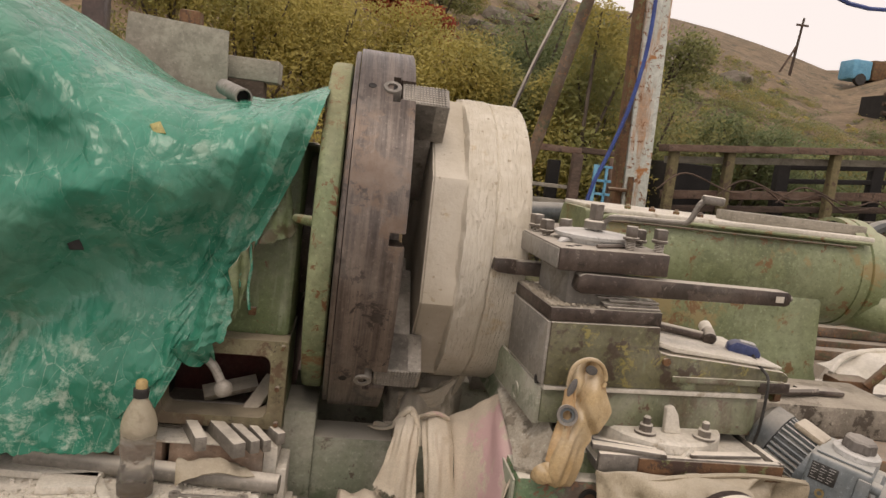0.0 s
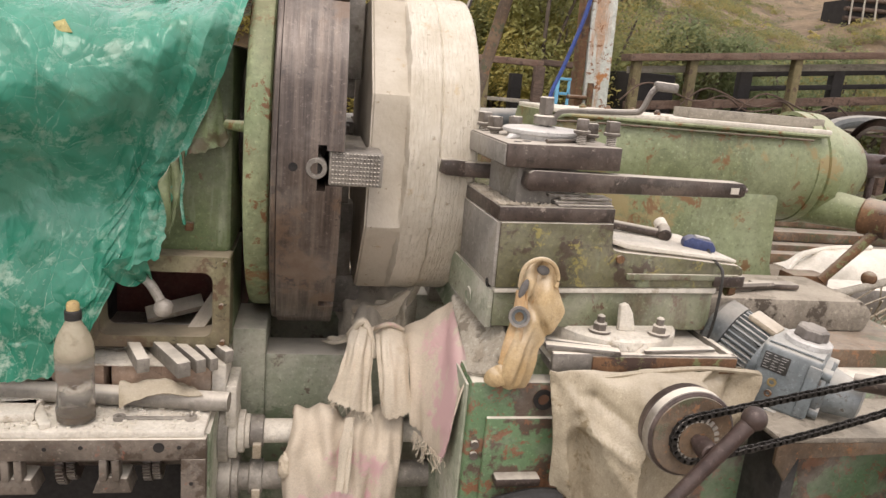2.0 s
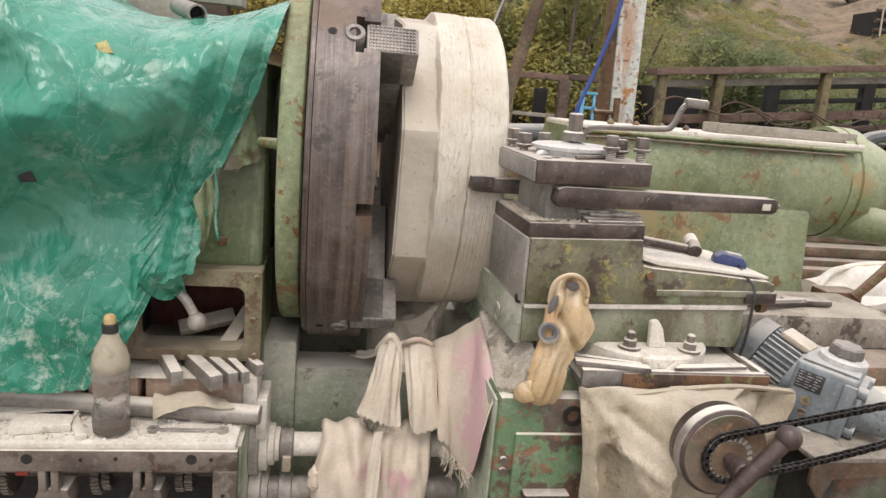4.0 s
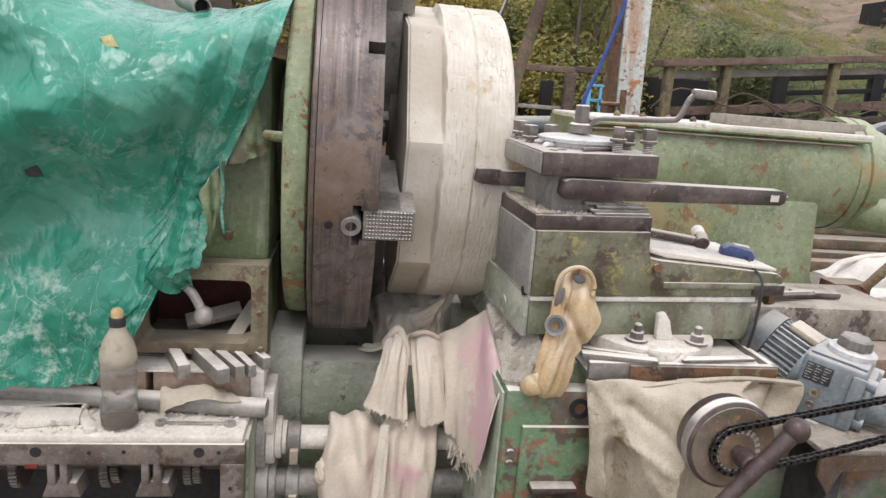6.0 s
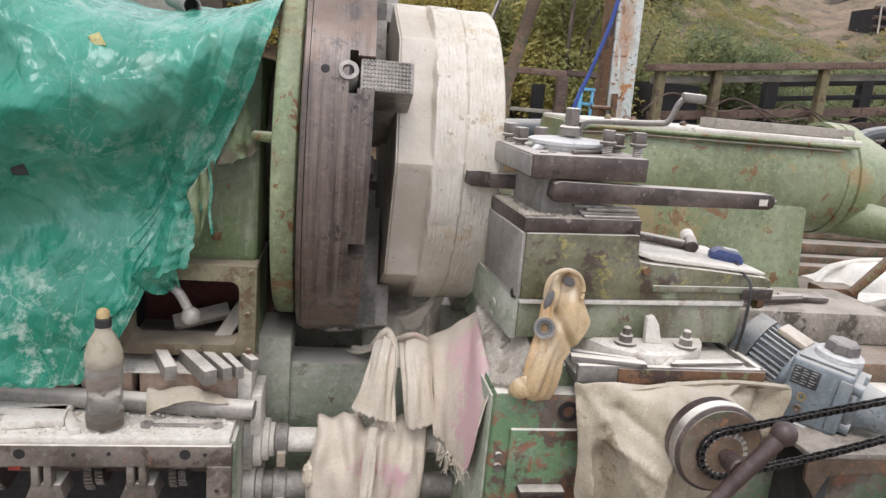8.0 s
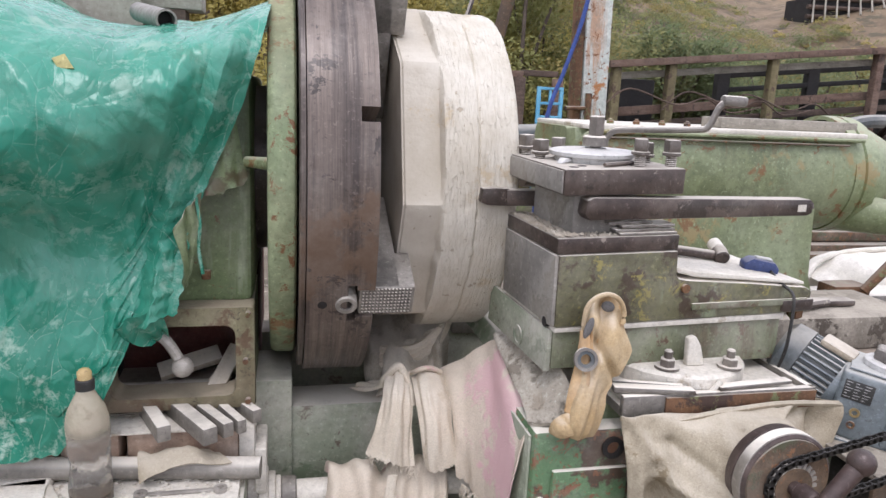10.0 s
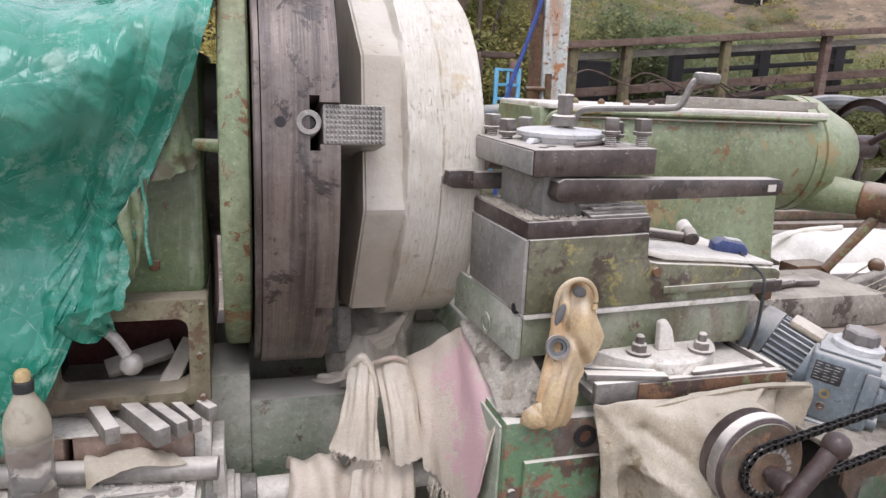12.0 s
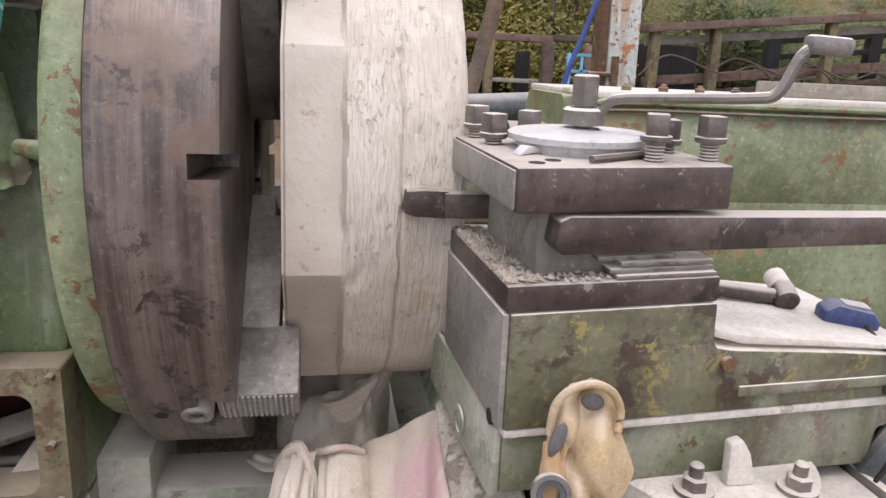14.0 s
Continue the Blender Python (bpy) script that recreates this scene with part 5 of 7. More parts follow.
def build_bottle():
    b = thing("plastic_bottle", "crumpled clear plastic bottle with a little brown oil", "bottle", pose(-0.312, 1.578, 0.573))
    m, nt, bs = nodes_of("clear_plastic")
    o = nt.nodes.new("ShaderNodeTexCoord").outputs["Object"]
    sz = nt.nodes.new("ShaderNodeSeparateXYZ")
    nt.links.new(o, sz.inputs[0])
    wob = calc(nt, "ADD", sz.outputs[2], calc(nt, "MULTIPLY", noise_node(nt, o, 30, 4), 0.03))
    col = mixc(nt, ramp(nt, wob, 0.145, 0.165), (0.80, 0.78, 0.74), (0.62, 0.55, 0.42))
    col = mixc(nt, ramp(nt, noise_node(nt, o, 26, 5, 0.6), 0.55, 0.70, 0, 0.7), col, (0.42, 0.35, 0.25))
    nt.links.new(col, bs.inputs["Base Color"])
    nt.links.new(ramp(nt, wob, 0.140, 0.185, 0.92, 0.45), bs.inputs["Transmission Weight"])
    bs.inputs["IOR"].default_value = 1.3
    nt.links.new(ramp(nt, noise_node(nt, o, 30, 5), 0.35, 0.65, 0.04, 0.22), bs.inputs["Roughness"])
    bb = nt.nodes.new("ShaderNodeBump")
    bb.inputs["Strength"].default_value = 0.7
    bb.inputs["Distance"].default_value = 0.006
    nt.links.new(noise_node(nt, o, 45, 2), bb.inputs["Height"])
    nt.links.new(bb.outputs[0], bs.inputs["Normal"])
    prof = [(0.0, 0.012), (0.002, 0.03), (0.008, 0.037), (0.03, 0.0385), (0.045, 0.0375), (0.06, 0.0355), (0.085, 0.035), (0.11, 0.036), (0.135, 0.038), (0.155, 0.0385), (0.175, 0.037), (0.195, 0.031), (0.212, 0.022), (0.225, 0.0155), (0.233, 0.014)]
    g = Geo()
    n = 40
    rings = []
    for h, r in prof:
        ring = []
        for i in range(n):
            a = 2 * math.pi * i / n
            rr = r
            if 0.004 < h < 0.12:
                rr += 0.0022 * math.cos(5 * a + h * 60) * (1 if h > 0.03 else 0.5)
            ring.append(g.bm.verts.new((rr * math.cos(a), rr * math.sin(a), h)))
        rings.append(ring)
    for a, c in zip(rings, rings[1:]):
        for i in range(n):
            g.bm.faces.new((a[i], a[(i + 1) % n], c[(i + 1) % n], c[i]))
    g.bm.faces.new(list(reversed(rings[0])))
    part("bottle_wall", g, m, b)
    oil = surface("brown_oil", (0.11, 0.075, 0.04), (0.17, 0.12, 0.07), 0.35, bump=0)
    part("oil", Geo().spin([(0.003, 0.02), (0.006, 0.0315), (0.022, 0.0325), (0.024, 0.0)], 32), oil, b, "murky brown oil")
    part("neck_ring", Geo().spin([(0.229, 0.0165), (0.247, 0.0165), (0.249, 0.015)], 24), M_black, b, "black cap base")
    part("cap", Geo().spin([(0.249, 0.0125), (0.262, 0.0125), (0.267, 0.009), (0.269, 0.005)], 20), surface("yellow_cap", (0.50, 0.36, 0.16), (0.58, 0.44, 0.22), 0.6), b, "yellowish spout")


# ---- bed ----
def build_bed():
    b = thing("lathe_bed", "grey-green cast lathe bed coated in stone dust", "lathe bed")
    part("front_wall", Geo().box(-0.03, 2.6, 1.865, 1.99, 0.12, 0.615, None, 0.012), M_bed, b)
    part("rear_wall", Geo().box(-0.03, 2.6, 2.34, 2.46, 0.12, 0.64, None, 0.012), M_bed, b)
    part("step_block", Geo().box(-0.034, 0.062, 1.845, 2.05, 0.40, 0.690, None, 0.006), M_bed, b, "raised block beside the chuck")
    part("chip_floor", Geo().box(0.0, 2.6, 1.98, 2.35, 0.40, 0.46), M_dirt, b, "bed bottom under wet chips")
    part("bed_rib", Geo().box(0.40, 0.50, 1.99, 2.34, 0.46, 0.60, None, 0.01), M_bed, b)
    part("front_way", Geo().prism([(0.56, 0.62), (2.6, 0.62), (2.6, 0.70), (0.56, 0.70)], 1.86, 1.98, None, 0.008), M_steel_clean, b, "dusty steel guideway")
    part("rear_way", Geo().box(0.56, 2.6, 2.32, 2.46, 0.62, 0.72, None, 0.008), M_steel_clean, b)
    part("plinth", Geo().box(-1.7, 2.6, 1.80, 2.5, -0.02, 0.13, None, 0.02), M_bed, b)
    # heaps of chips
    g = Geo()
    rnd = random.Random(5)
    for _ in range(900):
        x, y = rnd.uniform(0.06, 0.42), rnd.uniform(2.0, 2.3)
        s = rnd.uniform(0.002, 0.007)
        g._add([(x - s, y, 0.461), (x, y - s, 0.461), (x + s, y, 0.462), (x, y + s * 0.4, 0.461 + s * 1.4)], [(0, 1, 3), (1, 2, 3), (2, 0, 3)])
    solid("stone_chips", g, M_dirt, "damp stone chips lying in the bed", "chips", kind="stuff", flat=True)
    # shafts along the bed
    for z, r, name, label in ((0.46, 0.030, "feed_shaft", "dusty round feed shaft along the bed"), (0.335, 0.034, "lead_screw", "dusty lead screw along the bed")):
        s = thing(name, label, "shaft")
        part("shaft_bar", Geo().rod((0.0, 1.74, z), (1.9, 1.74, z), r, n=28), M_dustwhite if r < 0.032 else M_jaw, s)
        part("sleeve", Geo().rod((0.036, 1.74, z), (0.07, 1.74, z), r + 0.009, n=28, rim=0.003), M_jaw, s)
        part("clamp", Geo().box(0.045, 0.066, 1.69, 1.71, z - 0.05, z - 0.012, None, 0.003), M_wood, s)
    # right hand end of the bed: carriage wing and cross guide
    w = thing("carriage_wing", "dusty cast carriage wing on the bed guideway", "carriage")
    part("wing", Geo().prism([(1.02, 0.80), (1.60, 0.80), (1.62, 0.85), (1.58, 0.885), (1.02, 0.885)], 1.62, 1.86, None, 0.012), M_dirt, w, "wing under a thick dust coat")
    part("apron_wing", Geo().prism([(1.02, 0.70), (1.72, 0.70), (1.72, 0.80), (1.02, 0.80)], 1.50, 1.86, None, 0.01), M_drum, w)
    part("guide_bar", Geo().box(1.2, 2.2, 1.56, 1.62, 0.74, 0.79, None, 0.006), M_wood_grey, w)
    part("pivot", Geo().rod((1.13, 1.54, 0.845), (1.18, 1.54, 0.845), 0.022, n=20), M_steel, w)
    part("pivot_nut", Geo().spin([(0, 0.017), (0.016, 0.017)], 6, Matrix.Translation((1.11, 1.52, 0.935)) @ Matrix.Rotation(radians(90), 4, "Y")), M_rusty, w)
    part("grease_nipple", Geo().rod((1.215, 1.49, 0.80), (1.245, 1.49, 0.80), 0.012, n=14), M_rusty, w)
    lv = thing("clamp_lever", "flat dark steel lever lying on a carriage wing", "lever")
    part("lever_arm", Geo().tube([(1.15, 1.64, 0.904), (1.25, 1.665, 0.901), (1.36, 1.70, 0.897)], 0.011, 8), M_steel, lv)
    part("lever_end", Geo().box(1.31, 1.44, 1.69, 1.73, 0.887, 0.904, None, 0.007), M_steel, lv)
    hd = thing("bed_lever", "rusty lever with a ball beside the bed", "lever")
    part("rod", Geo().rod((1.45, 1.8, 0.80), (1.86, 1.86, 0.875), 0.012), M_wood_grey, hd)
    part("ball_knob", Geo().ball((1.80, 1.86, 0.885), 0.022), M_rusty, hd)
    # ropes and weeds between bed and yard
    rp = Geo()
    rnd = random.Random(7)
    for i in range(40):
        x, y = 1.9 + rnd.random() * 0.5, 1.9 + rnd.random() * 0.4
        rp.tube([(x, y, 0.45), (x + rnd.uniform(-.1, .1), y, 0.62), (x + rnd.uniform(-.25, .25), y - 0.1, 0.72 + rnd.random() * 0.1)], 0.003, 4)
    solid("frayed_rope", rp, M_wood, "tangle of frayed pale rope by the bed", "rope")


# ---- rags ----
def build_rags():
    r = thing("cream_rag", "torn cream rag hanging over the lathe bed", "rag")
    part("rag_sheet", cloth([
        [(0.281, 1.80, 0.711), (0.302, 1.785, 0.733), (0.331, 1.79, 0.716)],
        [(0.260, 1.74, 0.683), (0.290, 1.712, 0.705), (0.326, 1.72, 0.686)],
        [(0.240, 1.71, 0.626), (0.280, 1.680, 0.641), (0.324, 1.69, 0.624)],
        [(0.221, 1.70, 0.569), (0.274, 1.670, 0.557), (0.327, 1.68, 0.539)]], 18, 14, 0.010, 4.5, 1.0, 0.003, 0.006, (1.0, 0.10)), M_cream, r)
    part("rag_flap", cloth([
        [(0.336, 1.80, 0.707), (0.373, 1.785, 0.726), (0.418, 1.80, 0.704)],
        [(0.332, 1.725, 0.683), (0.363, 1.702, 0.695), (0.417, 1.72, 0.672)],
        [(0.337, 1.69, 0.623), (0.370, 1.660, 0.636), (0.418, 1.68, 0.614)],
        [(0.349, 1.68, 0.536), (0.376, 1.655, 0.538), (0.421, 1.665, 0.546)]], 18, 14, 0.008, 3.6, 3.0, 0.003, 0.006, (1.0, 0.10)), M_cream, r)
    part("knot_fold", Geo().tube([(0.270, 1.81, 0.690), (0.292, 1.775, 0.738), (0.306, 1.772, 0.738), (0.322, 1.757, 0.700), (0.330, 1.735, 0.66)], 0.009, 8), M_cream, r)
    part("knot_fold", Geo().tube([(0.330, 1.80, 0.712), (0.352, 1.775, 0.732), (0.375, 1.776, 0.734), (0.405, 1.79, 0.716)], 0.006, 8), M_pink, r)
    part("gathered_end", cloth([[(0.205, 1.93, 0.625), (0.238, 1.91, 0.650), (0.267, 1.90, 0.652)], [(0.245, 1.86, 0.645), (0.279, 1.84, 0.685), (0.312, 1.83, 0.690)], [(0.277, 1.80, 0.690), (0.297, 1.775, 0.736), (0.333, 1.79, 0.716)]], 8, 8, 0.011, 3.5, 2.5, 0.003), M_cream, r)
    k = thing("pink_rag", "dust-covered cream rag with faded pink stains", "rag")
    part("rag_sheet", cloth([
        [(0.405, 1.835, 0.700), (0.462, 1.80, 0.748), (0.502, 1.77, 0.798), (0.540, 1.70, 0.822), (0.588, 1.66, 0.825)],
        [(0.412, 1.725, 0.680), (0.450, 1.71, 0.708), (0.484, 1.68, 0.758), (0.515, 1.60, 0.790), (0.565, 1.555, 0.799)],
        [(0.414, 1.685, 0.617), (0.444, 1.66, 0.635), (0.473, 1.62, 0.688), (0.493, 1.53, 0.749), (0.549, 1.48, 0.767)],
        [(0.417, 1.665, 0.553), (0.442, 1.63, 0.574), (0.466, 1.58, 0.625), (0.481, 1.495, 0.685), (0.498, 1.437, 0.737)],
        [(0.423, 1.658, 0.515), (0.447, 1.62, 0.505), (0.464, 1.56, 0.500), (0.468, 1.475, 0.535), (0.475, 1.428, 0.662)]], 12, 12, 0.006, 3.5, 4.0, 0.003, 0.008, (1.0, 0.3)), M_pink, k)
    # fringe threads
    g = Geo()
    rnd = random.Random(6)
    for _ in range(46):
        t = rnd.random()
        p = Vector((0.43, 1.645, 0.512)).lerp(Vector((0.468, 1.480, 0.530)), t) + Vector((0, -0.004, 0))
        L = rnd.uniform(0.01, 0.06)
        g.tube([p, p + Vector((rnd.uniform(-.01, .01), -0.002, -L * 0.5)), p + Vector((rnd.uniform(-.012, .012), 0, -L))], 0.0009, 4, None, 3)
    part("fringe", g, M_cream, k)
    g = Geo()
    for _ in range(50):
        t = rnd.random()
        p = Vector((0.224, 1.70, 0.572)).lerp(Vector((0.327, 1.675, 0.541)), t) + Vector((0, -0.006, 0))
        L = rnd.uniform(0.006, 0.03)
        g.tube([p, p + Vector((rnd.uniform(-.006, .006), -0.002, -L * 0.5)), p + Vector((rnd.uniform(-.008, .008), 0, -L))], 0.0008, 4, None, 3)
    part("fringe", g, M_cream, r)
    s = thing("shaft_rag", "faded pink towelling rag wrapped over the feed shaft", "rag")
    part("rag_sheet", cloth([
        [(0.135, 1.80, 0.475), (0.21, 1.80, 0.49), (0.29, 1.80, 0.49), (0.36, 1.80, 0.49), (0.42, 1.80, 0.48)],
        [(0.14, 1.735, 0.505), (0.21, 1.725, 0.53), (0.29, 1.72, 0.525), (0.36, 1.72, 0.52), (0.415, 1.735, 0.51)],
        [(0.13, 1.69, 0.46), (0.20, 1.67, 0.46), (0.28, 1.665, 0.46), (0.35, 1.665, 0.45), (0.41, 1.68, 0.45)],
        [(0.115, 1.68, 0.39), (0.20, 1.65, 0.37), (0.28, 1.65, 0.36), (0.35, 1.65, 0.36), (0.405, 1.67, 0.36)],
        [(0.125, 1.68, 0.22), (0.20, 1.65, 0.19), (0.28, 1.65, 0.18), (0.34, 1.65, 0.18), (0.40, 1.67, 0.20)]], 12, 9, 0.024, 6.0, 7.0, 0.004, 0.008, (1.0, 0.1)), M_pink, s)
    part("knot", Geo().lump((0.125, 1.675, 0.40), (0.016, 0.02, 0.032), 3, 0.35, 3, 2), M_cream, s)
    part("torn_strip", cloth([[(0.262, 1.64, 0.545), (0.274, 1.637, 0.548), (0.285, 1.64, 0.545)], [(0.255, 1.632, 0.47), (0.268, 1.625, 0.47), (0.28, 1.63, 0.47)], [(0.25, 1.632, 0.36), (0.262, 1.625, 0.355), (0.272, 1.63, 0.36)]], 3, 8, 0.006, 4, 2, 0.003, 0.01), M_cream, s)
    # grey rags lying in the bed behind
    for i, (ctrl, sd) in enumerate((
        ([[(0.22, 2.2, 0.66), (0.34, 2.18, 0.76), (0.46, 2.15, 0.82)], [(0.24, 2.06, 0.66), (0.34, 2.0, 0.715), (0.46, 1.98, 0.76)], [(0.26, 2.0, 0.58), (0.36, 1.95, 0.60), (0.46, 1.95, 0.66)]], 3.0),
        ([[(0.30, 2.0, 0.70), (0.38, 1.98, 0.735), (0.45, 1.95, 0.79)], [(0.29, 1.93, 0.665), (0.37, 1.92, 0.675), (0.43, 1.92, 0.72)], [(0.27, 1.90, 0.61), (0.36, 1.88, 0.62), (0.44, 1.89, 0.65)]], 8.0))):
        solid("bed_rag", cloth(ctrl, 10, 10, 0.028, 4.5, sd, 0.004), M_greycloth, "crumpled dust-grey rag lying across the bed", "rag", group="rags in the bed")
    for i in range(3):
        solid("fallen_fold", Geo().tube([(0.29, 1.99, 0.665 + 0.018 * i), (0.37, 1.95, 0.69 + 0.014 * i), (0.43, 1.95, 0.735 + 0.012 * i), (0.47, 1.99, 0.79)], 0.012, 8), M_cream, "rolled fold of cream cloth under the stone", "cloth fold", group="cloth folds")
    # drift of dust and swarf between the rag and the slide
    bed = [[(0.520, 1.74, 0.822), (0.548, 1.70, 0.846), (0.600, 1.68, 0.862)],
           [(0.512, 1.61, 0.797), (0.542, 1.57, 0.824), (0.585, 1.55, 0.852)],
           [(0.508, 1.515, 0.770), (0.536, 1.49, 0.792), (0.580, 1.47, 0.832)],
           [(0.496, 1.432, 0.752), (0.530, 1.415, 0.757), (0.600, 1.405, 0.768)]]
    solid("dust_drift", cloth(bed, 14, 14, 0.0035, 3.0, 2, 0.008, 0.0, (1.0, 1.0)), M_drift, "drift of pale stone dust beside the rag", "dust", kind="stuff")
    g = Geo()
    for _ in range(3200):
        a, b = rnd.random() ** 1.3 * 2.6, min(1.9, max(0.0, rnd.gauss(1.0, 0.35)))
        i, j = min(2, int(a)), min(1, int(b))
        p0 = Vector(bed[i][j]).lerp(Vector(bed[i][j + 1]), b - j)
        p1 = Vector(bed[i + 1][j]).lerp(Vector(bed[i + 1][j + 1]), b - j)
        c = p0.lerp(p1, a - i)
        x, y, z = c.x, c.y, c.z + 0.004 + rnd.uniform(0, 0.005)
        s = rnd.uniform(0.0012, 0.0042)
        g._add([(x - s, y, z), (x, y - s, z), (x + s, y, z), (x, y, z + s * 1.5)], [(0, 1, 3), (1, 2, 3), (2, 0, 3)])
    solid("fresh_chips", g, M_chips, "heap of fresh stone chips on the rag", "chips", kind="stuff", flat=True)


# ---- carriage ----
def build_carriage():
    c = thing("lathe_carriage", "green lathe carriage with flaking paint and chips", "carriage")
    part("apron", Geo().box(0.497, 1.75, 1.40, 1.80, 0.10, 0.752, None, 0.012), M_apron, c, "apron with flaking green paint")
    part("apron_side", Geo().box(0.4905, 0.4965, 1.412, 1.79, 0.10, 0.74, None, 0.002), M_bed, c, "dust-grey side of the apron")
    part("apron_panel", Geo().box(0.535, 0.69, 1.388, 1.402, 0.30, 0.675, None, 0.005), M_apron, c, "raised panel with rust showing through")
    part("saddle", Geo().box(0.61, 1.15, 1.44, 1.98, 0.70, 0.80, None, 0.012), M_green, c)
    part("side_cheek", Geo().prism([(0.505, 0.60), (0.62, 0.60), (0.62, 0.745), (0.534, 0.745)], 1.447, 1.90, None, 0.006), M_bed, c)
    part("cross_guide", Geo().prism([(0.52, 0.76), (0.60, 0.76), (0.60, 0.815), (0.54, 0.815)], 1.62, 2.30, None, 0.006), M_bed, c)
    for x, z in ((0.655, 0.715), (0.675, 0.65), (0.64, 0.52)):
        part("socket_plug", Geo().spin([(0, 0.022), (0.006, 0.022), (0.006, 0.013), (0.0, 0.013)], 24, Matrix.Translation((x, 1.396, z)) @ Matrix.Rotation(radians(90), 4, "X"), False), M_hole, c)
    for x, z in ((0.517, 0.61), (0.517, 0.585)):
        part("screw", Geo().rod((x, 1.402, z), (x, 1.392, z), 0.009, n=16), M_bolt, c)
    part("lever_boss", Geo().box(0.56, 0.66, 1.36, 1.40, 0.53, 0.55, None, 0.006), M_steel, c)
    part("hose_stub", Geo().tube([(0.56, 1.36, 0.49), (0.64, 1.345, 0.52), (0.70, 1.34, 0.52)], 0.016, 10), M_black, c)
    # chip tray with raised lip
    t = thing("chip_tray", "cast tray with a raised lip full of dust", "tray")
    g = Geo()
    g.box(0.655, 1.07, 1.375, 1.56, 0.785, 0.805, None, 0.003)
    g.box(0.655, 1.07, 1.372, 1.388, 0.785, 0.828, None, 0.004)
    g.box(1.055, 1.071, 1.372, 1.56, 0.785, 0.828, None, 0.004)
    part("tray_body", g, M_steel_clean, t)
    part("dust_bed", Geo().box(0.665, 1.053, 1.39, 1.56, 0.806, 0.818, None, 0.004), M_dustwhite, t, "settled stone dust")
    part("front_bar", Geo().box(0.74, 1.066, 1.366, 1.371, 0.789, 0.824, None, 0.001), M_rusty, t)
    f = thing("swivel_flange", "round cast flange with two clamping nuts", "flange")
    part("flange_plate", Geo().spin([(0.816, 0.145), (0.846, 0.145), (0.852, 0.139)], 56, Matrix.Translation((0.842, 1.535, 0))), M_dustwhite, f)
    part("pointer", Geo().prism([(0.825, 0.852), (0.865, 0.852), (0.852, 0.895), (0.838, 0.915), (0.822, 0.91)], 1.445, 1.462, None, 0.004), M_dustwhite, f)
    hexbolt(f, (0.778, 1.44, 0.853), 0.0155, 0.014, True, 0.016, name="clamp_nut")
    hexbolt(f, (0.910, 1.43, 0.853), 0.0155, 0.014, True, 0.016, name="clamp_nut")
    for i, (p, q, w) in enumerate((((0.645, 1.40), (0.80, 1.372), 0.012), ((0.655, 1.425), (0.79, 1.392), 0.006))):
        d = Vector(q) - Vector(p)
        m = Matrix.Translation((*p, 0.829)) @ Matrix.Rotation(math.atan2(d.y, d.x), 4, "Z")
        solid("flat_file", Geo().prism([(0, 0), (d.length, 0), (d.length * 0.98, 0.009), (0, 0.012)], -w, w, m, 0.002), M_steel_clean, "dusty steel scraper lying on the tray lip", "scraper", group="scrapers")
    m = Matrix.Translation((0.855, 1.383, 0.829)) @ pose(0, 0, 0, 0, -1, 3)
    solid("steel_rule", Geo().box(0, 0.165, -0.011, 0.011, 0, 0.008, m, 0.002), M_steel_clean, "flat steel bar resting on the tray lip", "bar")
    solid("small_pin", Geo().rod((0.845, 1.385, 0.824), (0.862, 1.383, 0.845), 0.006, n=10), M_dustwhite, "small dusty pin on the tray", "pin")


# ---- compound slide, tool post ----
CM = Matrix.Translation((0.533, 1.441, 1.097)) @ pose(0, 0, 0, 1.0, -1.1, 3.9)


def square_bolt(parent, x, y, z, stand, head=0.012):
    """A square-headed screw with a collar, standing up on its thread."""
    g = Geo()
    at = Matrix.Translation((x, y, 0))
    g.spin([(z - 0.004, 0.0095), (z + stand, 0.0095)], 16, at)
    k = 0
    while z + 0.0036 * (k + 1) < z + stand:
        g.spin([(z + 0.0036 * k, 0.0092), (z + 0.0036 * k + 0.0018, 0.0112), (z + 0.0036 * k + 0.0036, 0.0092)], 16, at, False)
        k += 1
    g.spin([(z + stand, 0.016), (z + stand + 0.002, 0.0175), (z + stand + 0.006, 0.0175), (z + stand + 0.007, 0.0155)], 24, at)
    g.box(-head, head, -head, head, z + stand + 0.006, z + stand + 0.030, at @ Matrix.Rotation(radians(12 + 300 * x), 4, "Z"), 0.0022)
    return part("clamp_bolt", g, M_bolt, parent)


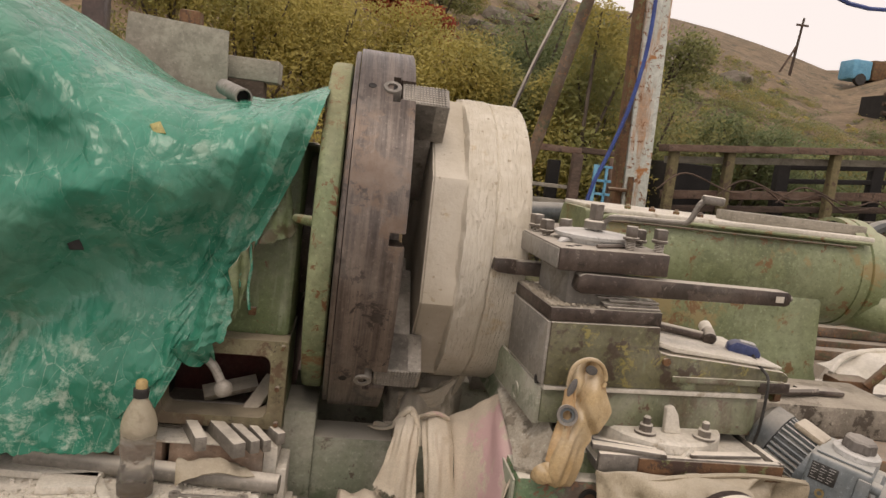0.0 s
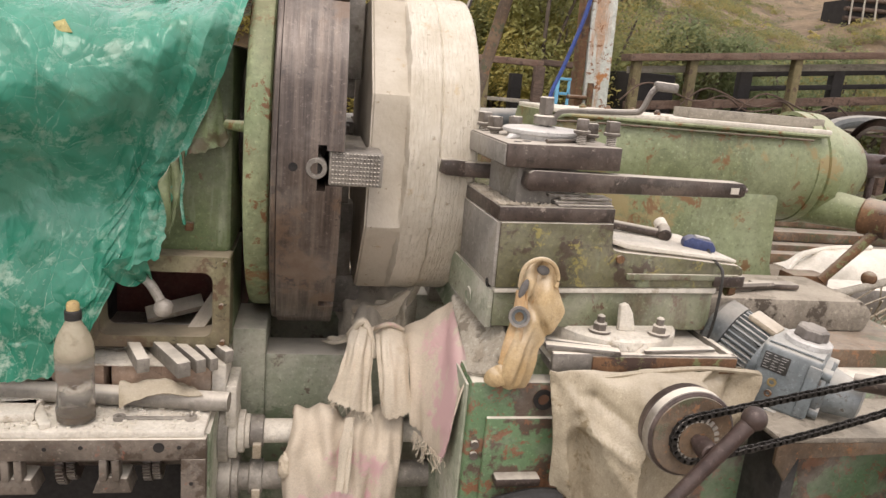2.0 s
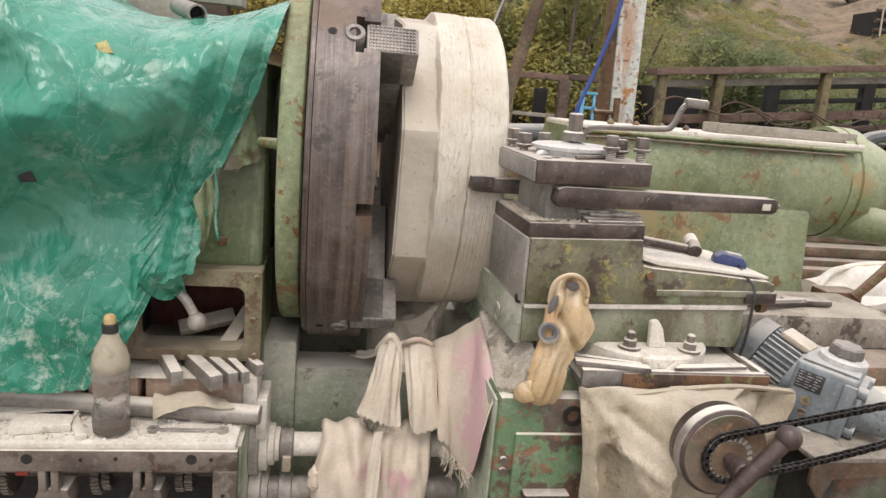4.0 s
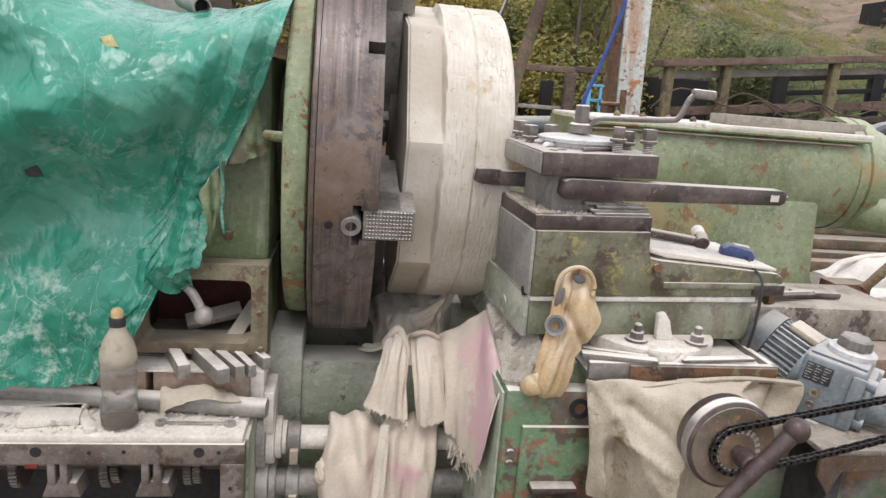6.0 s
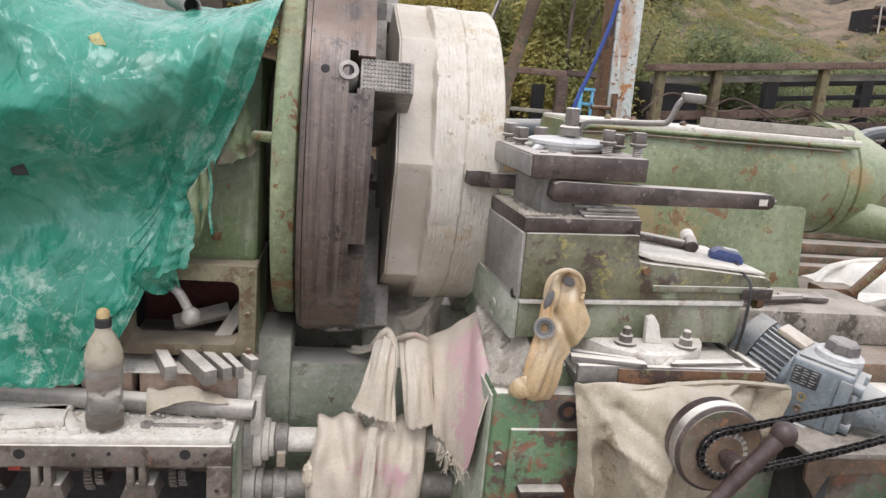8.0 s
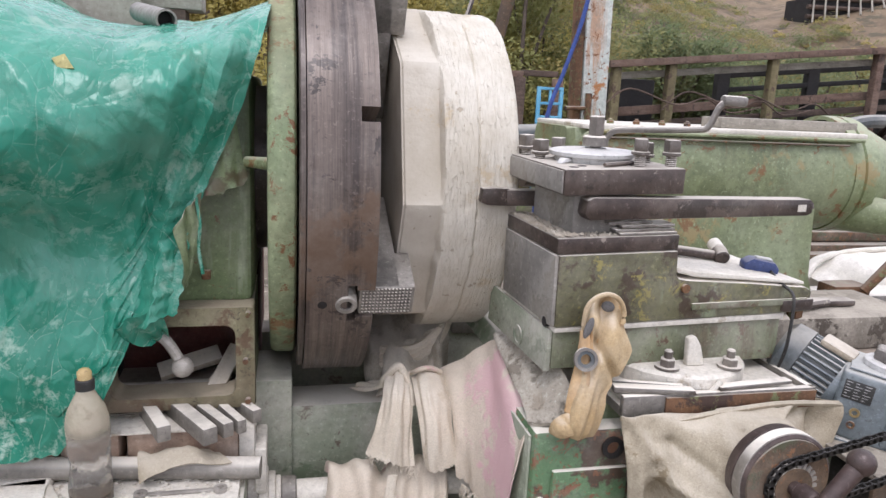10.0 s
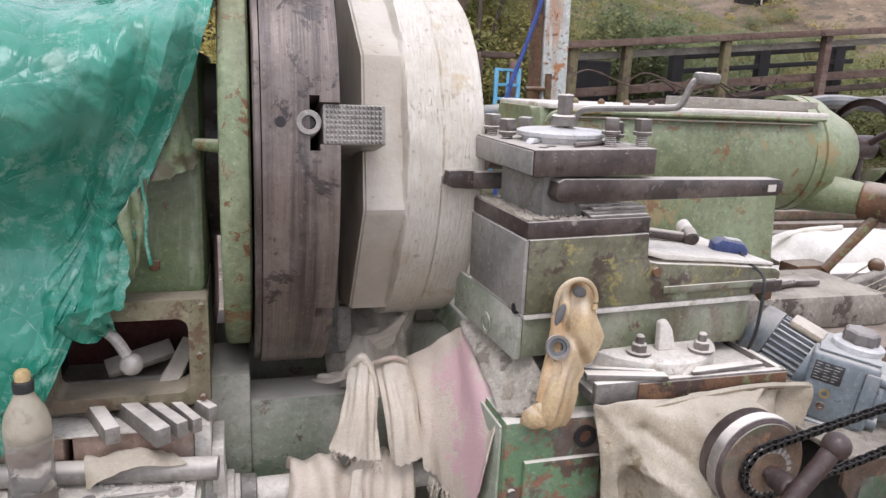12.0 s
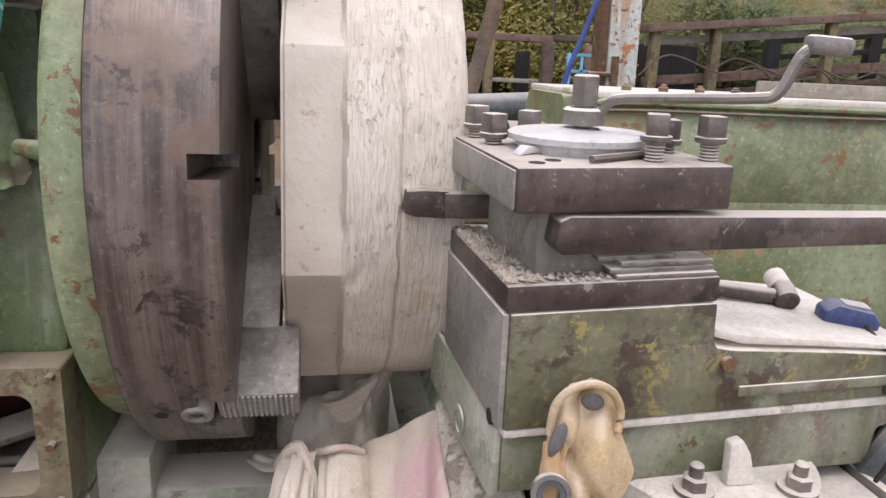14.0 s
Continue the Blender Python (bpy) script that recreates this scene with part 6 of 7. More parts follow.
def build_compound():
    c = thing("compound_slide", "oily green compound slide of a big lathe", "slide", CM)
    g = Geo().prism([(0.003, -0.158), (0.30, -0.160), (0.588, -0.162), (0.590, -0.118), (0.575, -0.108), (0.43, -0.092), (0.285, -0.079), (0.262, -0.074), (0.257, -0.064), (0.255, -0.018), (0.003, -0.018)], 0.003, 0.255, None, 0.004)
    part("slide_body", g, M_slide, c)
    part("slide_plate", Geo().box(-0.002, 0.254, 0.004, 0.256, -0.0165, 0.014, None, 0.003), M_steel, c, "dark steel plate")
    part("table_dust", Geo().prism([(0.259, -0.0625), (0.30, -0.0745), (0.43, -0.0875), (0.572, -0.1035), (0.572, -0.0975), (0.43, -0.079), (0.30, -0.063), (0.259, -0.052)], 0.008, 0.25, None, 0.002), M_dustwhite, c, "white stone dust on the slide")
    part("swivel_base", Geo().prism([(0.006, -0.246), (0.53, -0.268), (0.53, -0.176), (0.006, -0.170)], 0.014, 0.29, None, 0.004), M_slide_low, c, "dull green swivel base")
    part("way_lip", Geo().prism([(0.004, -0.1695), (0.53, -0.1755), (0.53, -0.1625), (0.004, -0.1590)], 0.006, 0.26, None, 0.002), M_dustwhite, c, "dust-covered ledge")
    part("gib_strip", Geo().box(0.30, 0.58, -0.001, 0.004, -0.136, -0.122, pose(0, 0, 0, 0, 0.8, 0), 0.002), M_slide_low, c, "paler gib strip")
    part("end_cap", Geo().box(0.515, 0.594, -0.003, 0.2, -0.158, -0.132, None, 0.004), M_steel, c, "dark worn end")
    # the side towards the stone: bare grey steel above, dusty green below
    part("side_plate", Geo().box(-0.0045, 0.0028, 0.006, 0.254, -0.156, -0.0185, None, 0.001), M_sidesteel, c, "dust-grey steel side")
    part("side_cheek", Geo().prism([(-0.008, -0.25), (0.0055, -0.25), (0.0055, -0.166), (-0.002, -0.166)], 0.016, 0.33, None, 0.002), M_bed, c, "pale green dusty side")
    part("dirt_hole", Geo().rod((-0.005, 0.035, -0.155), (0.004, 0.035, -0.155), 0.010, n=14), M_hole, c)
    part("side_lug", Geo().spin([(0, 0.022), (0.003, 0.022), (0.003, 0.015), (0.0015, 0.014)], 24, Matrix.Translation((-0.0065, 0.15, -0.225)) @ Matrix.Rotation(radians(-90), 4, "Y")), M_bed, c)
    part("screw", Geo().rod((0.277, 0.004, -0.094), (0.277, -0.004, -0.094), 0.009, n=14), M_rusty, c)
    rnd = random.Random(2)
    g = Geo()
    for _ in range(1500):
        x, y = abs(rnd.gauss(0.012, 0.016)), rnd.uniform(0.012, 0.25)
        if rnd.random() < 0.12:
            x, y = rnd.uniform(0.0, 0.12), abs(rnd.gauss(0.02, 0.012)) + 0.006
        e = rnd.uniform(0.0012, 0.0055)
        a = rnd.uniform(0, 3.1)
        u, w = Vector((math.cos(a), math.sin(a), 0)) * e, Vector((-math.sin(a), math.cos(a), 0)) * e * rnd.uniform(0.4, 0.9)
        z = 0.0142 + rnd.uniform(0, 0.004)
        p = Vector((x, y, z))
        top = Vector((0, 0, e * rnd.uniform(0.3, 0.9)))
        g._add([p - u, p - w, p + u, p + w, p + top + u * 0.3], [(0, 1, 4), (1, 2, 4), (2, 3, 4), (3, 0, 4)])
    solid("plate_chips", g, M_chips, "stone chips on the slide plate", "chips", CM, kind="stuff", flat=True)

    t = thing("tool_post", "square dark steel tool post with clamping bolts", "tool post", CM)
    part("post_core", Geo().box(0.038, 0.17, 0.032, 0.215, 0.0145, 0.093, None, 0.004), M_sidesteel, t)
    part("clamp_plate", Geo().box(0.0, 0.249, 0.0, 0.26, 0.093, 0.1415, None, 0.004), M_steel, t, "heavy top plate under dust")
    top = 0.1415
    part("plate_side", Geo().box(-0.003, 0.0, 0.004, 0.256, 0.097, 0.138, None, 0.001), M_sidesteel, t, "dusty plate edge")
    part("clamp_disc", Geo().spin([(top, 0.075), (top + 0.011, 0.077), (top + 0.012, 0.086), (top + 0.019, 0.087), (top + 0.021, 0.083), (top + 0.0225, 0.03), (top + 0.026, 0.022)], 64, Matrix.Translation((0.122, 0.130, 0))), M_alu, t, "dust-pale clamping disc")
    for x, y, stand in ((0.024, 0.238, 0.012), (0.027, 0.172, 0.008), (0.098, 0.240, 0.006), (0.170, 0.036, 0.022), (0.222, 0.100, 0.010), (0.239, 0.038, 0.020)):
        square_bolt(t, x, y, top, stand)
    part("centre_stud", Geo().spin([(top + 0.02, 0.0125), (top + 0.052, 0.0125), (top + 0.052, 0.0165), (top + 0.086, 0.0165), (top + 0.088, 0.0135)], 6, Matrix.Translation((0.124, 0.128, 0))), M_bolt, t)
    part("washer_chip", Geo().prism([(0.0, 0.0), (0.034, 0.002), (0.036, 0.008), (0.012, 0.010)], -0.008, 0.008, pose(0.026, 0.085, top, 0, 0, 22), 0.002), M_alu, t)
    part("hex_key", Geo().rod((0.088, 0.020, top + 0.005), (0.185, 0.062, top + 0.005), 0.0042, n=6), M_steel, t)
    for x, y in ((0.031, 0.030), (0.055, 0.045)):
        part("tapped_hole", Geo().spin([(top - 0.001, 0.009), (top + 0.0006, 0.009)], 18, Matrix.Translation((x, y, 0))), M_hole, t)
    # spanner left on the stud
    h = thing("ring_spanner", "bent steel ring spanner set on the tool post stud", "spanner", CM)
    part("ring", Geo().spin([(top + 0.030, 0.025), (top + 0.047, 0.025), (top + 0.050, 0.021), (top + 0.050, 0.017), (top + 0.030, 0.017)], 24, Matrix.Translation((0.124, 0.128, 0)), False), M_steel_clean, h)
    part("shank", Geo().tube([(0.136, 0.115, top + 0.040), (0.145, 0.104, top + 0.058), (0.158, 0.088, top + 0.064), (0.200, 0.030, top + 0.069), (0.240, -0.026, top + 0.074), (0.253, -0.043, top + 0.081), (0.265, -0.050, top + 0.114), (0.274, -0.053, top + 0.125)], 0.0060, 10), M_steel_clean, h)
    part("grip_end", Geo().box(-0.006, 0.042, -0.009, 0.009, -0.008, 0.010, Matrix.Translation((0.274, -0.053, top + 0.127)) @ pose(0, 0, 0, 0, 3, -4), 0.005), M_steel_clean, h)
    # cutting tool
    k = thing("cutting_tool", "square steel cutting tool reaching to the stone", "cutting tool")
    part("shank", Geo().box(0.497, 0.66, 1.660, 1.695, 1.136, 1.170, None, 0.003), M_steel, k, "dusty tool shank")
    part("tip", Geo().prism([(0.444, 1.142), (0.458, 1.137), (0.503, 1.135), (0.503, 1.172), (0.470, 1.173), (0.447, 1.171)], 1.664, 1.698, None, 0.002), M_steel, k, "dark dusty tool tip")
    # long bar clamped at the front
    b = thing("boring_bar", "long rusty square steel bar clamped in tool post", "bar", CM)
    part("bar", Geo().prism([(0.046, 0.058), (0.056, 0.047), (0.545, 0.045), (0.556, 0.050), (0.558, 0.071), (0.548, 0.078), (0.062, 0.0895), (0.050, 0.084)], 0.0, 0.036, None, 0.003), M_steel, b)
    part("slot", Geo().box(0.518, 0.538, -0.0012, 0.004, 0.054, 0.068), M_dustwhite, b, "square hole packed with dust")
    part("grub_screw", Geo().rod((0.557, 0.018, 0.060), (0.570, 0.018, 0.060), 0.006, n=12), M_bolt, b)
    part("clamp_lug", Geo().box(0.246, 0.264, 0.03, 0.06, 0.100, 0.120, None, 0.004), M_bolt, b)
    for i, (x0, x1, tilt) in enumerate(((0.125, 0.249, 0), (0.118, 0.247, 0.6), (0.130, 0.243, -1.2), (0.105, 0.200, 0.4))):
        solid("steel_shim", Geo().box(x0, x1, 0.006 + 0.003 * i, 0.06, 0.0148 + 0.0062 * i, 0.0198 + 0.0062 * i, None, 0.001), M_steel_clean, "thin steel packing strip under the bar", "shim", CM @ pose(0, 0, 0.0004 * i, 0, tilt * 0.3, tilt), "packing strips")
    # tools on the slide's table
    w = thing("socket_wrench", "dark socket wrench with pale end lying on slide", "wrench", CM)
    part("shank", Geo().rod((0.262, 0.165, -0.043), (0.455, 0.140, -0.070), 0.0110, n=16), M_steel, w)
    part("head", Geo().rod((0.452, 0.120, -0.072), (0.462, 0.150, -0.060), 0.0165, n=18, rim=0.003), M_steel, w)
    part("end_cap", Geo().rod((0.462, 0.150, -0.060), (0.468, 0.178, -0.050), 0.0150, n=18, rim=0.002), M_bag, w, "pale plastic end")
    tp = thing("tape_measure", "dusty dark blue tape measure on the slide", "tape measure", CM @ pose(0.520, 0.088, -0.0960, 0, 7, -22))
    part("case", Geo().prism([(-0.036, 0.0), (0.036, 0.0), (0.038, 0.016), (0.026, 0.03), (-0.022, 0.032), (-0.038, 0.02)], -0.02, 0.02, None, 0.006), M_blue, tp)
    part("top_label", Geo().box(-0.012, 0.022, -0.012, 0.012, 0.0312, 0.034, None, 0.001), M_alu, tp, "worn silver label")
    part("cord", Geo().tube([(0.02, -0.02, 0.010), (0.026, -0.06, 0.000), (0.036, -0.115, -0.010), (0.042, -0.125, -0.05), (0.048, -0.125, -0.12), (0.055, -0.10, -0.17)], 0.0035, 8), M_black, tp, "dark wrist cord")


def build_glove():
    g = thing("work_glove", "worn orange leather work glove hung over the slide", "glove")
    leather = cloth([
        [(0.601, 1.432, 0.995), (0.615, 1.425, 1.006), (0.634, 1.425, 1.008), (0.658, 1.432, 0.991)],
        [(0.589, 1.428, 0.963), (0.601, 1.412, 0.978), (0.630, 1.410, 0.972), (0.665, 1.425, 0.952)],
        [(0.584, 1.425, 0.927), (0.597, 1.404, 0.944), (0.632, 1.396, 0.938), (0.680, 1.415, 0.911)],
        [(0.579, 1.420, 0.889), (0.591, 1.396, 0.905), (0.627, 1.388, 0.898), (0.675, 1.410, 0.894)],
        [(0.571, 1.410, 0.852), (0.578, 1.385, 0.873), (0.604, 1.380, 0.862), (0.649, 1.400, 0.856)],
        [(0.558, 1.395, 0.821), (0.570, 1.372, 0.838), (0.598, 1.372, 0.828), (0.629, 1.392, 0.831)],
        [(0.548, 1.388, 0.792), (0.560, 1.364, 0.814), (0.589, 1.364, 0.804), (0.624, 1.386, 0.803)],
        [(0.544, 1.385, 0.765), (0.551, 1.362, 0.783), (0.580, 1.362, 0.769), (0.613, 1.384, 0.766)],
        [(0.549, 1.385, 0.750), (0.559, 1.368, 0.755), (0.578, 1.368, 0.752), (0.604, 1.384, 0.748)]], 12, 9, 0.0035, 3.0, 5, 0.004, 0.0, (1.0, 1.0))
    # two deep folds run down it, and the cuff sinks in behind its hem
    for v in leather.bm.verts:
        x, z = v.co.x, v.co.z
        for fx, fz, slope, depth, w in ((0.608, 0.925, 0.30, 0.026, 0.009), (0.636, 0.870, -0.55, 0.016, 0.008), (0.590, 0.80, 0.30, 0.014, 0.009)):
            off = (x - fx) - slope * (z - fz)
            v.co.y += depth * math.exp(-(off / w) ** 2) * math.exp(-((z - fz) / 0.07) ** 2)
        v.co.y += 0.022 * math.exp(-((x - 0.622) / 0.020) ** 2 - ((z - 0.985) / 0.018) ** 2)
    part("palm", leather, M_glove, g)
    part("inner_fold", cloth([[(0.572, 1.408, 0.948), (0.582, 1.400, 0.950), (0.592, 1.404, 0.948)], [(0.568, 1.404, 0.90), (0.582, 1.392, 0.90), (0.596, 1.398, 0.90)], [(0.556, 1.392, 0.85), (0.570, 1.378, 0.85), (0.584, 1.386, 0.85)], [(0.545, 1.386, 0.80), (0.555, 1.372, 0.80), (0.566, 1.380, 0.80)]], 5, 7, 0.005, 5, 3, 0.003), M_glove_in, g, "orange inside of the leather")
    part("cuff_hem", Geo().tube([(0.580, 1.412, 0.955), (0.582, 1.408, 0.990), (0.597, 1.405, 1.010), (0.622, 1.404, 1.016), (0.645, 1.406, 1.003), (0.657, 1.410, 0.980), (0.655, 1.406, 0.958)], 0.0048, 10), M_glove, g)
    for x, y, z, sx, sz, ry in ((0.626, 1.414, 0.990, 0.014, 0.010, 20), (0.584, 1.398, 0.955, 0.008, 0.021, 18)):
        part("lining_patch", Geo().ball((0, 0, 0), 1.0, n=20), M_patch, g).matrix_basis = pose(x, y, z, 0, ry, 0) @ Matrix.Diagonal((sx, 0.005, sz, 1))
    part("finger", cloth([[(0.524, 1.392, 0.757), (0.524, 1.384, 0.780), (0.542, 1.378, 0.798), (0.562, 1.376, 0.796)], [(0.530, 1.374, 0.757), (0.533, 1.368, 0.772), (0.548, 1.364, 0.784), (0.566, 1.364, 0.782)], [(0.540, 1.370, 0.753), (0.548, 1.366, 0.760), (0.558, 1.364, 0.764), (0.570, 1.366, 0.762)]], 7, 7, 0.002, 3, 4, 0.004), M_glove, g)
    m = Matrix.Translation((0.577, 1.384, 0.900)) @ pose(0, 0, 0, 74, 0, -12)
    n = thing("steel_ring", "small grey steel bearing ring hanging on a glove", "ring", m)
    part("outer_race", Geo().spin([(-0.006, 0.0215), (0.006, 0.0215), (0.006, 0.016), (-0.006, 0.016)], 32, None, False), M_steel_clean, n)
    part("inner_race", Geo().spin([(-0.005, 0.0155), (0.004, 0.0155), (0.004, 0.0095), (-0.005, 0.0095)], 28, None, False), M_motor_dark, n)


# ---- tailstock ----
def build_tailstock():
    t = thing("tailstock", "pale green lathe tailstock with rust and chips", "tailstock")
    ax = 2.22
    g = Geo()
    # body: a barrel with a flat top, drawn along x
    def section(x, r, zc, flat, y0=ax):
        pts = []
        n = 40
        for i in range(n):
            a = 2 * math.pi * i / n
            y, z = y0 + r * math.cos(a), zc + r * math.sin(a)
            if z > zc:
                k = (z - zc) / r
                y = y0 + r * math.copysign(min(1, abs(math.cos(a)) ** 0.42), math.cos(a)) if k < 1 else y
                z = min(z, flat)
            pts.append((x, y, z))
        return pts
    xs = [(0.80, 0.15, 1.16), (0.81, 0.172, 1.165), (0.83, 0.178, 1.165), (1.0, 0.178, 1.165), (1.5, 0.178, 1.165), (1.70, 0.178, 1.165)]
    rings = [[g.bm.verts.new(p) for p in section(x, r, zc, 1.288)] for x, r, zc in xs]
    for a, b in zip(rings, rings[1:]):
        for i in range(len(a)):
            j = (i + 1) % len(a)
            g.bm.faces.new((a[i], a[j], b[j], b[i]))
    g.bm.faces.new(rings[0])
    g.bm.faces.new(rings[-1])
    part("barrel", g, M_tail, t, angle=50)
    part("top_plate", Geo().box(0.82, 1.72, 2.04, 2.40, 1.286, 1.30, None, 0.004), M_dustwhite, t, "dusty flat top")
    part("edge_moulding", Geo().tube([(0.815, 2.05, 1.17), (0.82, 2.045, 1.25), (0.85, 2.042, 1.279), (0.92, 2.041, 1.281), (1.3, 2.041, 1.281), (1.71, 2.041, 1.281)], 0.006, 8), M_tail, t)
    part("rust_line", Geo().tube([(0.835, 2.0415, 1.262), (0.95, 2.040, 1.2655), (1.3, 2.040, 1.2655), (1.66, 2.040, 1.2655)], 0.0035, 6), M_drum, t, "rusted seam under the top edge")
    spin = lambda x: Matrix.Translation((x, ax, 1.165)) @ Matrix.Rotation(radians(90), 4, "Y")
    part("end_flange", Geo().spin([(0, 0.17), (0, 0.182), (0.03, 0.184), (0.036, 0.176), (0.04, 0.184), (0.085, 0.182), (0.085, 0.10)], 48, spin(1.70), False), M_tail, t, "rust-edged end flange")
    part("end_cone", Geo().spin([(0.08, 0.165), (0.15, 0.15), (0.22, 0.12), (0.25, 0.09), (0.26, 0.05), (0.262, 0.0)], 40, spin(1.70), False), M_tail, t)
    part("pedestal", Geo().prism([(0.92, 0.72), (1.64, 0.72), (1.655, 0.78), (1.62, 0.86), (1.605, 1.05), (1.60, 1.12), (0.92, 1.12)], 2.06, 2.38, None, 0.02), M_tail, t)
    part("foot", Geo().box(0.88, 1.70, 2.0, 2.44, 0.70, 0.76, None, 0.01), M_tail, t)
    part("crank_housing", Geo().rod((1.74, 2.20, 1.06), (1.87, 2.0, 1.05), 0.07, 0.05, 24, 0.006), M_tail, t)
    part("crank_boss", Geo().rod((1.86, 2.01, 1.05), (1.91, 1.94, 1.045), 0.058, n=24, rim=0.006), M_rusty, t)
    part("crank_arm", Geo().rod((1.90, 1.95, 1.04), (1.74, 1.98, 0.84), 0.018, 0.014, 12), M_rusty, t)
    w = part("hand_wheel", Geo().spin([(-0.012, 0.16), (0.012, 0.16), (0.012, 0.135), (-0.012, 0.135)], 40, Matrix.Translation((2.05, 2.22, 1.19)) @ Matrix.Rotation(radians(90), 4, "Y"), False), M_brown_iron, t)
    for k in range(3):
        a = radians(30 + 120 * k)
        part("spoke", Geo().rod((2.05, 2.22, 1.19), (2.05, 2.22 + 0.14 * math.cos(a), 1.19 + 0.14 * math.sin(a)), 0.012, n=10), M_brown_iron, w)
    part("wheel_hub", Geo().rod((1.95, 2.22, 1.19), (2.08, 2.22, 1.19), 0.04, n=24), M_brown_iron, w)
    for x in (0.94, 1.02, 1.10, 1.18):
        hexbolt(t, (x, 2.13, 1.30), 0.011, 0.008, False, 0.004, M_rusty, "top_screw")
    part("quill", Geo().rod((0.72, ax, 1.165), (0.80, ax, 1.165), 0.06, n=32), M_steel, t)
    part("corner_bolt", Geo().rod((1.67, 2.02, 0.76), (1.67, 2.02, 0.83), 0.025, n=18), M_hole, t)
    solid("oak_plank", Geo().box(0, 0.47, 0, 0.1, 0, 0.03, pose(1.27, 2.10, 1.3005, 0, 0, 1), 0.003), M_wood_grey, "weathered grey plank lying on the tailstock", "plank")
    solid("rust_channel", Geo().box(0, 0.13, 0, 0.08, 0, 0.09, pose(1.66, 2.0, 0.76), 0.01), M_rusty, "rusty steel block beside the tailstock", "block")
    # loops of cable on the far side
    for i in range(3):
        x = 3.6 + 0.75 * i
        solid("loose_wire", Geo().tube([(x, 7.9, 1.30), (x + 0.3, 7.85, 1.52), (x + 0.9, 7.85, 1.36), (x + 1.3, 7.9, 1.45), (x + 1.7, 8.0, 1.30), (x + 2.2, 8.1, 1.38)], 0.010, 6), M_wood_dark, "loose brown wire looping along the fence", "wire", group="loose wires")
    solid("pipe_bend", Geo().tube([(2.3, 2.9, 1.20), (2.45, 2.95, 1.30), (2.7, 3.0, 1.33), (3.2, 3.1, 1.30)], 0.03, 10), M_motor_dark, "dark grey bent pipe beyond the tailstock", "pipe")
    solid("grey_pipe", Geo().rod((0.50, 2.7, 1.20), (1.05, 2.75, 1.235), 0.04, n=18), M_motor_dark, "grey pipe lying behind the tool post", "pipe")


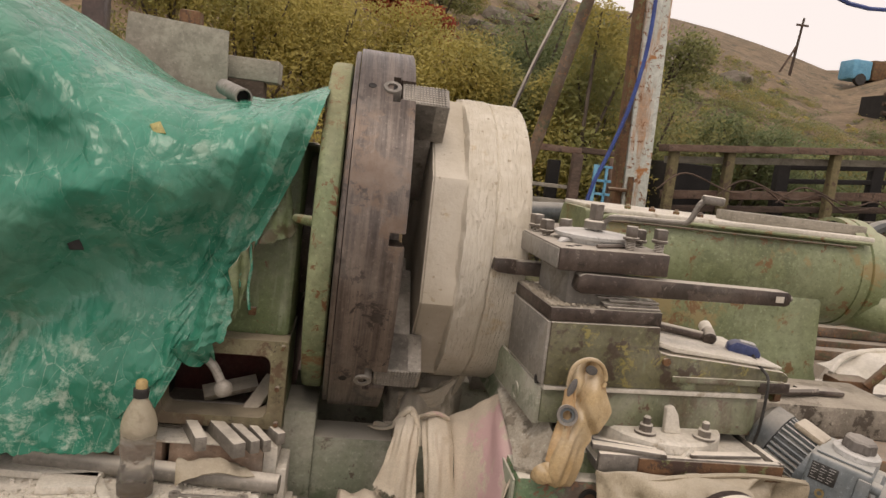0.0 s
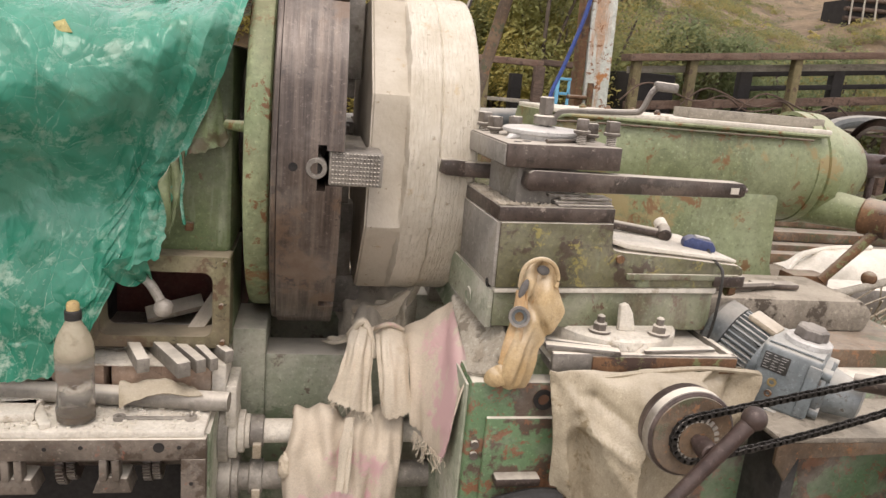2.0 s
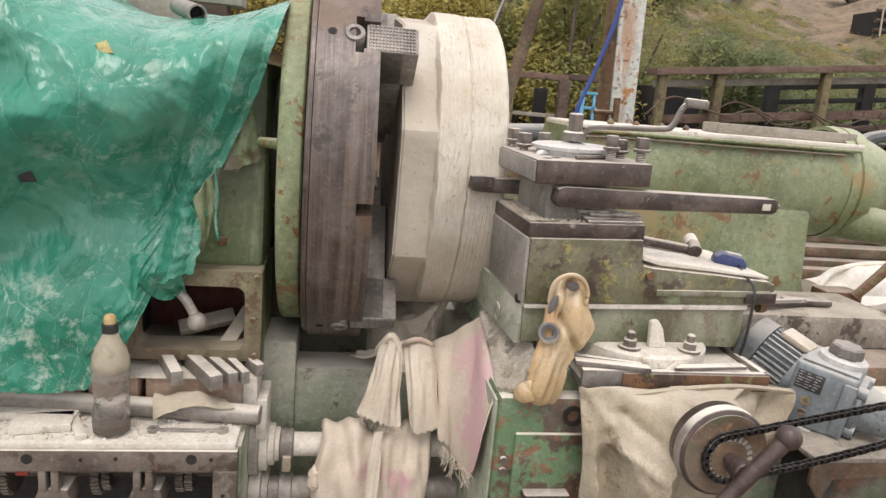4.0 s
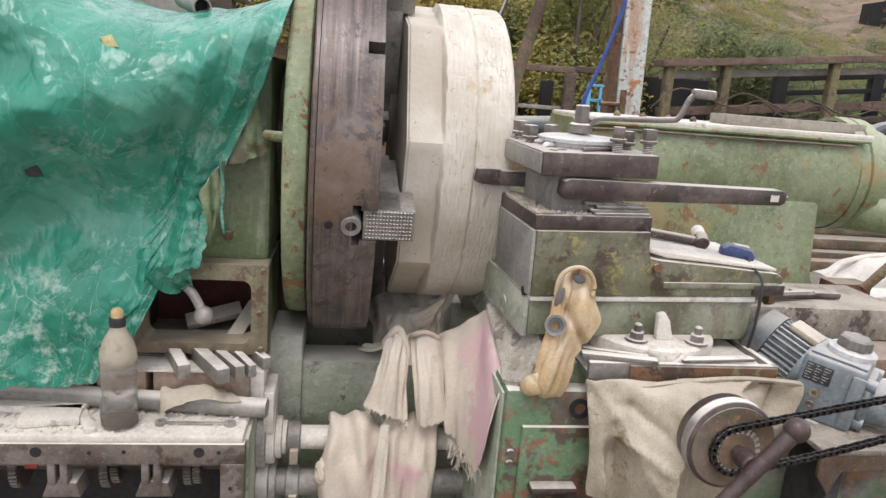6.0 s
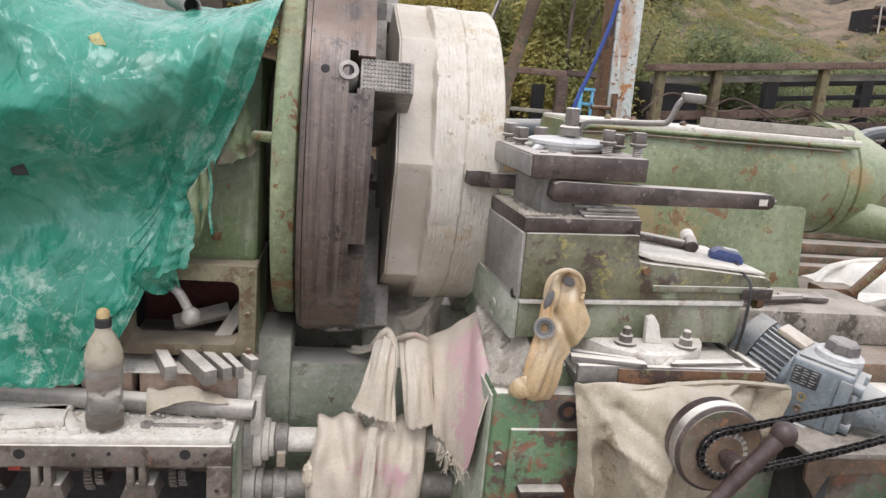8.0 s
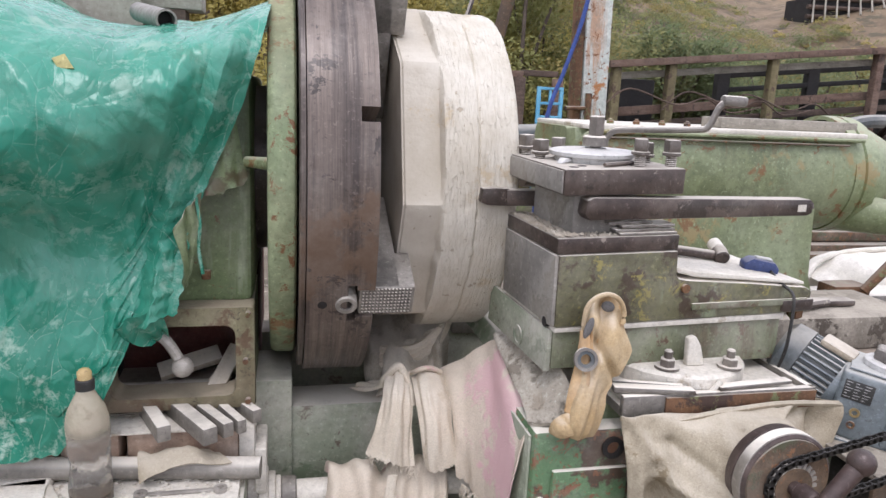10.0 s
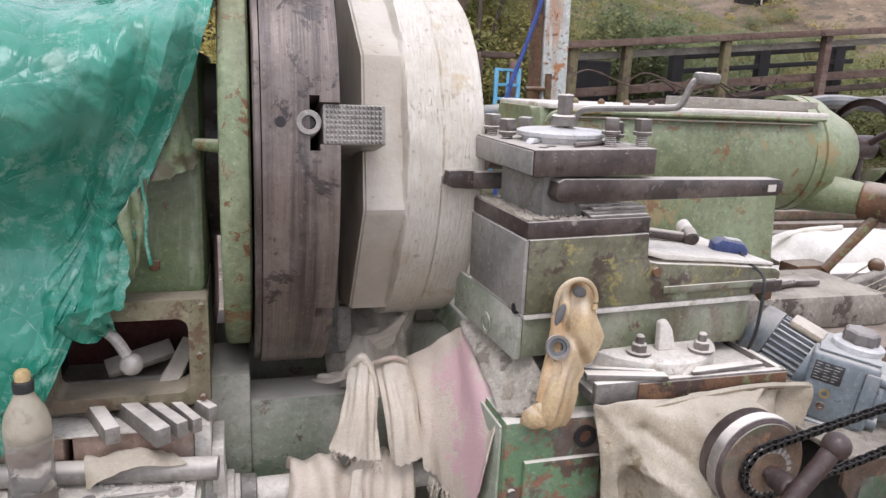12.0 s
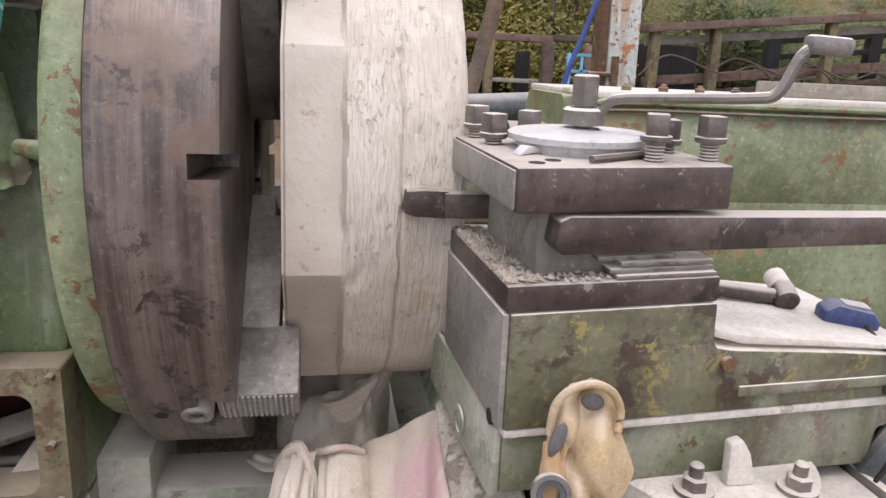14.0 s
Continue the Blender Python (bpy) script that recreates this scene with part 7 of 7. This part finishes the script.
# ---- motor with gearbox, chain drive ----
def build_motor():
    mt = thing("gear_motor", "small grey electric motor with finned casing and gearbox", "motor", Matrix.Translation((0.014, 0, -0.010)))
    a, b = Vector((1.100, 1.52, 0.857)), Vector((1.168, 1.43, 0.812))
    d = (b - a).normalized()
    base = Matrix.Translation(a) @ d.to_track_quat("Z", "Y").to_matrix().to_4x4()
    L = (b - a).length
    part("fan_cover", Geo().spin([(-0.02, 0.02), (-0.018, 0.055), (-0.008, 0.066), (0.03, 0.068), (0.03, 0.05)], 40, base, False), M_motor_dark, mt, "dark grey fan cover")
    mb = part("stator", Geo().spin([(0.02, 0.053), (L, 0.053)], 40, base), M_motor_dark, mt)
    for k in range(30):
        m = base @ Matrix.Rotation(2 * math.pi * k / 30, 4, "Z")
        part("fin", Geo().box(0.048, 0.066, -0.0016, 0.0016, 0.032, L - 0.01, m), M_motor, mb)
    part("terminal_cover", Geo().box(-0.03, 0.03, 0.060, 0.075, 0.045, 0.115, base, 0.006), M_wood, mt, "dust-covered terminal box")
    part("front_bell", Geo().spin([(L - 0.015, 0.066), (L, 0.068), (L + 0.02, 0.064)], 40, base), M_motor, mt)
    B = Matrix.Translation((1.179, 1.36, 0.817)) @ pose(0, 0, 0, 0, 7, -46) @ Matrix.Diagonal((0.70, 0.70, 0.70, 1))
    part("gear_case", Geo().box(-0.088, 0.085, -0.065, 0.125, -0.128, 0.075, B, 0.016, 3), M_motor, mt)
    part("gear_lid", Geo().box(-0.075, 0.08, -0.055, 0.12, 0.076, 0.083, B, 0.003), M_motor, mt)
    K = B @ Matrix.Translation((0.018, 0.04, -0.002))
    part("dial_ring", Geo().spin([(0.086, 0.068), (0.100, 0.068), (0.106, 0.060)], 48, K), M_alu, mt, "aluminium dial ring")
    g = Geo()
    n = 84
    rings = []
    for h, r in ((0.106, 0.044), (0.111, 0.047), (0.136, 0.044), (0.142, 0.038)):
        ring = []
        for i in range(n):
            a_ = 2 * math.pi * i / n
            rr = r + 0.003 * math.cos(7 * a_)
            ring.append(g.bm.verts.new(K @ Vector((rr * math.cos(a_), rr * math.sin(a_), h))))
        rings.append(ring)
    for p, q in zip(rings, rings[1:]):
        for i in range(n):
            g.bm.faces.new((p[i], p[(i + 1) % n], q[(i + 1) % n], q[i]))
    g.bm.faces.new(rings[-1])
    part("dial_knob", g, M_knob, mt, "dark lobed adjusting knob")
    plate = part("name_plate", Geo().box(-0.075, 0.0, -0.0675, -0.0655, -0.008, 0.050, B, 0.001), M_label, mt, "black name plate with worn print")
    for r in range(6):
        for k in range(3):
            w = (0.015, 0.009, 0.018)[(r + k) % 3]
            x0 = -0.071 + k * 0.023
            part("print_line", Geo().box(x0, x0 + w, -0.0682, -0.0676, 0.0430 - r * 0.0088, 0.0446 - r * 0.0088, B), M_print, plate)
    for z, r, mat in ((-0.040, 0.0135, M_brass), (-0.078, 0.011, M_rusty)):
        part("drain_plug", Geo().spin([(0, r), (0.006, r), (0.006, r * 0.55), (0.001, r * 0.55)], 20, B @ Matrix.Translation((-0.03, -0.066, z)) @ Matrix.Rotation(radians(90), 4, "X"), False), mat, mt)
    E_ = B @ Matrix.Translation((0.083, 0.03, -0.03)) @ Matrix.Rotation(radians(90), 4, "Y")
    part("output_boss", Geo().spin([(0, 0.09), (0.02, 0.09), (0.03, 0.072), (0.065, 0.064), (0.12, 0.055), (0.126, 0.03)], 36, E_), M_motor, mt)
    for k in range(4):
        an = radians(45 + 90 * k)
        part("lug", Geo().rod(E_ @ Vector((0.088 * math.cos(an), 0.088 * math.sin(an), 0)), E_ @ Vector((0.088 * math.cos(an), 0.088 * math.sin(an), 0.03)), 0.0135, n=14), M_motor, mt)
    part("side_rib", Geo().box(0.05, 0.088, -0.074, -0.064, -0.11, 0.055, B, 0.006), M_motor, mt)
    part("foot", Geo().box(-0.06, 0.10, -0.075, 0.12, -0.136, -0.127, B, 0.003), M_motor, mt)
    # shelf under the motor
    s = thing("motor_bracket", "rusty angle iron bracket carrying the motor", "bracket")
    part("plate", Geo().box(1.09, 1.62, 1.22, 1.46, 0.706, 0.718, None, 0.003), M_dirt, s)
    part("lip", Geo().prism([(1.09, 0.66), (1.12, 0.62), (1.14, 0.67), (1.36, 0.68), (1.62, 0.68), (1.62, 0.706), (1.09, 0.706)], 1.222, 1.23, None, 0.001), M_drum, s)
    part("leg", Geo().box(1.14, 1.17, 1.25, 1.38, 0.0, 0.706, None, 0.003), M_black, s)
    part("leg", Geo().box(1.56, 1.59, 1.25, 1.38, 0.0, 0.706, None, 0.003), M_black, s)
    # pulley disc with sprocket
    ax = Vector((0, 1, 0))
    C = Vector((0.886, 1.20, 0.734))
    R = Matrix.Translation(C) @ (-ax).to_track_quat("Z", "Y").to_matrix().to_4x4()
    p = thing("feed_dial", "rusty handwheel drum with a scale ring", "handwheel")
    part("drum", Geo().spin([(-0.06, 0.05), (-0.055, 0.085), (-0.036, 0.087), (-0.033, 0.083), (-0.03, 0.087), (-0.008, 0.087), (-0.004, 0.082)], 56, R), M_brown_iron, p)
    part("scale_ring", Geo().spin([(-0.031, 0.0872), (-0.030, 0.0888), (-0.010, 0.0888), (-0.009, 0.0872)], 56, R, False), M_steel_clean, p, "bare steel scale ring")
    part("face", Geo().spin([(-0.006, 0.081), (-0.001, 0.080), (0.003, 0.03)], 48, R), M_drum, p, "rusty face plate")
    part("shaft", Geo().rod(C + ax * 0.01, C + ax * 0.25, 0.03), M_steel, p)
    sp = part("sprocket", Geo().spin([(0.006, 0.036), (0.014, 0.036)], 40, R), M_drum, p)
    for k in range(22):
        m = R @ Matrix.Rotation(2 * math.pi * k / 22, 4, "Z")
        part("tooth", Geo().prism([(0.034, 0.007), (0.047, 0.0085), (0.047, 0.0115), (0.034, 0.013)], -0.003, 0.003, m), M_jaw, sp)
    part("hub", Geo().spin([(0.01, 0.013), (0.024, 0.013), (0.028, 0.011)], 24, R), M_brown_iron, p)
    hb = thing("tee_handle", "dark brown iron tee handle with ball ends", "handle")
    u1, u0 = C + Vector((0.064, -0.075, 0.076)), C + Vector((-0.115, -0.08, -0.135))
    part("bar", Geo().rod(u0, u1, 0.012, 0.0155, 18), M_brown_iron, hb)
    part("ball_knob", Geo().ball(u1, 0.0225, n=24), M_brown_iron, hb)
    part("boss", Geo().rod(C - ax * 0.028, C - ax * 0.066, 0.019, n=22, rim=0.003), M_brown_iron, hb)
    part("pin", Geo().rod(C - ax * 0.07, C - ax * 0.082, 0.011, n=16), M_steel_clean, hb)
    # roller chain: top and bottom runs and the wrap
    e2 = C + Vector((0.425, 0.0, 0.100))
    path = []
    side = (e2 - C).normalized()
    nrm = ax.cross(side).normalized()
    if nrm.z < 0:
        nrm = -nrm
    off = -ax * 0.010
    r0, r1 = 0.046, 0.036
    steps = 33
    for i in range(steps):
        path.append(e2 + off + nrm * r1 + (C - e2 + nrm * (r0 - r1)) * (i / steps))
    for i in range(11):
        a = math.pi / 2 + math.pi * i / 10
        path.append(C + off + (side * math.cos(a) + nrm * math.sin(a)) * r0)
    for i in range(1, steps):
        path.append(C + off - nrm * r0 + (e2 - C - nrm * (r1 - r0)) * (i / steps) - Vector((0, 0, 0.006 * math.sin(math.pi * i / steps))))
    ch = thing("roller_chain", "oily black roller chain driving the handwheel", "chain")
    for i, (p0, p1) in enumerate(zip(path, path[1:])):
        dd = p1 - p0
        tz = (-ax).normalized()
        xx = dd.normalized()
        yy = tz.cross(xx).normalized()
        m = Matrix((xx, yy, tz)).transposed().to_4x4()
        m.translation = (p0 + p1) / 2
        l = dd.length
        g = Geo()
        o = 0.0058 if i % 2 else 0.0042
        for s_ in (-o, o):
            g.box(-l * 0.72, l * 0.72, -0.0055, 0.0055, s_ - 0.0007, s_ + 0.0007, m, 0.0005, 1)
        g.rod(m @ Vector((-l / 2, 0, -0.0065)), m @ Vector((-l / 2, 0, 0.0065)), 0.0035, n=8)
        part("link", g, M_chain, ch, flat=True)
    part_sp = thing("motor_sprocket", "small dark drive sprocket on the gearbox", "sprocket")
    R2 = Matrix.Translation(e2) @ (-ax).to_track_quat("Z", "Y").to_matrix().to_4x4()
    part("disc", Geo().spin([(0.004, 0.03), (0.016, 0.03)], 32, R2), M_steel, part_sp)
    part("shaft", Geo().rod(e2, e2 + Vector((-0.045, 0.06, -0.012)), 0.018), M_steel, part_sp)
    # canvas sheet over the carriage
    cv = thing("canvas_cover", "stained brown canvas sheet draped over the carriage", "canvas")
    g = cloth([
        [(0.648, 1.366, 0.795), (0.74, 1.362, 0.792), (0.84, 1.36, 0.80), (0.94, 1.36, 0.805), (1.05, 1.365, 0.805), (1.13, 1.37, 0.795)],
        [(0.65, 1.355, 0.76), (0.74, 1.335, 0.76), (0.83, 1.315, 0.785), (0.93, 1.31, 0.79), (1.03, 1.345, 0.765), (1.12, 1.36, 0.75)],
        [(0.66, 1.35, 0.69), (0.74, 1.325, 0.695), (0.81, 1.28, 0.73), (0.90, 1.28, 0.745), (1.0, 1.325, 0.70), (1.09, 1.355, 0.69)],
        [(0.67, 1.35, 0.61), (0.74, 1.325, 0.61), (0.80, 1.29, 0.64), (0.87, 1.30, 0.65), (0.96, 1.33, 0.63), (1.05, 1.355, 0.61)],
        [(0.675, 1.355, 0.55), (0.74, 1.335, 0.51), (0.79, 1.31, 0.50), (0.86, 1.325, 0.50), (0.93, 1.345, 0.49), (1.0, 1.36, 0.5)]], 12, 11, 0.014, 5.0, 12.0, 0.003, 0.006, (0.8, 0.6))
    # folds fan out from the pinned corners and fall away from the hump over the drum
    creases = ((0.66, 0.79, 0.84, 0.52, 0.040, 0.020), (0.69, 0.78, 0.76, 0.50, -0.034, 0.016), (0.83, 0.80, 0.78, 0.52, 0.055, 0.020), (1.00, 0.805, 0.84, 0.765, 0.040, 0.013),
               (0.86, 0.79, 1.00, 0.60, 0.045, 0.016), (0.84, 0.80, 0.95, 0.68, -0.040, 0.014), (0.67, 0.72, 0.72, 0.50, 0.036, 0.014), (0.70, 0.70, 0.79, 0.655, 0.030, 0.011), (1.08, 0.80, 1.02, 0.66, -0.036, 0.014), (0.72, 0.76, 0.82, 0.70, -0.028, 0.012))
    for v in g.bm.verts:
        x, z = v.co.x, v.co.z
        x += 0.010 * noise.noise(Vector((x * 9, z * 9, 1)))
        for x0, z0, x1, z1, depth, w in creases:
            ex, ez = x1 - x0, z1 - z0
            k = ((x - x0) * ex + (z - z0) * ez) / (ex * ex + ez * ez)
            off = ((x - x0) * ez - (z - z0) * ex) / math.hypot(ex, ez)
            v.co.y -= depth * math.exp(-abs(off) / w) * max(0.0, min(1, 0.35 + k * 3)) * max(0.0, min(1, (1.25 - k) * 2.5))
    part("sheet", g, M_canvas, cv)
    part("hem", Geo().tube([(0.648, 1.362, 0.79), (0.72, 1.352, 0.782), (0.84, 1.345, 0.80), (0.96, 1.345, 0.81), (1.06, 1.355, 0.802), (1.125, 1.365, 0.79), (1.15, 1.37, 0.765)], 0.0055, 6), M_canvas, cv)


build_feedbox()
build_bottle()
build_bed()
build_rags()
build_carriage()
build_compound()
build_glove()
build_tailstock()
build_motor()


# ---- what moves ----
def motions():
    rows = [(t, pose(0, AY, AZ, SPEED * t)) for t in [i * 1.0 for i in range(15)]]
    walk(CHUCK, rows)
    walk(STONE, rows)


motions()
